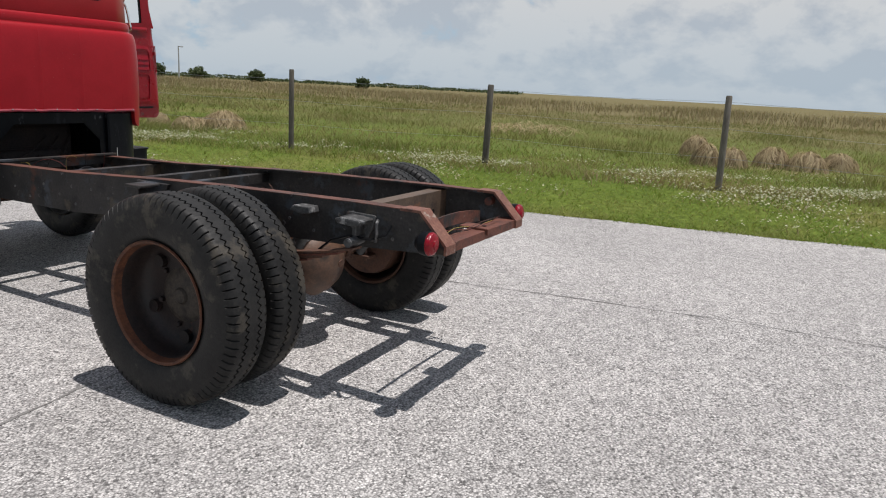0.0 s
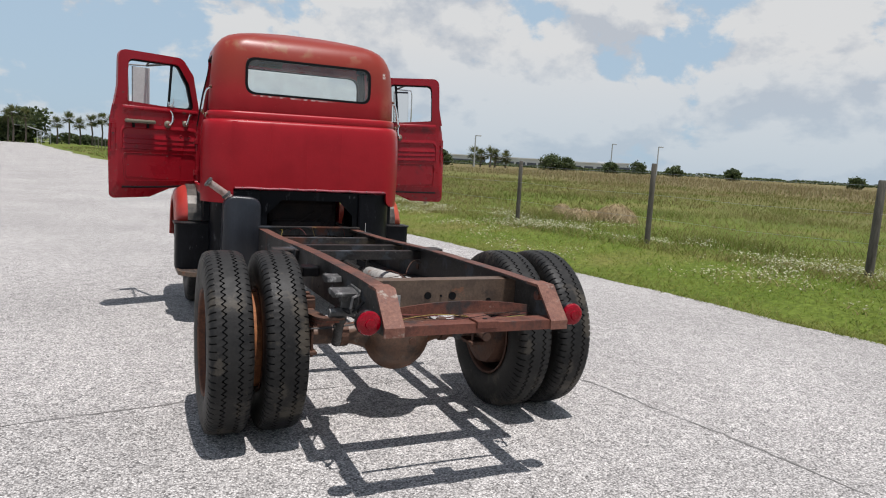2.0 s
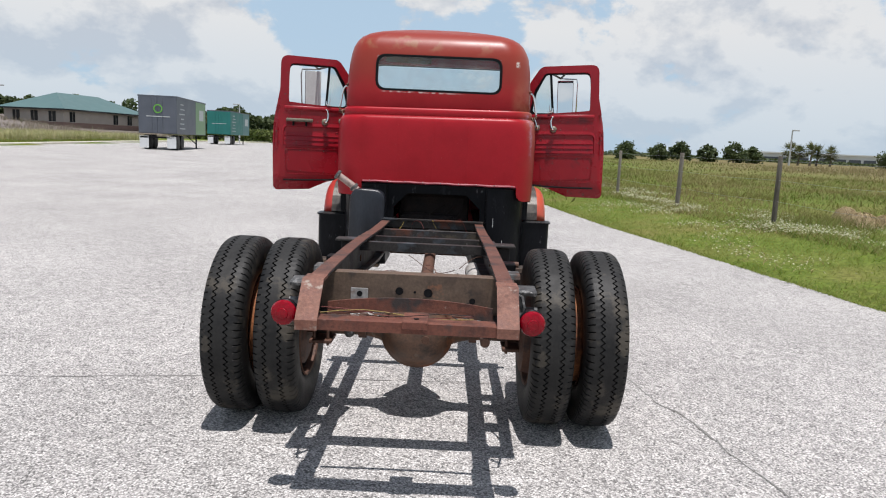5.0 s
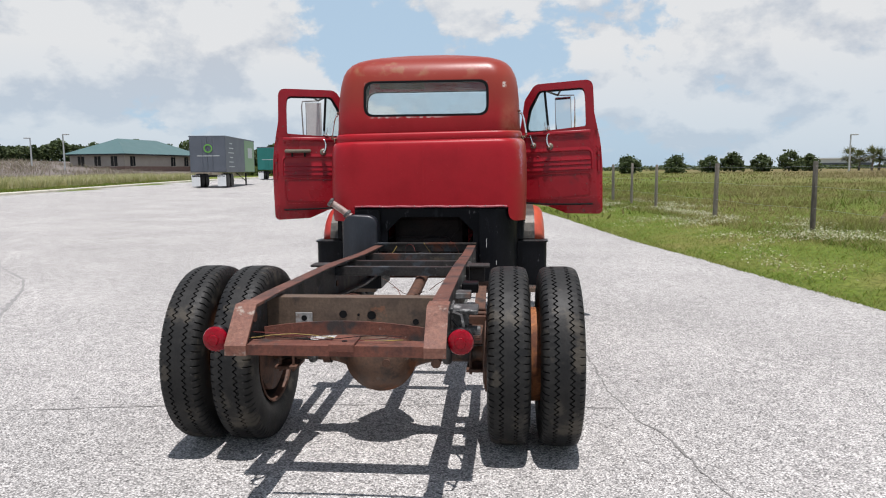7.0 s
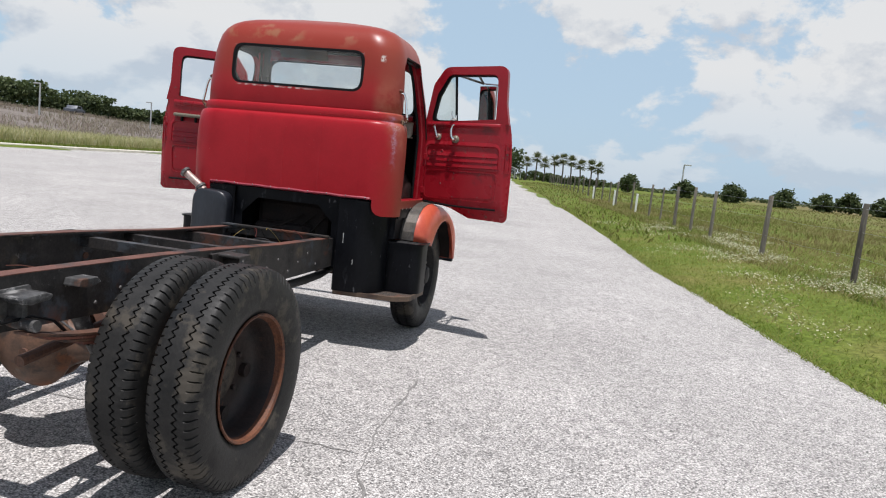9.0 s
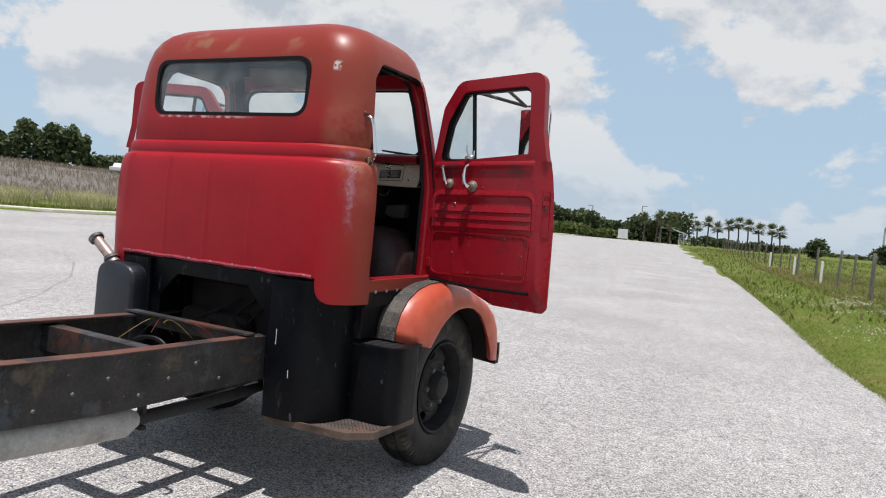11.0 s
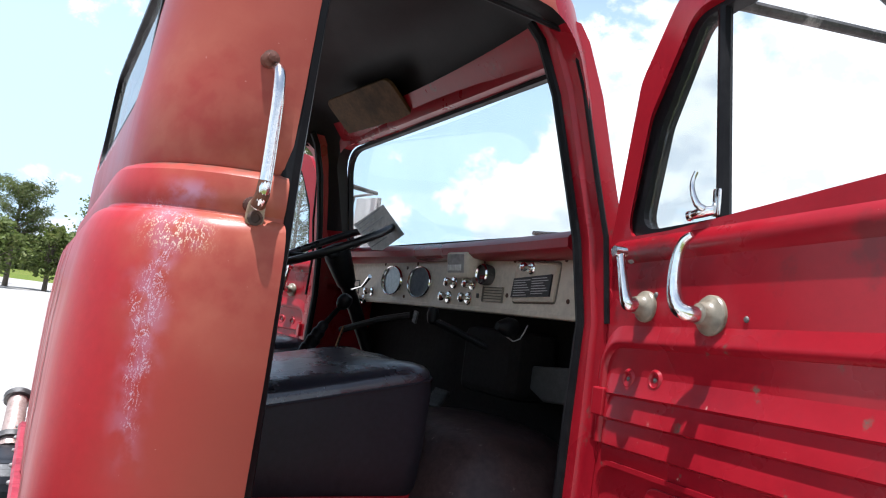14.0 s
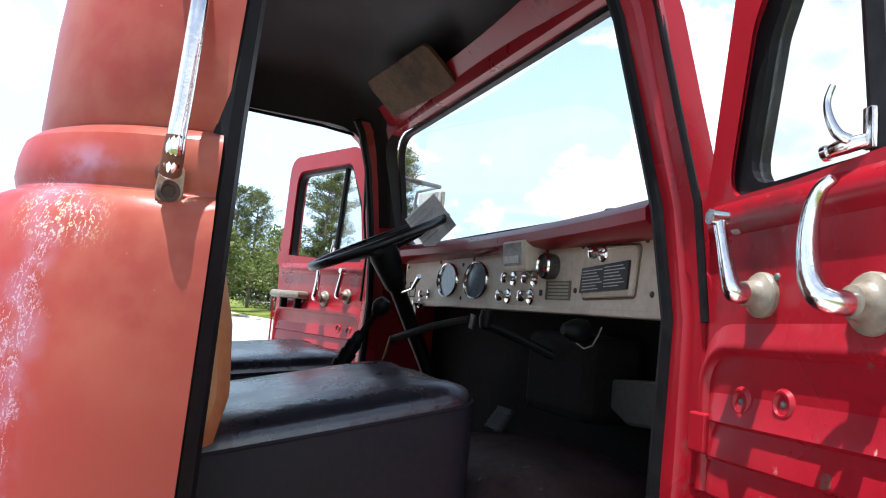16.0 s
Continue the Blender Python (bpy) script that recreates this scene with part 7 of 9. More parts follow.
part("lid_bead", tube(bmesh.new(), bead + bead[:2], 0.0024, 6), dash_grey, gb, smooth=True)
bm = prism(bmesh.new(), [(0.428, 1.669), (0.579, 1.676), (0.583, 1.727), (0.434, 1.716)], "y", 2.759, 2.7645)
dp = part("data_plate", bm, plate_black, gb, "black data plate with worn lettering")
for k in range(7):
    for j, (a, b_) in enumerate(((0.438, 0.506), (0.510, 0.575))):
        w = (b_ - a) * (0.97 - 0.09 * ((k * 3 + j) % 4))
        bm = box(bmesh.new(), (a + w / 2, 2.7585, 1.7115 + 0.006 * j - k * 0.0060), (w, 0.001, 0.0017), (0, -3, 0))
        part("text_line", bm, plate_text, dp)
for x, z in ((-0.66, 1.750), (-0.363, 1.757), (-0.19, 1.744), (-0.12, 1.757), (0.27, 1.758), (0.412, 1.762), (0.535, 1.764), (0.615, 1.762), (0.636, 1.668), (0.394, 1.674), (-0.19, 1.652)):
    bm = bmesh.new()
    lathe(bm, [(0.0, 0.003), (0.005, 0.002), (0.006, 0.0), (0.0, 0.0)], Matrix.Translation((x, 2.772, z)) @ FACE, 8)
    part("dash_screw", bm, dark_rust, dash)
bm = frame_loop(bmesh.new(), [(-0.63, 1.65), (-0.57, 1.65), (-0.57, 1.70), (-0.63, 1.70)], [(-0.625, 1.654), (-0.575, 1.654), (-0.575, 1.696), (-0.625, 1.696)], "y", 2.7705, 2.773)
part("decal", bm, plate_black, dash, "thin dark decal outline")
dash.matrix_local = Matrix.Translation((-0.005, 0.028, 0.016)) @ Matrix.Diagonal((0.963, 1, 1, 1))
# steering wheel and column
WC = Vector((-0.36, 2.605, 1.812))
tilt = Matrix.Translation(WC) @ Matrix.Rotation(radians(27.5), 4, "X")
bm = bmesh.new()
ring = [tilt @ Vector((0.205 * math.cos(a), 0.205 * math.sin(a), 0)) for a in np.linspace(0, 2 * math.pi, 49)]
tube(bm, ring, 0.0125, 12, caps=False)
sw = part("steering_wheel", bm, surface("black_bakelite", [(0.008, 0.008, 0.009), (0.014, 0.014, 0.015)], 10.0, (0.25, 0.4), bump=0.03, grain=0.1), truck, "large black bakelite steering wheel", smooth=True)
for a in (90, 210, 330):
    d = Vector((math.cos(radians(a)), math.sin(radians(a)), 0))
    part("spoke", tube(bmesh.new(), [tilt @ (d * 0.03 + Vector((0, 0, -0.03))), tilt @ (d * 0.12 + Vector((0, 0, -0.022))), tilt @ (d * 0.20)], [0.012, 0.010, 0.009], 8), seal_rubber, sw, smooth=True)
bm = bmesh.new()
lathe(bm, [(0.0, 0.0), (0.03, -0.004), (0.042, -0.02), (0.045, -0.045), (0.036, -0.11), (0.032, -0.14), (0.024, -0.15), (0.022, -0.36), (0.022, -0.75)], tilt, 18)
col = part("steering_column", bm, seal_rubber, truck, "black steering column", smooth=40)
bm = tube(bmesh.new(), [tilt @ Vector((0.02, 0.0, -0.16)), tilt @ Vector((0.10, 0.01, -0.15)), tilt @ Vector((0.16, 0.02, -0.12))], [0.006, 0.005, 0.007], 8)
part("signal_stalk", bm, chrome, col)
bm = tube(bmesh.new(), [(0.20, 2.70, 1.605), (0.24, 2.75, 1.585), (0.31, 2.83, 1.545)], [0.010, 0.009, 0.009], 8)
lathe(bm, [(0.0, 0.022), (0.012, 0.018), (0.016, 0.002), (0.013, -0.018), (0.006, -0.024)], Matrix.Translation((0.20, 2.695, 1.618)), 12)
part("hand_lever", bm, seal_rubber, truck, "black under-dash hand lever", smooth=True)
# ignition switch with its keys
bm = bmesh.new()
lathe(bm, [(0.016, 0.0), (0.016, 0.010), (0.010, 0.014), (0.009, 0.030), (0.0, 0.030)], Matrix.Translation((-0.491, 2.800, 1.648)) @ Matrix.Rotation(radians(90), 4, "X"), 16)
ign = part("ignition_switch", bm, chrome, truck, "chrome ignition switch with hanging keys", smooth=35)
for dx, r in ((0.0, 8), (0.012, -14)):
    kb = prism(bmesh.new(), rounded([(-0.012, -0.055), (0.012, -0.055), (0.014, -0.02), (0.004, 0.0), (-0.004, 0.0), (-0.014, -0.02)], 0.004, 2), "y", -0.001, 0.001)
    ky = part("key", kb, grey_steel, ign)
    ky.matrix_local = pose(-0.491 + dx, 2.770 + 0.2 * dx, 1.643, 0, r, 0)
# gear lever with its boot, hand brake rod
bm = tube(bmesh.new(), [(-0.01, 2.40, 1.28), (0.0, 2.425, 1.46), (0.005, 2.475, 1.556), (0.045, 2.494, 1.605)], [0.009, 0.009, 0.008, 0.007], 8)
lever = part("gear_lever", bm, seal_rubber, truck, "black gear lever with round knob and rubber boot", smooth=True)
bm = bmesh.new()
lathe(bm, [(0.0, 0.024), (0.012, 0.021), (0.019, 0.010), (0.020, -0.002), (0.014, -0.016), (0.007, -0.022)], Matrix.Translation((0.058, 2.50, 1.622)) @ pose(0, 0, 0, -22, 25, 0), 16)
part("knob", bm, seal_rubber, lever, smooth=True)
boot = [(0.0, 0.018), (0.02, 0.021), (0.026, 0.017), (0.046, 0.020), (0.052, 0.016), (0.070, 0.018), (0.076, 0.014), (0.092, 0.014), (0.10, 0.009)]
b0, b1 = Vector((0.001, 2.430, 1.472)), Vector((0.008, 2.476, 1.562))
bm = tube(bmesh.new(), [b0 + (b1 - b0) * (a / 0.10) for a, r in boot], [r for a, r in boot], 14)
part("boot", bm, seal_rubber, lever, "black rubber bellows boot", smooth=30)
bm = tube(bmesh.new(), [(-0.24, 2.55, 1.12), (-0.22, 2.60, 1.45), (-0.21, 2.62, 1.55)], 0.005, 6)
part("hand_brake_rod", bm, chrome, truck)
# under-dash clutter: horn button, switch with wire loop, heater box, pale bottle, pedal
bm = bmesh.new()
lathe(bm, [(0.022, 0.0), (0.024, 0.02), (0.018, 0.035), (0.010, 0.05), (0.0, 0.05)], Matrix.Translation((0.420, 2.80, 1.612)) @ FACE, 16)
part("under_dash_switch", bm, seal_rubber, truck, smooth=40)
part("wire_loop", tube(bmesh.new(), [(0.412, 2.78, 1.603), (0.424, 2.78, 1.588), (0.450, 2.78, 1.580), (0.476, 2.78, 1.588), (0.490, 2.78, 1.606), (0.486, 2.79, 1.622)], 0.0016, 6), grey_steel, truck, smooth=True)
bm = box(bmesh.new(), (-0.045, 2.775, 1.608), (0.022, 0.006, 0.036), (0, 12, 0), bevel=0.001)
part("under_dash_bracket", bm, worn_cast, truck)
bm = tube(bmesh.new(), [(-0.33, 2.66, 1.535), (-0.20, 2.73, 1.585), (-0.10, 2.79, 1.612)], 0.011, 8)
part("column_brace", bm, dusty_black, truck, smooth=True)
bm = prism(bmesh.new(), rounded([(0.375, 1.522), (0.560, 1.538), (0.560, 1.452), (0.470, 1.446), (0.405, 1.474)], [0.008, 0.012, 0.012, 0.03, 0.03], 4), "y", 2.87, 2.93, bevel=0.006)
part("washer_bottle", bm, surface("dull_grey_plastic", [(0.040, 0.040, 0.040), (0.058, 0.057, 0.056)], 10.0, (0.5, 0.6), bump=0.03), truck, "dull grey plastic box under the dash")
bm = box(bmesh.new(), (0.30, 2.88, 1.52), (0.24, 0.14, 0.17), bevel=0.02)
part("heater", bm, near_black, truck)
bm = box(bmesh.new(), (0.10, 2.80, 1.390), (0.075, 0.012, 0.060), (-35, 0, 0), bevel=0.004)
for k in range(5):
    box(bm, (0.10, 2.782 + 0.0075 * k, 1.371 + k * 0.0108), (0.068, 0.008, 0.0045), (-35, 0, 0))
part("pedal", bm, dusty_black, truck, "ribbed metal pedal")
# sun visor and windscreen paper
bm = prism(bmesh.new(), rounded([(-0.215, -0.07), (0.215, -0.07), (0.215, 0.07), (-0.215, 0.07)], [0.035, 0.035, 0.012, 0.012], 5), "z", -0.006, 0.006, bevel=0.003)
bm.transform(pose(-0.305, 2.628, 2.272, -39, 1, 5))
part("sun_visor", bm, visor_card, truck, "worn tan fibreboard sun visor")
pa, pb, pc = Vector((0.097, 0.004, 0.031)), Vector((-0.097, -0.004, 0.056)), Vector((-0.33, 2.742, 1.883))
bm = bmesh.new()
grid_faces(bm, [[pc + pa * i + pb * j + Vector((0, 0.004 * i * j, 0)) for i in (-1, -0.33, 0.33, 1)] for j in (-1, 0, 1)])
pp = part("windscreen_paper", bm, paper, truck, "grey printed paper on the windscreen", smooth=True)
faint = surface("faint_print", [(0.22, 0.22, 0.22), (0.27, 0.27, 0.26)], 20.0, bump=0.0)
for k in range(7):
    o, j, c1 = bmesh.new(), 0.78 - 0.24 * k, (0.8, 0.3, 0.7, -0.1, 0.6, 0.75, 0.2)[k]
    o.faces.new([o.verts.new(pc + pa * i + pb * jj + Vector((0.001, -0.006, 0))) for i, jj in ((-0.85, j), (c1, j), (c1, j + 0.07), (-0.85, j + 0.07))])
    part("text_line", o, faint, pp)
# wiper resting on the outside of the glass
bm = tube(bmesh.new(), [(0.60, 2.90, 1.80), (0.50, 2.885, 1.845), (0.36, 2.88, 1.862)], 0.005, 6)
tube(bm, [(0.62, 2.865, 1.84), (0.36, 2.87, 1.862)], 0.006, 6)
part("wiper", bm, seal_rubber, truck)

# ---- surroundings ----
def leafy(name, tones, rough=0.7, thin=0.35, drift=None):
    """Foliage whose single leaves differ in tone; light passes through a little."""
    m = bpy.data.materials.new(name)
    m.use_nodes = True
    nodes, links = m.node_tree.nodes, m.node_tree.links
    b = nodes["Principled BSDF"]
    ge = nodes.new("ShaderNodeNewGeometry")
    r = nodes.new("ShaderNodeValToRGB")
    el = r.color_ramp.elements
    while len(el) < len(tones):
        el.new(0.5)
    for i, c in enumerate(tones):
        el[i].position, el[i].color = i / (len(tones) - 1), (*c, 1)
    links.new(ge.outputs["Random Per Island"], r.inputs[0])
    tone = r.outputs[0]
    if drift:
        tc, nz, mr, mz = nodes.new("ShaderNodeTexCoord"), nodes.new("ShaderNodeTexNoise"), nodes.new("ShaderNodeMapRange"), nodes.new("ShaderNodeMix")
        nz.inputs["Scale"].default_value, nz.inputs["Detail"].default_value = drift[1], 5.0
        links.new(tc.outputs["Object"], nz.inputs["Vector"])
        mr.inputs["From Min"].default_value, mr.inputs["From Max"].default_value, mr.inputs["To Max"].default_value = 0.42, 0.66, drift[2]
        links.new(nz.outputs["Fac"], mr.inputs["Value"])
        mz.data_type = "RGBA"
        links.new(mr.outputs[0], mz.inputs["Factor"])
        links.new(tone, mz.inputs["A"])
        mz.inputs["B"].default_value = (*drift[0], 1)
        tone = mz.outputs["Result"]
    links.new(tone, b.inputs["Base Color"])
    b.inputs["Roughness"].default_value = rough
    tr = nodes.new("ShaderNodeBsdfTranslucent")
    links.new(tone, tr.inputs["Color"])
    mx = nodes.new("ShaderNodeMixShader")
    mx.inputs[0].default_value = thin
    links.new(b.outputs[0], mx.inputs[1])
    links.new(tr.outputs[0], mx.inputs[2])
    links.new(mx.outputs[0], nodes["Material Output"].inputs["Surface"])
    return m


def soup(name, verts, faces, material, parent=None):
    me = bpy.data.meshes.new(name)
    me.from_pydata(verts, [], faces)
    me.materials.append(material)
    ob = new(name, me)
    if parent:
        ob.parent = parent
    return ob


green_grass = leafy("verge_grass", [(0.110, 0.185, 0.016), (0.150, 0.225, 0.024), (0.185, 0.245, 0.032), (0.26, 0.25, 0.070), (0.130, 0.205, 0.020)], 0.7, 0.45, ((0.24, 0.215, 0.07), 0.7, 0.55))
field_grass = leafy("field_grass", [(0.100, 0.150, 0.018), (0.140, 0.180, 0.028), (0.22, 0.19, 0.070), (0.175, 0.18, 0.045), (0.115, 0.165, 0.022)], 0.7, 0.45, ((0.27, 0.20, 0.095), 0.20, 0.8))
straw = leafy("dead_straw", [(0.36, 0.27, 0.14), (0.50, 0.40, 0.23), (0.20, 0.135, 0.065), (0.43, 0.34, 0.19)])
white_bloom = leafy("pale_seed_heads", [(0.42, 0.42, 0.27), (0.56, 0.55, 0.42), (0.30, 0.31, 0.15), (0.50, 0.49, 0.36)])
brown_weed = leafy("dead_weeds", [(0.27, 0.20, 0.10), (0.34, 0.27, 0.15), (0.21, 0.17, 0.07), (0.37, 0.31, 0.18), (0.18, 0.185, 0.045)])
reed = leafy("tall_pale_grass", [(0.40, 0.36, 0.16), (0.54, 0.48, 0.27), (0.22, 0.25, 0.06), (0.62, 0.56, 0.37), (0.26, 0.28, 0.08)])
oak_leaf = leafy("oak_leaves", [(0.045, 0.068, 0.024), (0.065, 0.092, 0.032), (0.095, 0.12, 0.042), (0.055, 0.078, 0.028)])
light_leaf = leafy("light_leaves", [(0.10, 0.14, 0.03), (0.14, 0.18, 0.045), (0.08, 0.11, 0.028), (0.18, 0.20, 0.06)])
needle = leafy("pine_needles", [(0.05, 0.075, 0.020), (0.085, 0.115, 0.030), (0.13, 0.15, 0.045), (0.06, 0.085, 0.024)])
frond = leafy("palm_fronds", [(0.075, 0.095, 0.034), (0.11, 0.13, 0.046), (0.19, 0.175, 0.08)])
bark = surface("rough_bark", [(0.09, 0.07, 0.055), (0.15, 0.12, 0.095), (0.06, 0.048, 0.04)], 6.0, (0.85, 0.95), bump=0.6, bump_scale=20, grain=0.3, stretch=(1, 1, 0.3))
old_wood = surface("weathered_grey_post", [(0.11, 0.095, 0.08), (0.17, 0.15, 0.125), (0.08, 0.066, 0.055)], 9.0, (0.8, 0.95), bump=0.5, bump_scale=30, grain=0.35, stretch=(1, 1, 0.12), per_object=0.3)
concrete = surface("pale_kerb_concrete", [(0.50, 0.47, 0.38), (0.60, 0.57, 0.47), (0.42, 0.39, 0.31)], 2.0, (0.8, 0.9), bump=0.3, grain=0.15)
galv = surface("galvanised_pole", [(0.40, 0.41, 0.41), (0.50, 0.51, 0.51)], 4.0, (0.5, 0.65), metal=0.2, bump=0.05, grain=0.1)


def blades(name, spots, material, height, width, lean, rng, per=1, heads=False, floor=ground_h):
    """Grass: one bent, tapering blade or more at each spot (x, y)."""
    V, F = [], []
    for x, y in spots:
        z0 = floor(x, y) - 0.01
        for _ in range(per):
            a, h, w = rng.uniform(0, 6.283), height * rng.uniform(0.5, 1.25), width * rng.uniform(0.6, 1.3)
            dx, dy = math.cos(a), math.sin(a)
            ln = lean * h * rng.uniform(0.3, 1.3)
            b = rng.uniform(0, 6.283)
            lx, ly = math.cos(b) * ln, math.sin(b) * ln
            ox, oy = (rng.gauss(0, 0.03), rng.gauss(0, 0.03)) if per > 1 else (0, 0)
            X, Y, k = x + ox, y + oy, len(V)
            V += [(X - dx * w, Y - dy * w, z0), (X + dx * w, Y + dy * w, z0), (X + lx * 0.35 + dx * w * 0.7, Y + ly * 0.35 + dy * w * 0.7, z0 + h * 0.6),
                  (X + lx * 0.35 - dx * w * 0.7, Y + ly * 0.35 - dy * w * 0.7, z0 + h * 0.6), (X + lx, Y + ly, z0 + h)]
            F += [(k, k + 1, k + 2, k + 3), (k + 3, k + 2, k + 4)]
            if heads:
                k = len(V)
                V += [(X + lx - dx * w * 2.2, Y + ly - dy * w * 2.2, z0 + h * 0.85), (X + lx + dx * w * 2.2, Y + ly + dy * w * 2.2, z0 + h * 0.85), (X + lx * 1.2, Y + ly * 1.2, z0 + h * 1.18)]
                F += [(k, k + 1, k + 2)]
    return soup(name, V, F, material)


rng = random.Random(11)
# short verge next to the lot, then rougher field grass, thinner with distance
spots = []
while len(spots) < 95000:
    y = -7 + 42 * rng.random() ** 1.5
    e = rng.random() ** 1.4 * 6.0 - 0.05
    if noise.noise((e * 0.8, y * 0.8, 4.0)) > 0.42 and rng.random() < 0.6:
        continue
    spots.append((edge_x(y) + e, y))
tagged(blades("verge_grass", spots, green_grass, 0.060, 0.0050, 2.0, rng), "short bright green verge grass beside the lot", "grass", kind="stuff")
spots, tall = [], []
while len(spots) < 105000:
    y = rng.uniform(-18, 42)
    e = 2.0 + rng.random() ** 1.6 * 34
    spots.append((edge_x(y) + e, y))
    f = noise.noise((e * 0.35, y * 0.30, 13.0)) + 0.5 * noise.noise((e * 1.6, y * 1.4, 2.0))
    if e > 3.2 and f > 0.12 + 0.25 * rng.random():
        tall.append((edge_x(y) + e, y))
tagged(blades("field_grass", spots, field_grass, 0.13, 0.007, 1.7, rng), "knee-high green and straw field grass", "grass", kind="stuff")
tagged(blades("grass_tufts", tall, field_grass, 0.24, 0.0045, 0.9, rng, per=2), "taller tufts of green field grass", "grass", kind="stuff")
spots = []
while len(spots) < 16000:
    y = rng.uniform(15, 95)
    e = rng.random() ** 1.3 * 45
    spots.append((edge_x(y) + e, y))
tagged(blades("far_grass", spots, field_grass, 0.16, 0.028, 0.7, rng), "distant rough field grass", "grass", kind="stuff")
def flower_heads(spots):
    """Small pale heads, each a tilted five-sided rosette near the top of the grass."""
    V, F = [], []
    for x, y in spots:
        for _ in range(1):
            X, Y = x + rng.gauss(0, 0.06), y + rng.gauss(0, 0.05)
            z, r = ground_h(X, Y) + rng.uniform(0.045, 0.095), rng.uniform(0.008, 0.017)
            tx, ty, k = rng.uniform(-0.6, 0.6), rng.uniform(-0.6, 0.6), len(V)
            for i in range(5):
                a = i * 1.2566
                dx, dy = r * math.cos(a), r * math.sin(a)
                V.append((X + dx, Y + dy, z + dx * tx + dy * ty))
            F.append((k, k + 1, k + 2, k + 3, k + 4))
    return soup("pale_flowers", V, F, white_bloom)


# pale flowering weeds and dry thatch in a broken band round the posts
spots, dry = [], []
while len(spots) < 12500:
    y = rng.uniform(-7, 22)
    e = rng.gauss(2.4, 1.2)
    if e < 0.35:
        continue
    f = noise.noise((e * 0.9, y * 0.55, 21.0)) + 0.5 * noise.noise((e * 2.6, y * 2.2, 5.0))
    if f < 0.0 + 0.45 * rng.random():
        continue
    (spots if rng.random() < 0.55 else dry).append((edge_x(y) + e, y))
tagged(flower_heads(spots), "patches of pale flowering weeds in the grass", "weeds", kind="stuff")
tagged(blades("dry_thatch", dry[::2], straw, 0.07, 0.006, 1.5, rng), "flattened dry thatch among the weeds", "dry grass", kind="stuff")
# taller dead weeds, browner towards the horizon
spots, far = [], []
while len(spots) < 17000:
    y = rng.uniform(-26, 70)
    e = 8 + rng.random() ** 0.9 * 42
    if noise.noise((e * 0.16, y * 0.16, 31.0)) + 0.4 * noise.noise((e * 0.7, y * 0.7, 3.0)) < 0.16 - e * 0.006:
        continue
    spots.append((edge_x(y) + e, y))
    if e > 27:
        far.append((edge_x(y) + e + rng.uniform(0, 25), y))
tagged(blades("dead_weeds", spots, brown_weed, 0.22, 0.0035, 1.1, rng, per=2), "tall dead brown weeds across the field", "weeds", kind="stuff")
tagged(blades("tall_weeds", far, brown_weed, 0.50, 0.016, 0.5, rng, per=2), "tall brown weeds on the far rise of the field", "weeds", kind="stuff")


def straw_clump(x, y, r, h, count=900):
    """A rounded mound of drooping dead blades, thatched over a lumpy dome and frayed at its foot."""
    V, F = [], []
    z0 = ground_h(x, y) - 0.03
    for _ in range(count):
        a = rng.uniform(0, 6.283)
        rr = r * (1.0 + 0.22 * noise.noise((math.cos(a) * 1.5 + x, math.sin(a) * 1.5 + y, 7.0)))
        q0 = rng.random() ** 0.7 * 0.85
        q1 = q0 + rng.uniform(0.25, 0.6)
        b, lift, w = a + rng.uniform(-0.6, 0.6), rng.uniform(0.66, 0.88), rng.uniform(0.005, 0.010)
        k = len(V)
        for t in (0, 0.33, 0.66, 1.0):
            q = q0 + (q1 - q0) * t
            c = a + (b - a) * t
            X, Y = x + rr * q * math.cos(c), y + rr * q * math.sin(c)
            Z = z0 + h * lift * math.sqrt(max(0.0, 1 - min(1.0, q * 0.92) ** 2)) * (1 + 0.10 * math.sin(9 * a + 5 * q))
            V += [(X - math.sin(b) * w, Y + math.cos(b) * w, Z), (X + math.sin(b) * w, Y - math.cos(b) * w, Z)]
        for i in range(3):
            F.append((k + 2 * i, k + 2 * i + 1, k + 2 * i + 3, k + 2 * i + 2))
    ob = soup("straw_clump", V, F, straw)
    tagged(ob, "collapsed clump of dead straw-coloured grass", "dry grass", "dead grass clumps")


for x, y, r, h in ((9.15, 9.6, 0.48, 0.50), (8.1, 9.65, 0.34, 0.36), (8.75, 9.9, 0.26, 0.30), (8.7, 11.3, 0.26, 0.34), (11.4, -0.9, 0.28, 0.52), (11.5, -1.35, 0.30, 0.46), (13.4, -0.4, 0.34, 0.60), (12.6, -2.0, 0.36, 0.50), (12.4, -2.65, 0.36, 0.46), (13.2, -3.2, 0.34, 0.44)):
    straw_clump(x, y, r, h)
for x, y, r, h in ((16.6, 5.6, 0.9, 0.36), (18.1, 5.4, 0.9, 0.36), (17.6, 4.4, 0.9, 0.34)):
    straw_clump(x, y, r, h, 170)

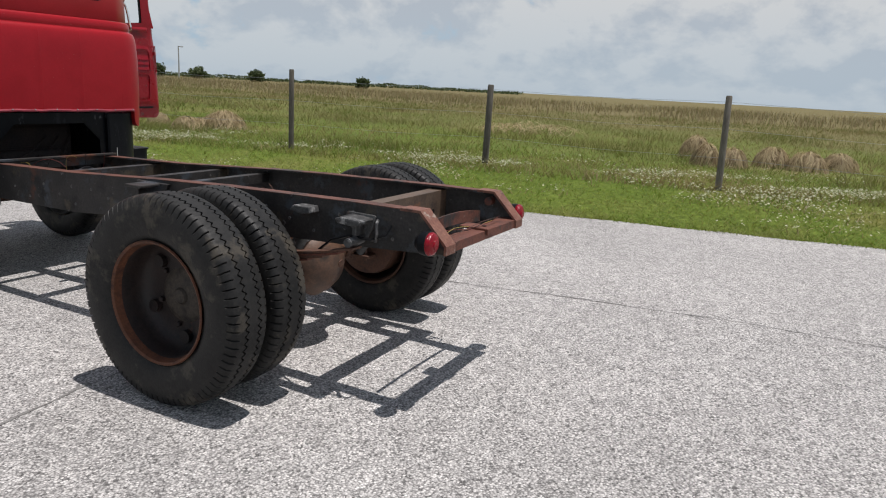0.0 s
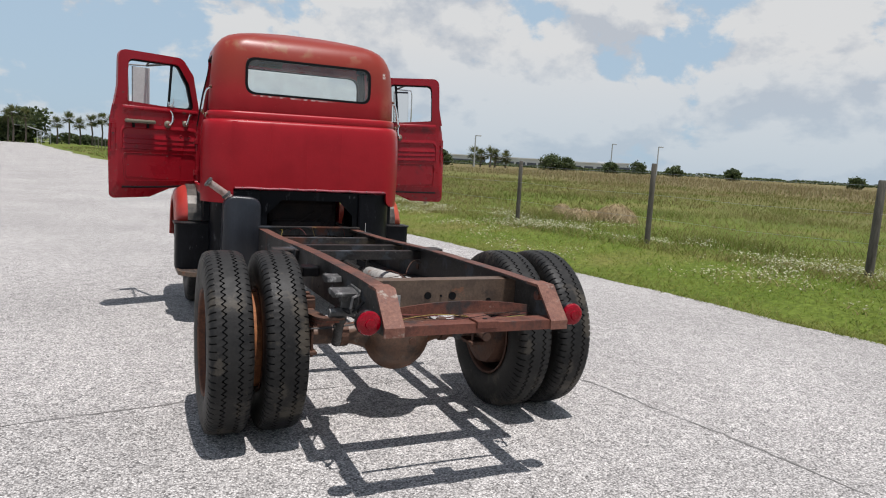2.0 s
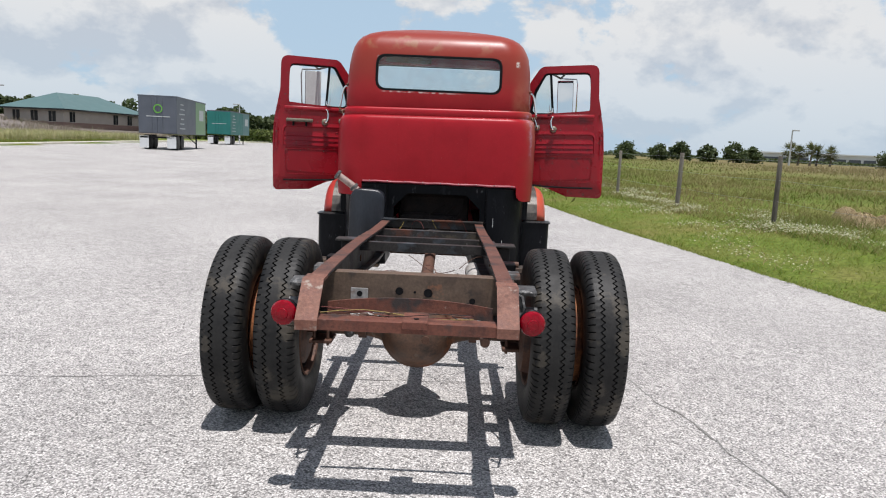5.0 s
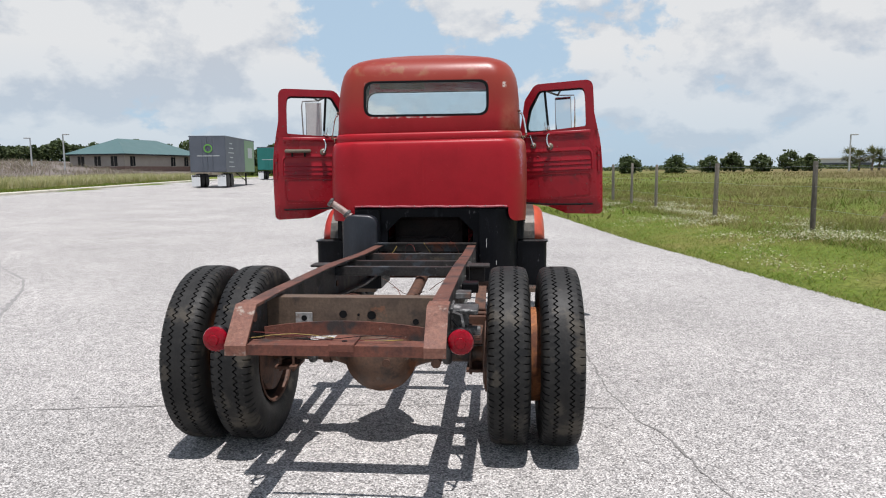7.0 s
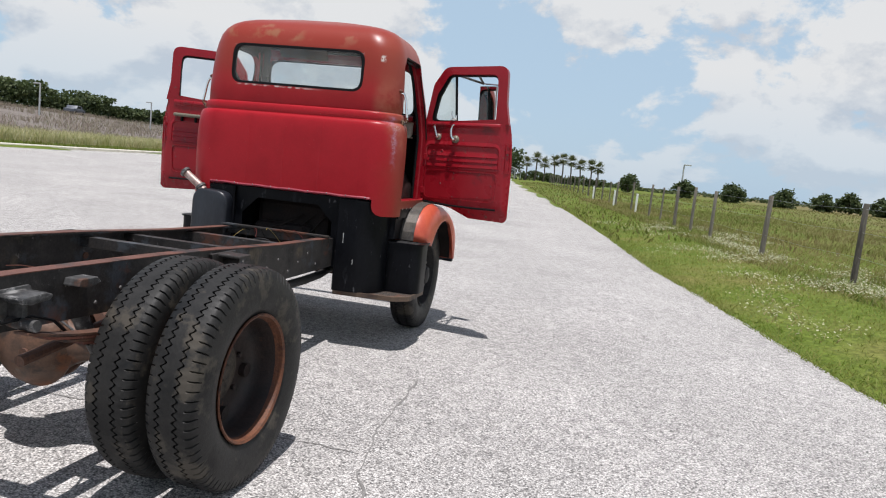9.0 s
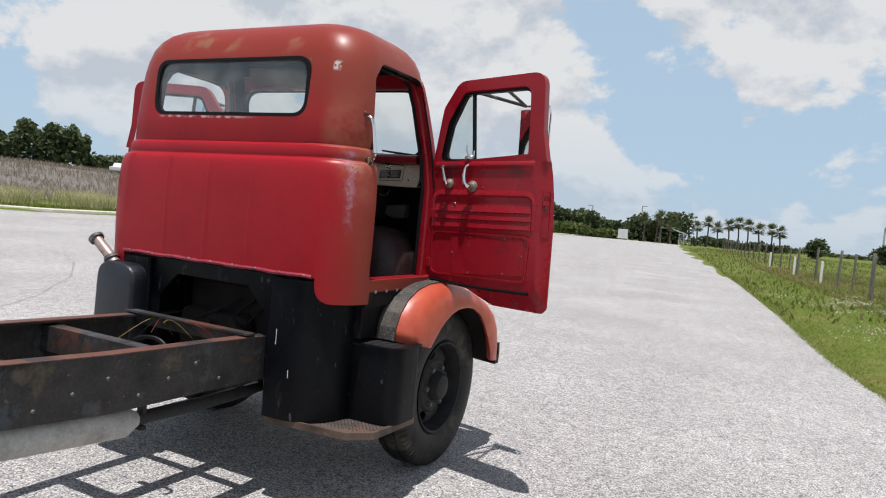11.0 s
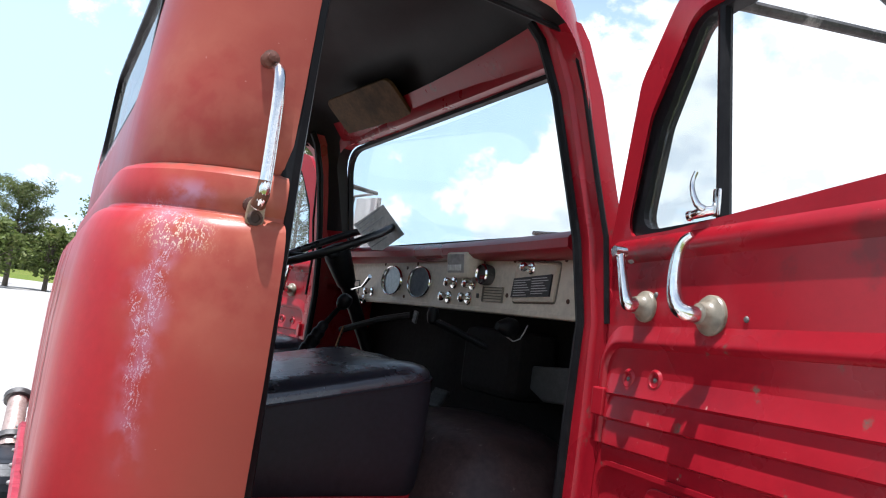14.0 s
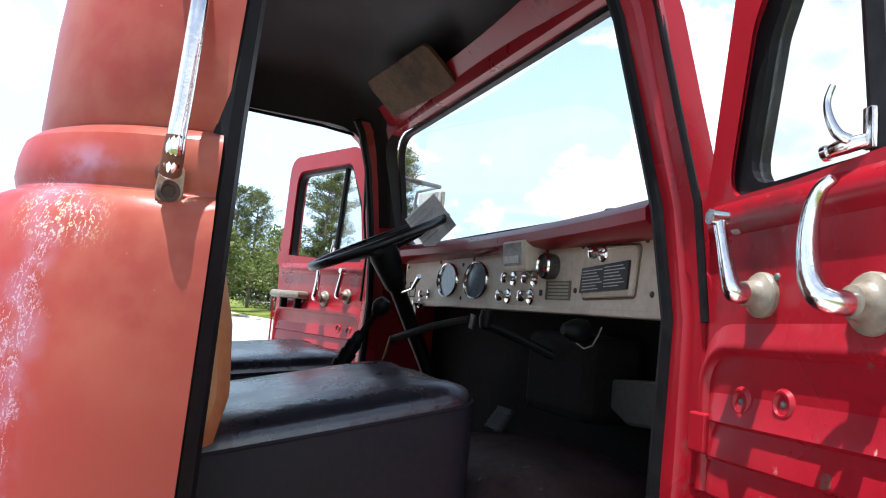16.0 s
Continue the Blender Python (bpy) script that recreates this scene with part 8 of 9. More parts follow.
# fence: leaning wooden posts, some slim grey ones between, thin wires
line = [(7.9, -9.0), (7.7, -5.3), (7.5, -1.64), (7.5, 2.02), (6.6, 5.38), (6.2, 9.2), (5.57, 13.1), (5.0, 17.1), (4.75, 19.8), (4.4, 21.6), (3.78, 26.8), (3.14, 31.2), (2.4, 37.0), (1.5, 42.7)]
y = 46.5
while y < 100:
    line.append((1.5 - 0.155 * (y - 42.7), y))
    y += 3.8
fence = new("wire_fence")
tagged(fence, "old wire fence on weathered grey wooden posts", "fence")
for i, (x, y) in enumerate(line):
    bm = bmesh.new()
    z0, h = ground_h(x, y) - 0.1, 1.34 + rng.uniform(-0.06, 0.08)
    r = 0.048 if i % 3 else 0.056
    lx, ly = rng.uniform(-0.03, 0.03), rng.uniform(-0.03, 0.03)
    pts = [(x + lx * t, y + ly * t, z0 + (h + 0.1) * t) for t in (0, 0.33, 0.66, 0.985, 1.0)]
    tube(bm, pts, [r, r * 0.98, r * 0.93, r * 0.9, r * 0.75], 9)
    part("post", bm, old_wood, fence, smooth=40)
for x, y in ((4.1, 24.4), (2.0, 40.0)):
    bm = tube(bmesh.new(), [(x, y, ground_h(x, y) - 0.1), (x, y, ground_h(x, y) + 1.25)], 0.035, 8)
    part("post", bm, old_wood, fence, "slim grey post")
for dz in (0.45, 0.85, 1.22):
    bm = bmesh.new()
    for (xa, ya), (xb, yb) in zip(line, line[1:]):
        za, zb = ground_h(xa, ya) + dz, ground_h(xb, yb) + dz
        tube(bm, [(xa, ya, za), ((xa + xb) / 2, (ya + yb) / 2, (za + zb) / 2 - 0.03), (xb, yb, zb)], 0.0022, 3, caps=False)
    part("wire", bm, galv, fence)
# white marker posts by the far fence
for x, y, w in ((3.3, 29.2, 0.09), (2.3, 34.5, 0.09), (0.9, 44.0, 0.10)):
    z = ground_h(x, y)
    ob = part("marker_post", box(bmesh.new(), (x, y, z + 0.4), (w, w, 0.9), bevel=0.01), surface("white_marker", [(0.7, 0.7, 0.68), (0.78, 0.78, 0.76)], 5.0, bump=0.0))
    tagged(ob, "short white marker post beside the fence", "post", "white marker posts")

# kerb along the far side of the lot
bm = bmesh.new()
path = []
for y in [3.6, 4.5, 5.5, 6.5, 7.5, 8.5, 9.5, 10.5, 12, 14, 17, 20, 25, 30, 37, 45, 52, 60, 75, 90, 110, 131]:
    path.append(Vector((kerb_x(y), y, 0)))
rows = []
for i, p in enumerate(path):
    d = (path[min(i + 1, len(path) - 1)] - path[max(i - 1, 0)]).normalized()
    n = Vector((-d.y, d.x, 0))
    z = ground_h(p.x + 0.4, p.y)
    rows.append([p + n * o + Vector((0, 0, z + dz)) for o, dz in ((-0.02, -0.05), (0.0, 0.12), (0.04, 0.16), (0.19, 0.165), (0.20, -0.05))])
grid_faces(bm, rows)
tagged(part("kerb", bm, concrete, smooth=35), "pale yellowish concrete kerb along the lot", "kerb", kind="structure")
# tall pale grass behind the kerb and dry field beyond
spots = []
while len(spots) < 15000:
    y = rng.uniform(9, 70)
    k = 1.5 + rng.random() ** 1.3 * 9
    if noise.noise((k * 0.35, y * 0.35, 8.0)) < -0.12 + 0.2 * rng.random():
        continue
    spots.append((kerb_x(y) - k, y))
tagged(blades("tall_pale_grass", spots, reed, 0.72, 0.014, 0.6, rng, per=2), "tall pale seeding grass behind the kerb", "grass", kind="stuff")
spots = []
while len(spots) < 9000:
    y = rng.uniform(5, 60)
    spots.append((kerb_x(y) - rng.uniform(0.2, 2.4), y))
tagged(blades("kerb_grass", spots, green_grass, 0.14, 0.03, 0.5, rng), "mown green strip behind the kerb", "grass", kind="stuff")
# brown fallow bank rising to the side road
def bank_h(x, y):
    d = kerb_x(y) - 11 - x
    return ground_h(x, y) + 0.05 + 2.5 * smooth(0, 46, d) * smooth(16, 34, y) + 0.06 * noise.noise((d * 0.2, y * 0.2, 1.0))


bm = bmesh.new()
rows = []
for y in np.linspace(14, 125, 38):
    x0 = kerb_x(float(y)) - 11
    rows.append([(x0 - d, float(y), bank_h(x0 - d, float(y))) for d in (0, 6, 12, 18, 24, 30, 36, 42, 48, 60, 80, 110)])
grid_faces(bm, rows)
tagged(part("fallow_strip", bm, surface("brown_fallow", [(0.125, 0.105, 0.092), (0.165, 0.140, 0.122), (0.095, 0.078, 0.068)], 0.4, (0.9, 1.0), bump=0.6, bump_scale=5, grain=0.4, grain_scale=10), smooth=True), "brown dry fallow strip behind the tall grass", "field", kind="structure")


spots = []
while len(spots) < 15000:
    y, k = rng.uniform(15, 110), 9.5 + rng.random() ** 1.2 * 55
    if noise.noise((k * 0.12, y * 0.12, 17.0)) > -0.15 + 0.3 * rng.random() - 0.2:
        spots.append((kerb_x(y) - k, y))
pink_weed = leafy("pinkish_dry_weeds", [(0.24, 0.185, 0.15), (0.31, 0.25, 0.205), (0.19, 0.155, 0.11), (0.36, 0.31, 0.24), (0.16, 0.18, 0.07)])
tagged(blades("bank_weeds", spots, pink_weed, 0.62, 0.022, 0.7, rng, per=2, floor=bank_h), "pinkish brown dry weeds over the fallow bank", "weeds", kind="stuff")


def tree_leaves(tips, n, size, spread, r, squash=0.7):
    V, F = [], []
    for c in tips:
        for _ in range(n):
            d = Vector((r.gauss(0, 1), r.gauss(0, 1), r.gauss(0, squash))) * spread
            p = Vector(c) + d
            u = Vector((r.gauss(0, 1), r.gauss(0, 1), r.gauss(0, 0.6))).normalized()
            w = u.cross(Vector((r.gauss(0, 1), r.gauss(0, 1), r.gauss(0, 1)))).normalized()
            s = size * r.uniform(0.6, 1.4)
            k = len(V)
            V += [tuple(p + u * s), tuple(p + w * s * 0.55), tuple(p - u * s * 0.9), tuple(p - w * s * 0.55)]
            F.append((k, k + 1, k + 2, k + 3))
    return V, F


def broad_tree(x, y, h, crown, leaf, seed, trunk_r=0.12, n_tip=60, per=26, leaf_size=0.16, low=0.28):
    r = random.Random(seed)
    z0 = ground_h(x, y) - 0.1
    root = new("tree")
    bm = bmesh.new()
    tube(bm, [(x, y, z0), (x + r.uniform(-0.1, 0.1), y, z0 + h * low), (x + r.uniform(-0.2, 0.2), y + r.uniform(-0.2, 0.2), z0 + h * 0.7)], [trunk_r * 1.3, trunk_r, trunk_r * 0.35], 9)
    tips = []
    for _ in range(n_tip):
        a, t = r.uniform(0, 6.283), r.random()
        zz = z0 + h * (low + (1 - low) * t)
        rad = crown * math.sin(math.pi * (0.18 + 0.78 * t)) ** 0.8 * r.uniform(0.35, 1.0)
        tips.append((x + rad * math.cos(a), y + rad * math.sin(a), zz))
    for tx, ty, tz in tips[::3]:
        b0 = z0 + h * low * 0.9 + (tz - z0 - h * low) * 0.45
        tube(bm, [(x, y, b0), ((x + tx) / 2, (y + ty) / 2, (b0 + tz) / 2 + 0.1), (tx, ty, tz)], [trunk_r * 0.4, trunk_r * 0.25, 0.012], 5)
    part("trunk", bm, bark, root, smooth=True)
    V, F = tree_leaves(tips, per, leaf_size, crown * 0.17, r)
    soup("crown", V, F, leaf, root)
    return root


def pine_tree(x, y, h, seed, crown=2.2, low=0.38):
    r = random.Random(seed)
    z0 = ground_h(x, y) - 0.1
    root = new("pine_tree")
    bm = bmesh.new()
    tube(bm, [(x, y, z0), (x + 0.05, y, z0 + h * 0.4), (x + r.uniform(-0.15, 0.15), y, z0 + h * 0.8), (x, y, z0 + h)], [0.17, 0.13, 0.07, 0.02], 9)
    tips = []
    k = 0
    z = low
    while z < 0.985:
        for j in range(r.randint(3, 5)):
            a = r.uniform(0, 6.283)
            L = crown * max(0.12, math.sin(math.pi * (0.12 + 0.80 * (z - low) / (1 - low)))) ** 0.8 * r.uniform(0.45, 1.1)
            base = Vector((x, y, z0 + h * z))
            tip = base + Vector((math.cos(a) * L, math.sin(a) * L, L * r.uniform(0.2, 0.75)))
            tube(bm, [base, (base + tip) / 2 - Vector((0, 0, 0.06)), tip], [0.035, 0.022, 0.008], 5)
            for q in (0.5, 0.7, 0.85, 1.0):
                tips.append(tuple(base + (tip - base) * q + Vector((r.gauss(0, 0.1), r.gauss(0, 0.1), 0.05))))
        z += 0.034
    part("trunk", bm, bark, root, smooth=True)
    V, F = [], []
    for c in tips:
        for _ in range(30):
            d = Vector((r.gauss(0, 1), r.gauss(0, 1), r.gauss(0.2, 0.8))).normalized()
            s = Vector((r.gauss(0, 1), r.gauss(0, 1), r.gauss(0, 1))).cross(d).normalized() * 0.030
            p = Vector(c) + Vector((r.gauss(0, 0.17), r.gauss(0, 0.17), r.gauss(0, 0.12)))
            L = r.uniform(0.16, 0.34)
            q = len(V)
            V += [tuple(p - s), tuple(p + s), tuple(p + d * L)]
            F.append((q, q + 1, q + 2))
    soup("crown", V, F, needle, root)
    return root


def palm_tree(x, y, h, seed):
    r = random.Random(seed)
    z0 = ground_h(x, y) - 0.1
    root = new("palm_tree")
    bm = bmesh.new()
    tube(bm, [(x, y, z0), (x + 0.1, y, z0 + h * 0.5), (x + r.uniform(-0.2, 0.2), y, z0 + h)], [0.17, 0.12, 0.13], 8)
    part("trunk", bm, bark, root, smooth=True)
    V, F = [], []
    c = Vector((x, y, z0 + h))
    for i in range(85):
        a, el = r.uniform(0, 6.283), r.uniform(-0.8, 1.4)
        d = Vector((math.cos(a) * math.cos(el), math.sin(a) * math.cos(el), math.sin(el)))
        side = d.cross(Vector((0, 0, 1))).normalized()
        hub = c + d * r.uniform(0.3, 0.95)
        for j in range(9):
            t = (j - 4) / 4
            tip = hub + (d * math.cos(t * 1.1) + side * math.sin(t * 1.1)) * r.uniform(0.55, 0.85) + Vector((0, 0, -0.25 * abs(t)))
            w = side * 0.06
            k = len(V)
            V += [tuple(hub - w), tuple(hub + w), tuple(tip)]
            F.append((k, k + 1, k + 2))
    soup("crown", V, F, frond, root)
    return root


# trees by the side road
for i, (x, y, h) in enumerate(((-48.5, 12.1, 10.9), (-46.5, 16.4, 13.0), (-60.0, 15.0, 12.0), (-66.0, 9.0, 11.0), (-57.0, 6.5, 10.0), (-50.0, -0.6, 6.6), (-58.0, -3.5, 8.0))):
    tagged(pine_tree(x, y, h, 30 + i), "tall slender pine with open needle crown", "tree", "pines by the side road")
for i, (x, y, h, c) in enumerate(((-49.5, 10.0, 6.2, 2.3), (-60.0, 10.5, 7.0, 2.6), (-56.0, 5.0, 7.4, 2.8), (-66.0, 5.8, 7.0, 2.8), (-70.0, 13.0, 7.0, 3.0), (-48.0, 18.5, 5.6, 2.2), (-46.5, -1.4, 4.0, 1.7), (-48.0, 5.0, 6.3, 2.1), (-49.0, 1.6, 4.2, 1.6))):
    tagged(broad_tree(x, y, h, c, light_leaf, 50 + i, 0.13, 70, 30, 0.15), "small light-green roadside tree", "tree", "roadside trees")
V, F = [], []
for i in range(26):
    x = -42 - i * 1.2
    y = 13.6 - 0.17 * i
    r_ = random.Random(700 + i)
    v, f = tree_leaves([(x + r_.uniform(-0.3, 0.3), y + r_.uniform(-0.3, 0.3), ground_h(x, y) + 0.35)], 90, 0.09, 0.34, r_, 0.6)
    F += [tuple(a + len(V) for a in q) for q in f]
    V += v
tagged(soup("hedge", V, F, oak_leaf), "low clipped dark green hedge", "hedge", kind="stuff")


def woods(name, pts, height, depth, leaf, n_per_m, size, seed, label, lift=0.0):
    """A far belt of trees: many leaf clumps over an uneven skyline."""
    r = random.Random(seed)
    V, F = [], []
    for (xa, ya), (xb, yb) in zip(pts, pts[1:]):
        L = math.hypot(xb - xa, yb - ya)
        for _ in range(int(L * n_per_m)):
            t = r.random()
            X, Y = xa + (xb - xa) * t, ya + (yb - ya) * t
            top = height * (0.62 + 0.34 * noise.noise((X * 0.09, Y * 0.09, seed)) + 0.28 * noise.noise((X * 0.33, Y * 0.33, seed + 3)) + 0.12 * noise.noise((X * 0.9, Y * 0.9, seed + 5)))
            zz = top * r.random() ** 0.7
            d = depth * r.uniform(-0.5, 0.5)
            nx, ny = -(yb - ya) / L, (xb - xa) / L
            p = Vector((X + nx * d, Y + ny * d, ground_h(X, Y) + lift + zz))
            u = Vector((r.gauss(0, 1), r.gauss(0, 1), r.gauss(0, 0.7))).normalized()
            w = u.cross(Vector((r.gauss(0, 1), r.gauss(0, 1), r.gauss(0, 1)))).normalized()
            q = size * r.uniform(0.5, 1.4)
            k = len(V)
            V += [tuple(p + u * q), tuple(p + w * q * 0.7), tuple(p - u * q), tuple(p - w * q * 0.7)]
            F.append((k, k + 1, k + 2, k + 3))
    tagged(soup(name, V, F, leaf), label, "trees", kind="stuff")


woods("far_woods", [(-150, 25), (-122, 55), (-106, 75)], 12, 8, oak_leaf, 330, 0.42, 3, "dense dark green belt of far trees", 1.8)
woods("far_woods", [(-106, 75), (-102, 100), (-94, 125), (-70, 145)], 8.0, 8, oak_leaf, 300, 0.36, 4, "lower dark green trees behind the office", 1.6)
woods("far_woods", [(-62, 140), (-45, 118), (-36, 122), (-28, 130), (-22.5, 133), (-19, 140)], 7.2, 6, oak_leaf, 330, 0.33, 5, "dark bushy trees beyond the trailers")
woods("far_bushes", [(-60, 134), (-44, 113), (-35, 118), (-28, 127)], 3.0, 3, light_leaf, 130, 0.26, 15, "lighter green bushes before the far trees")
woods("far_bushes", [(-16, 131), (-8, 131), (0, 132)], 2.3, 3, oak_leaf, 130, 0.24, 16, "dark undergrowth below the far palms")
woods("far_woods", [(-200, -20), (-150, 5), (-110, 30)], 11, 8, needle, 220, 0.42, 8, "far conifer belt behind the side road")
woods("far_woods", [(-16, 155), (30, 165), (90, 160), (150, 130), (200, 80)], 1.4, 5, oak_leaf, 40, 0.3, 9, "low far tree line on the horizon")
for i, (x, y, h) in enumerate(((-23.6, 127, 5.0), (-20.6, 126.1, 5.6), (-18.9, 126.4, 5.3), (-21.8, 129, 5.0), (-14.5, 127, 4.1), (-12.8, 127.3, 5.1), (-11.2, 127.5, 4.3), (-9.4, 127.7, 4.9), (-7.9, 127.9, 5.4), (-6.4, 128, 5.1), (-4.6, 127, 4.6), (-2.8, 131, 4.8), (-1.4, 128, 4.4), (46.3, 95, 2.9), (48.0, 96, 2.6), (49.2, 95, 2.9), (50.6, 96, 2.7), (52.0, 95, 2.5))):
    tagged(palm_tree(x, y, h - 0.8, 90 + i), "short-crowned sabal palm with grey trunk", "palm tree", "far palms")
for i, (x, y, h, c) in enumerate(((3.8, 96, 2.4, 1.5), (11.0, 95, 2.3, 1.4), (17.0, 95, 2.2, 1.7), (23.6, 95, 2.2, 1.6), (28.4, 96, 2.2, 1.4), (31.2, 95, 2.6, 1.4), (35.0, 95, 2.2, 1.3), (38.6, 95, 2.7, 1.5), (41.6, 96, 2.2, 1.3), (60.5, 95, 2.6, 2.0), (63.5, 95, 2.2, 1.6), (75, 118, 2.6, 2.0), (80, 105, 2.0, 1.5), (84, 92, 1.9, 1.5), (82, 77, 1.7, 1.3), (84, 58, 1.5, 1.1), (92, 112, 2.4, 1.8))):
    tagged(broad_tree(x, y, h, c, oak_leaf, 120 + i, 0.12, 46, 36, 0.20, 0.12), "round dark green bush-like tree on the field's edge", "tree", "far field trees")


def street_lamp(x, y, h, arm):
    z = ground_h(x, y)
    lamp = new("street_lamp")
    part("pole", tube(bmesh.new(), [(x, y, z - 0.2), (x, y, z + h)], [0.13, 0.09], 8), galv, lamp, smooth=True)
    part("lamp_head", box(bmesh.new(), (x + arm * 0.45, y, z + h + 0.02), (0.9, 0.35, 0.16), bevel=0.03), galv, lamp)
    tagged(lamp, "tall grey street lamp with a box head", "street lamp", "street lamps")


for x, y, h, a in ((-32.5, 124, 5.7, -1), (-25.5, 133, 6.6, 1), (10.6, 95, 4.4, 1), (-67.8, 90, 5.5, -1), (-62.8, 90, 6.0, 1), (-70, 58.6, 5.4, 1), (-70, 71.2, 5.6, -1), (-33.0, 100, 5.6, -1), (44, 90, 4.6, 1), (80, 105, 5.5, 1), (80, 92, 5.0, 1)):
    street_lamp(x, y, h, a)


def trailer(name, x, y, length, body, side, label, accent, yaw):
    """A parked box trailer, tail towards the lot."""
    z = ground_h(x, y) + 0.02
    t = new(name)
    w, zb, zt = 2.5, 1.08, 3.58
    part("body", box(bmesh.new(), (0, length / 2, (zb + zt) / 2), (w, length, zt - zb), bevel=0.03), body, t)
    part("roof_rail", box(bmesh.new(), (0, length / 2, zt + 0.01), (w + 0.05, length + 0.05, 0.09)), slate, t)
    part("side_panel", box(bmesh.new(), (w / 2 + 0.006, length * 0.80, (zb + zt) / 2), (0.012, length * 0.36, zt - zb - 0.06)), side, t)
    for sx in (-0.62, 0.62):
        part("tail_door", box(bmesh.new(), (sx, -0.015, (zb + zt) / 2), (1.19, 0.04, zt - zb - 0.12), bevel=0.01), body, t)
    for sx in (-0.35, 0.35):
        part("lock_rod", tube(bmesh.new(), [(sx, -0.05, zb + 0.1), (sx, -0.05, zt - 0.1)], 0.016, 6), body, t)
    part("bumper_bar", box(bmesh.new(), (0, 0.05, 0.82), (2.3, 0.08, 0.12)), seal_rubber, t)
    for sx in (-0.9, 0.9):
        part("mud_flap", box(bmesh.new(), (sx, 0.02, 0.50), (0.60, 0.02, 0.80)), white_flap, t, "white mud flap")
        for yy in (0.95, 2.1):
            wh = bmesh.new()
            lathe(wh, [(0.0, -0.25), (0.32, -0.25), (0.48, -0.22), (0.50, 0.0), (0.48, 0.22), (0.32, 0.25), (0.0, 0.25)], Matrix.Translation((sx, yy, 0.5)) @ TURN_X, 20)
            part("wheel", wh, rubber, t, smooth=40)
        part("landing_leg", box(bmesh.new(), (sx * 0.95, length - 1.6, 0.5), (0.10, 0.10, 1.0)), seal_rubber, t)
        part("leg_brace", tube(bmesh.new(), [(sx * 0.95, length - 1.6, 0.35), (sx * 0.4, length - 2.6, 1.0)], 0.035, 6), seal_rubber, t)
    for k in range(6):
        part("lettering", box(bmesh.new(), (w / 2 + 0.014, length * 0.16 + 0.1 * (k % 2), zt - 0.45 - 0.33 * k), (0.006, length * (0.09 + 0.04 * (k % 3)), 0.07)), accent, t)
    part("lettering", box(bmesh.new(), (w / 2 + 0.022, length * 0.82, zb + 1.5), (0.006, length * 0.16, 0.8)), accent, t)
    part("lettering", box(bmesh.new(), (0.05, -0.045, zb + 1.15), (1.55, 0.008, 0.055)), accent, t)
    t.matrix_world = pose(x, y, z, 0, 0, yaw)
    tagged(t, label, "trailer", "parked trailers")
    return t


white_flap = surface("white_rubber_flap", [(0.60, 0.61, 0.61), (0.70, 0.71, 0.71)], 2.0, (0.5, 0.6), bump=0.03, grain=0.08)
slate = surface("slate_blue_trailer_paint", [(0.075, 0.085, 0.105), (0.10, 0.11, 0.135)], 1.0, (0.4, 0.55), bump=0.05, grain=0.08)
pale_green = surface("pale_green_panel", [(0.16, 0.27, 0.14), (0.20, 0.32, 0.17)], 1.0, (0.4, 0.55), bump=0.03, grain=0.08)
teal = surface("teal_trailer_paint", [(0.010, 0.13, 0.115), (0.014, 0.16, 0.14)], 1.0, (0.4, 0.55), bump=0.05, grain=0.08)
grey_teal = surface("grey_teal_panel", [(0.06, 0.16, 0.16), (0.08, 0.19, 0.19)], 1.0, (0.4, 0.55), bump=0.03, grain=0.08)
letter = surface("pale_lettering", [(0.42, 0.45, 0.45), (0.5, 0.52, 0.52)], 2.0, bump=0.0)
tr1 = trailer("box_trailer", -20.5, 43.2, 9.2, slate, pale_green, "slate-blue box trailer with pale green front panel, parked", letter, 8.5)
bm = bmesh.new()
lathe(bm, [(0.22, 0.0), (0.30, 0.0), (0.30, 0.01), (0.22, 0.01)], Matrix.Translation((0.05, -0.055, 2.75)) @ Matrix.Rotation(radians(90), 4, "X"), 24)
part("emblem", bm, surface("bright_green_emblem", [(0.12, 0.36, 0.05), (0.14, 0.40, 0.06)], 3.0, bump=0.0), tr1, "bright green round emblem")
trailer("box_trailer", -26.2, 71.6, 9.5, teal, grey_teal, "teal green box trailer with white lettering, parked", letter, 5)

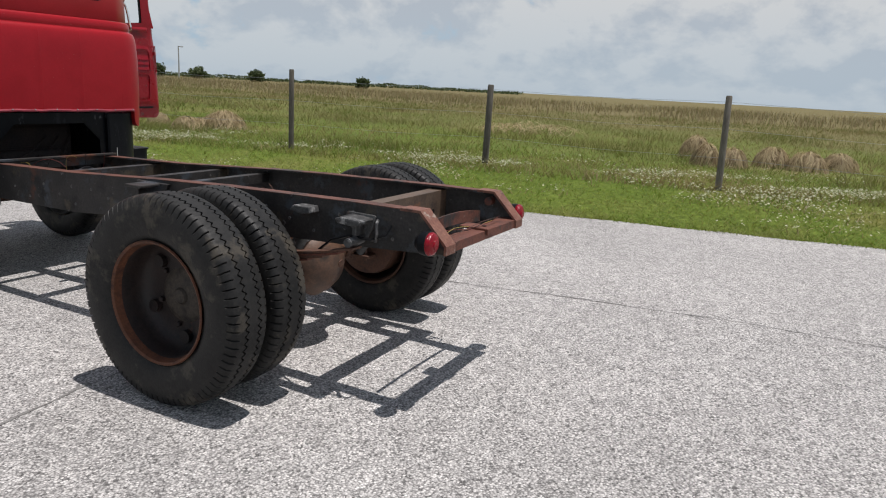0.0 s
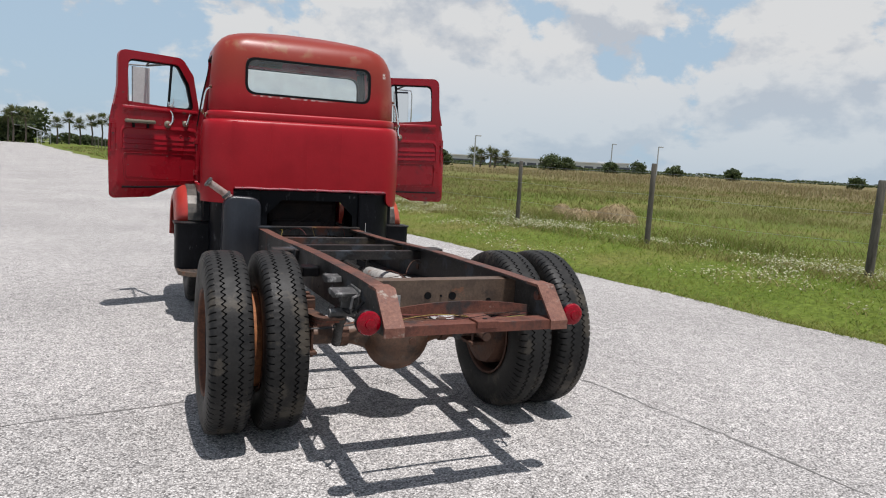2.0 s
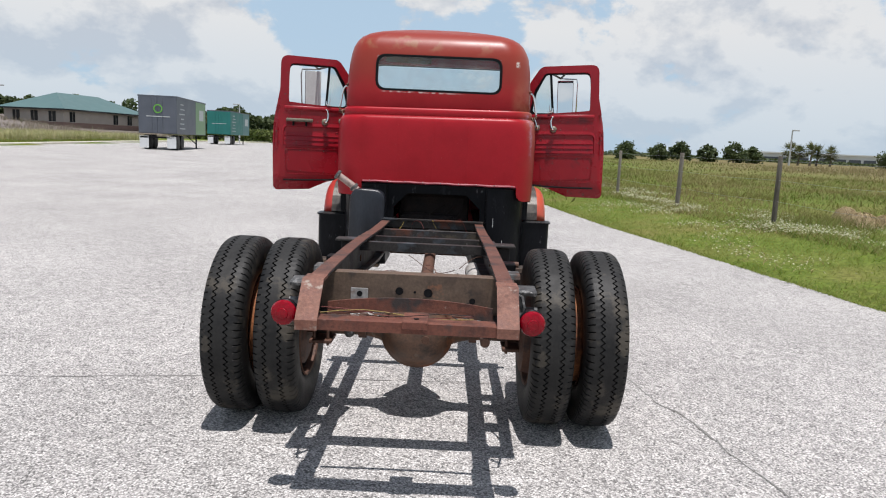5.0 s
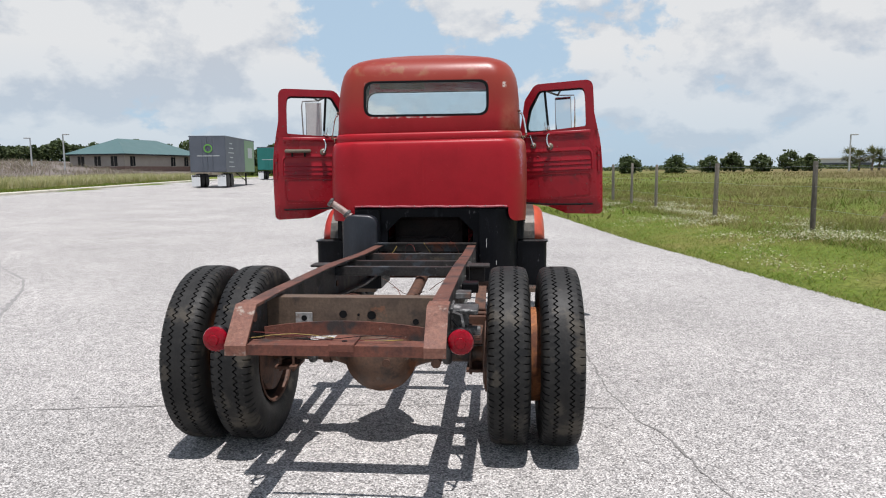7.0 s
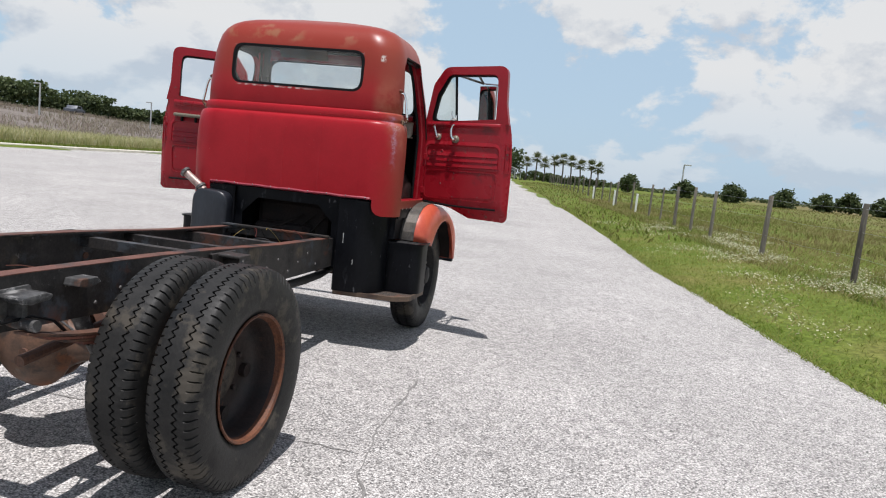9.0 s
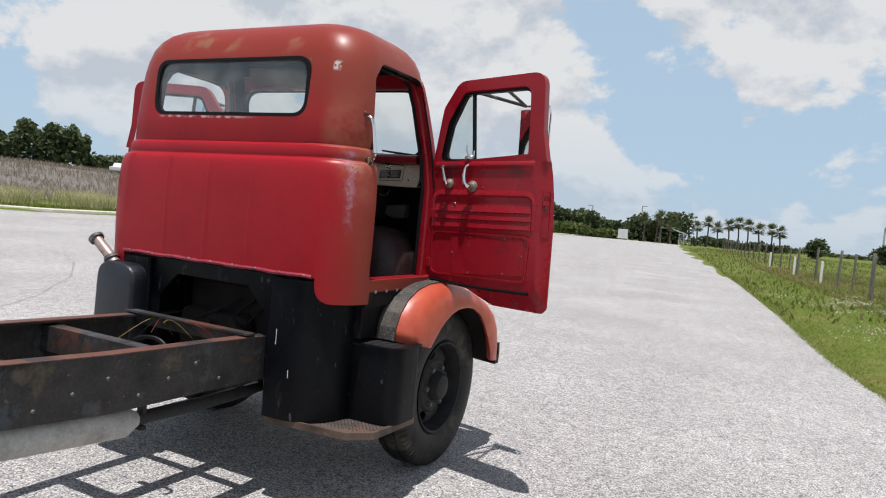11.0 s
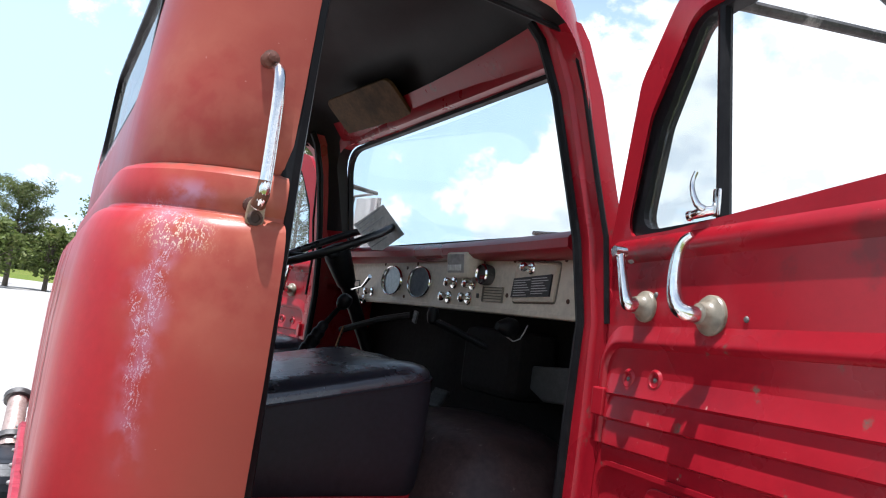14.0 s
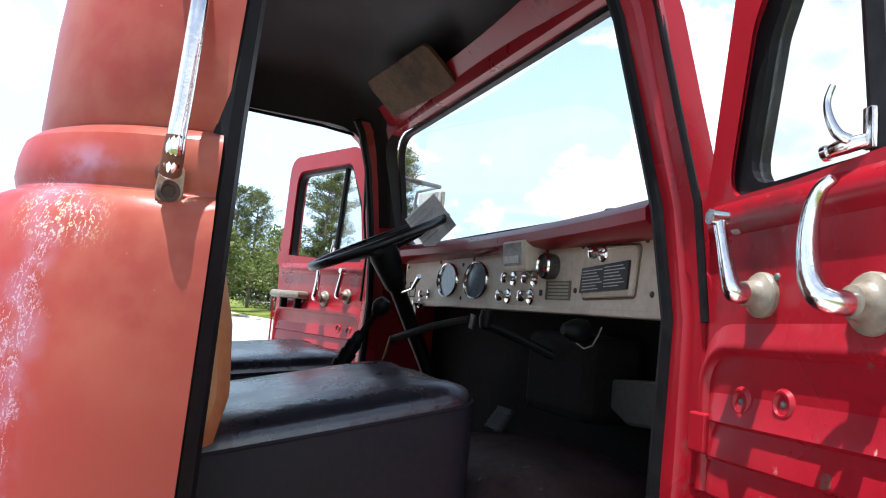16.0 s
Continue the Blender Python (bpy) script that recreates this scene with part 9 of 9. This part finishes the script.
# low building with a hipped green roof
def office(x, y, z, yaw):
    """One corner stands at (x, y): a long wall along local x, a short one along local y."""
    b = new("office_building")
    L, D, H, o, r = 21.0, 10.5, 2.35, 0.8, 2.75
    stucco = surface("pale_stucco", [(0.34, 0.30, 0.27), (0.40, 0.36, 0.32)], 0.6, (0.8, 0.9), bump=0.2, grain=0.08)
    brick_base = surface("reddish_brick_base", [(0.20, 0.12, 0.10), (0.26, 0.17, 0.14)], 2.0, (0.8, 0.9), bump=0.2, grain=0.2)
    roofing = surface("green_metal_roof", [(0.060, 0.118, 0.118), (0.075, 0.14, 0.14)], 0.5, (0.4, 0.55), bump=0.05, grain=0.06)
    dark = surface("dark_window", [(0.02, 0.022, 0.025), (0.03, 0.032, 0.036)], 1.0, (0.08, 0.15), bump=0.0)
    part("wall", box(bmesh.new(), (L / 2, D / 2, H / 2 + 0.15), (L, D, H - 0.3)), stucco, b)
    part("wall_base", box(bmesh.new(), (L / 2, D / 2, -0.3), (L + 0.1, D + 0.1, 1.2)), brick_base, b, "reddish brick base course")
    bm = bmesh.new()
    vs = [bm.verts.new(p) for p in ((-o, -o, H), (L + o, -o, H), (L + o, D + o, H), (-o, D + o, H), (D / 2, D / 2, H + r), (L - D / 2, D / 2, H + r))]
    for f in ((0, 1, 5, 4), (1, 2, 5), (2, 3, 4, 5), (3, 0, 4), (0, 3, 2, 1)):
        bm.faces.new([vs[i] for i in f])
    roof = part("roof", bm, roofing, b, "green hipped metal roof")
    part("fascia", box(bmesh.new(), (L / 2, -o, H - 0.10), (L + 2 * o, 0.06, 0.22)), dark, roof)
    part("fascia", box(bmesh.new(), (-o, D / 2, H - 0.10), (0.06, D + 2 * o + 0.08, 0.22)), dark, roof)
    for u, v in ((0.0, 1.95), (0.0, 5.1), (0.0, 8.3), (2.0, 0.0), (13.0, 0.0), (17.0, 0.0)):
        flat = u > 0
        wn_ = part("window", box(bmesh.new(), (u, v, 1.15), (1.2, 0.12, 1.6) if flat else (0.12, 1.2, 1.6)), dark, b)
        part("window_sill", box(bmesh.new(), (u, v, 0.30), (1.4, 0.24, 0.10) if flat else (0.24, 1.4, 0.10)), stucco, wn_)
        part("mullion", box(bmesh.new(), (u, v, 1.15), (0.06, 0.16, 1.6) if flat else (0.16, 0.06, 1.6)), stucco, wn_)
    b.matrix_world = pose(x, y, z, 0, 0, yaw)
    tagged(b, "low cream stucco office building with hipped green roof", "building")


office(-62.0, 104.2, 2.15, 82)
# at the lot's far end: a grey utility cabinet, a mesh gate and a small white shelter
cab_box = new("utility_cabinet")
part("body", box(bmesh.new(), (0, 0, 0.85), (1.7, 0.9, 1.6), bevel=0.04), mirror_back, cab_box)
part("plinth", box(bmesh.new(), (0, 0, 0.05), (1.9, 1.1, 0.14)), concrete, cab_box)
part("door", box(bmesh.new(), (0.0, -0.47, 0.85), (0.04, 0.03, 1.5)), galv, cab_box)
cab_box.matrix_world = pose(-26.7, 124.6, 0.75, 0, 0, 10)
tagged(cab_box, "pale grey metal utility cabinet at the far end", "cabinet")
gate = new("mesh_gate")
for x in (0.0, 1.9):
    part("post", tube(bmesh.new(), [(x, 0, -0.3), (x, 0, 1.75)], 0.05, 8), galv, gate)
for z in (0.1, 0.85, 1.6):
    part("rail", tube(bmesh.new(), [(0, 0, z), (1.9, 0, z)], 0.025, 6), galv, gate)
for k in range(11):
    part("bar", tube(bmesh.new(), [(0.16 + 0.16 * k, 0, 0.1), (0.16 + 0.16 * k, 0, 1.6)], 0.012, 5), galv, gate)
gate.matrix_world = pose(-17.3, 126.6, 0.75, 0, 0, 6)
tagged(gate, "closed grey metal gate at the lot's far end", "gate")
shelter = new("shelter")
part("roof", prism(bmesh.new(), [(-2.2, 2.6), (-2.2, 2.75), (0.0, 2.55), (2.2, 1.9), (2.2, 1.75), (0.0, 2.4)], "y", -1.5, 1.5), mirror_back, shelter, "white sloping roof sheet")
for x, h in ((-2.0, 2.6), (2.0, 1.8)):
    for y in (-1.3, 1.3):
        part("post", tube(bmesh.new(), [(x, y, -0.3), (x, y, h)], 0.05, 8), galv, shelter)
shelter.matrix_world = pose(-19.6, 134.0, 0.75, 0, 0, 5)
tagged(shelter, "small open shelter with a white sloping roof", "shelter")
# low white warehouses far across the field
white_wall = surface("white_warehouse", [(0.62, 0.63, 0.64), (0.70, 0.71, 0.72)], 0.3, (0.7, 0.8), bump=0.05, grain=0.05)
for x, y, L, h, yaw in ((82, 176, 12, 2.2, -25), (101, 177, 16, 2.3, -28), (120, 176, 18, 2.2, -32), (134, 176, 9, 2.6, -36)):
    w = new("warehouse")
    part("wall", box(bmesh.new(), (0, 0, h / 2), (L, 12, h)), white_wall, w)
    part("roof", box(bmesh.new(), (0, 0, h + 0.15), (L + 0.8, 12.8, 0.3)), white_wall, w)
    for i in range(5):
        part("door", box(bmesh.new(), (-L / 2 + (i + 0.5) * L / 5, -6.03, h * 0.3), (2.6, 0.1, h * 0.55)), slate, w)
    w.matrix_world = pose(x, y, 1.0, 0, 0, yaw)
    tagged(w, "low white warehouse far across the field", "warehouse", "far warehouses")


def far_car(x, y, yaw, paint, label):
    c = new("car")
    bm = bmesh.new()
    prism(bm, rounded([(-2.3, 0.35), (2.3, 0.35), (2.3, 0.85), (1.2, 0.95), (0.6, 1.45), (-0.9, 1.48), (-1.3, 0.98), (-2.3, 0.92)], 0.12, 3), "x", -0.85, 0.85, bevel=0.05)
    part("body", bm, paint, c, smooth=40)
    for sy in (-1.4, 1.4):
        for sx in (-0.82, 0.82):
            b = bmesh.new()
            lathe(b, [(0.0, -0.1), (0.3, -0.1), (0.34, 0.0), (0.3, 0.1), (0.0, 0.1)], Matrix.Translation((sx, sy, 0.34)) @ TURN_X, 16)
            part("wheel", b, rubber, c)
    for sx in (-0.86, 0.86):
        part("window", prism(bmesh.new(), [(-1.0, 1.0), (0.55, 1.0), (0.35, 1.36), (-0.8, 1.38)], "x", sx - 0.01, sx + 0.01), seal_rubber, c)
    c.matrix_world = pose(x, y, bank_h(x, y) + 0.02, 0, 0, yaw)
    tagged(c, label, "car", "far parked cars")


far_car(-80, 62, 30, mirror_back, "white pickup parked far off by the trees")
far_car(-88, 97, 20, slate, "dark car parked far off by the trees")

# wandering hairline cracks in the asphalt, filled with dark grit
crack = surface("dark_crack", [(0.15, 0.142, 0.135), (0.22, 0.21, 0.20)], 30.0, (0.9, 1.0), bump=0.0)
seam = surface("worn_tar_seam", [(0.20, 0.193, 0.186), (0.29, 0.282, 0.272)], 14.0, (0.9, 1.0), bump=0.1, bump_scale=200)
for i, pts in enumerate((((-6.0, -0.75), (-3.4, -0.33), (-2.68, -0.22), (-2.11, -0.15), (-1.64, -0.06), (-1.2, 0.0), (0.2, 0.1), (1.39, 0.12)), ((1.28, 1.4), (1.32, 0.47), (1.42, -0.08), (1.53, -0.31), (1.60, -0.75), (1.75, -1.42), (1.82, -1.96), (1.92, -2.51), (1.95, -3.33), (2.0, -5.0)), ((-4.3, 1.2), (-4.4, 2.06), (-4.55, 2.5), (-4.95, 3.2), (-5.35, 3.9), (-5.93, 4.7), (-6.55, 5.25), (-7.4, 6.1), (-8.3, 6.75), (-9.1, 7.3), (-10.3, 7.95), (-12.5, 8.6)))):
    r = random.Random(i + 5)
    fine = []
    for (xa, ya), (xb, yb) in zip(pts, pts[1:]):
        n = max(3, int(math.hypot(xb - xa, yb - ya) / 0.06))
        for k in range(n):
            t = k / n
            fine.append((xa + (xb - xa) * t + 0.018 * noise.noise((t * 9, i, xa)), ya + (yb - ya) * t + 0.025 * noise.noise((t * 11 + 3, i, ya))))
    V, F = [], []
    for k, (x, y) in enumerate(fine):
        w = (0.026 if i == 2 else 0.0062) * (0.35 + abs(noise.noise((k * 0.21, i, 7.0))) * 2.2)
        x1, y1 = fine[min(k + 1, len(fine) - 1)]
        d = Vector((x1 - x, y1 - y)).normalized() if k < len(fine) - 1 else Vector((1, 0))
        V += [(x - d.y * w, y + d.x * w, pave_h(x, y) + 0.003), (x + d.y * w, y - d.x * w, pave_h(x, y) + 0.003)]
        if k:
            F.append((2 * k - 2, 2 * k - 1, 2 * k + 1, 2 * k))
    tagged(soup("pavement_crack", V, F, seam if i == 2 else crack), "thin dark crack in the asphalt", "crack", kind="structure")
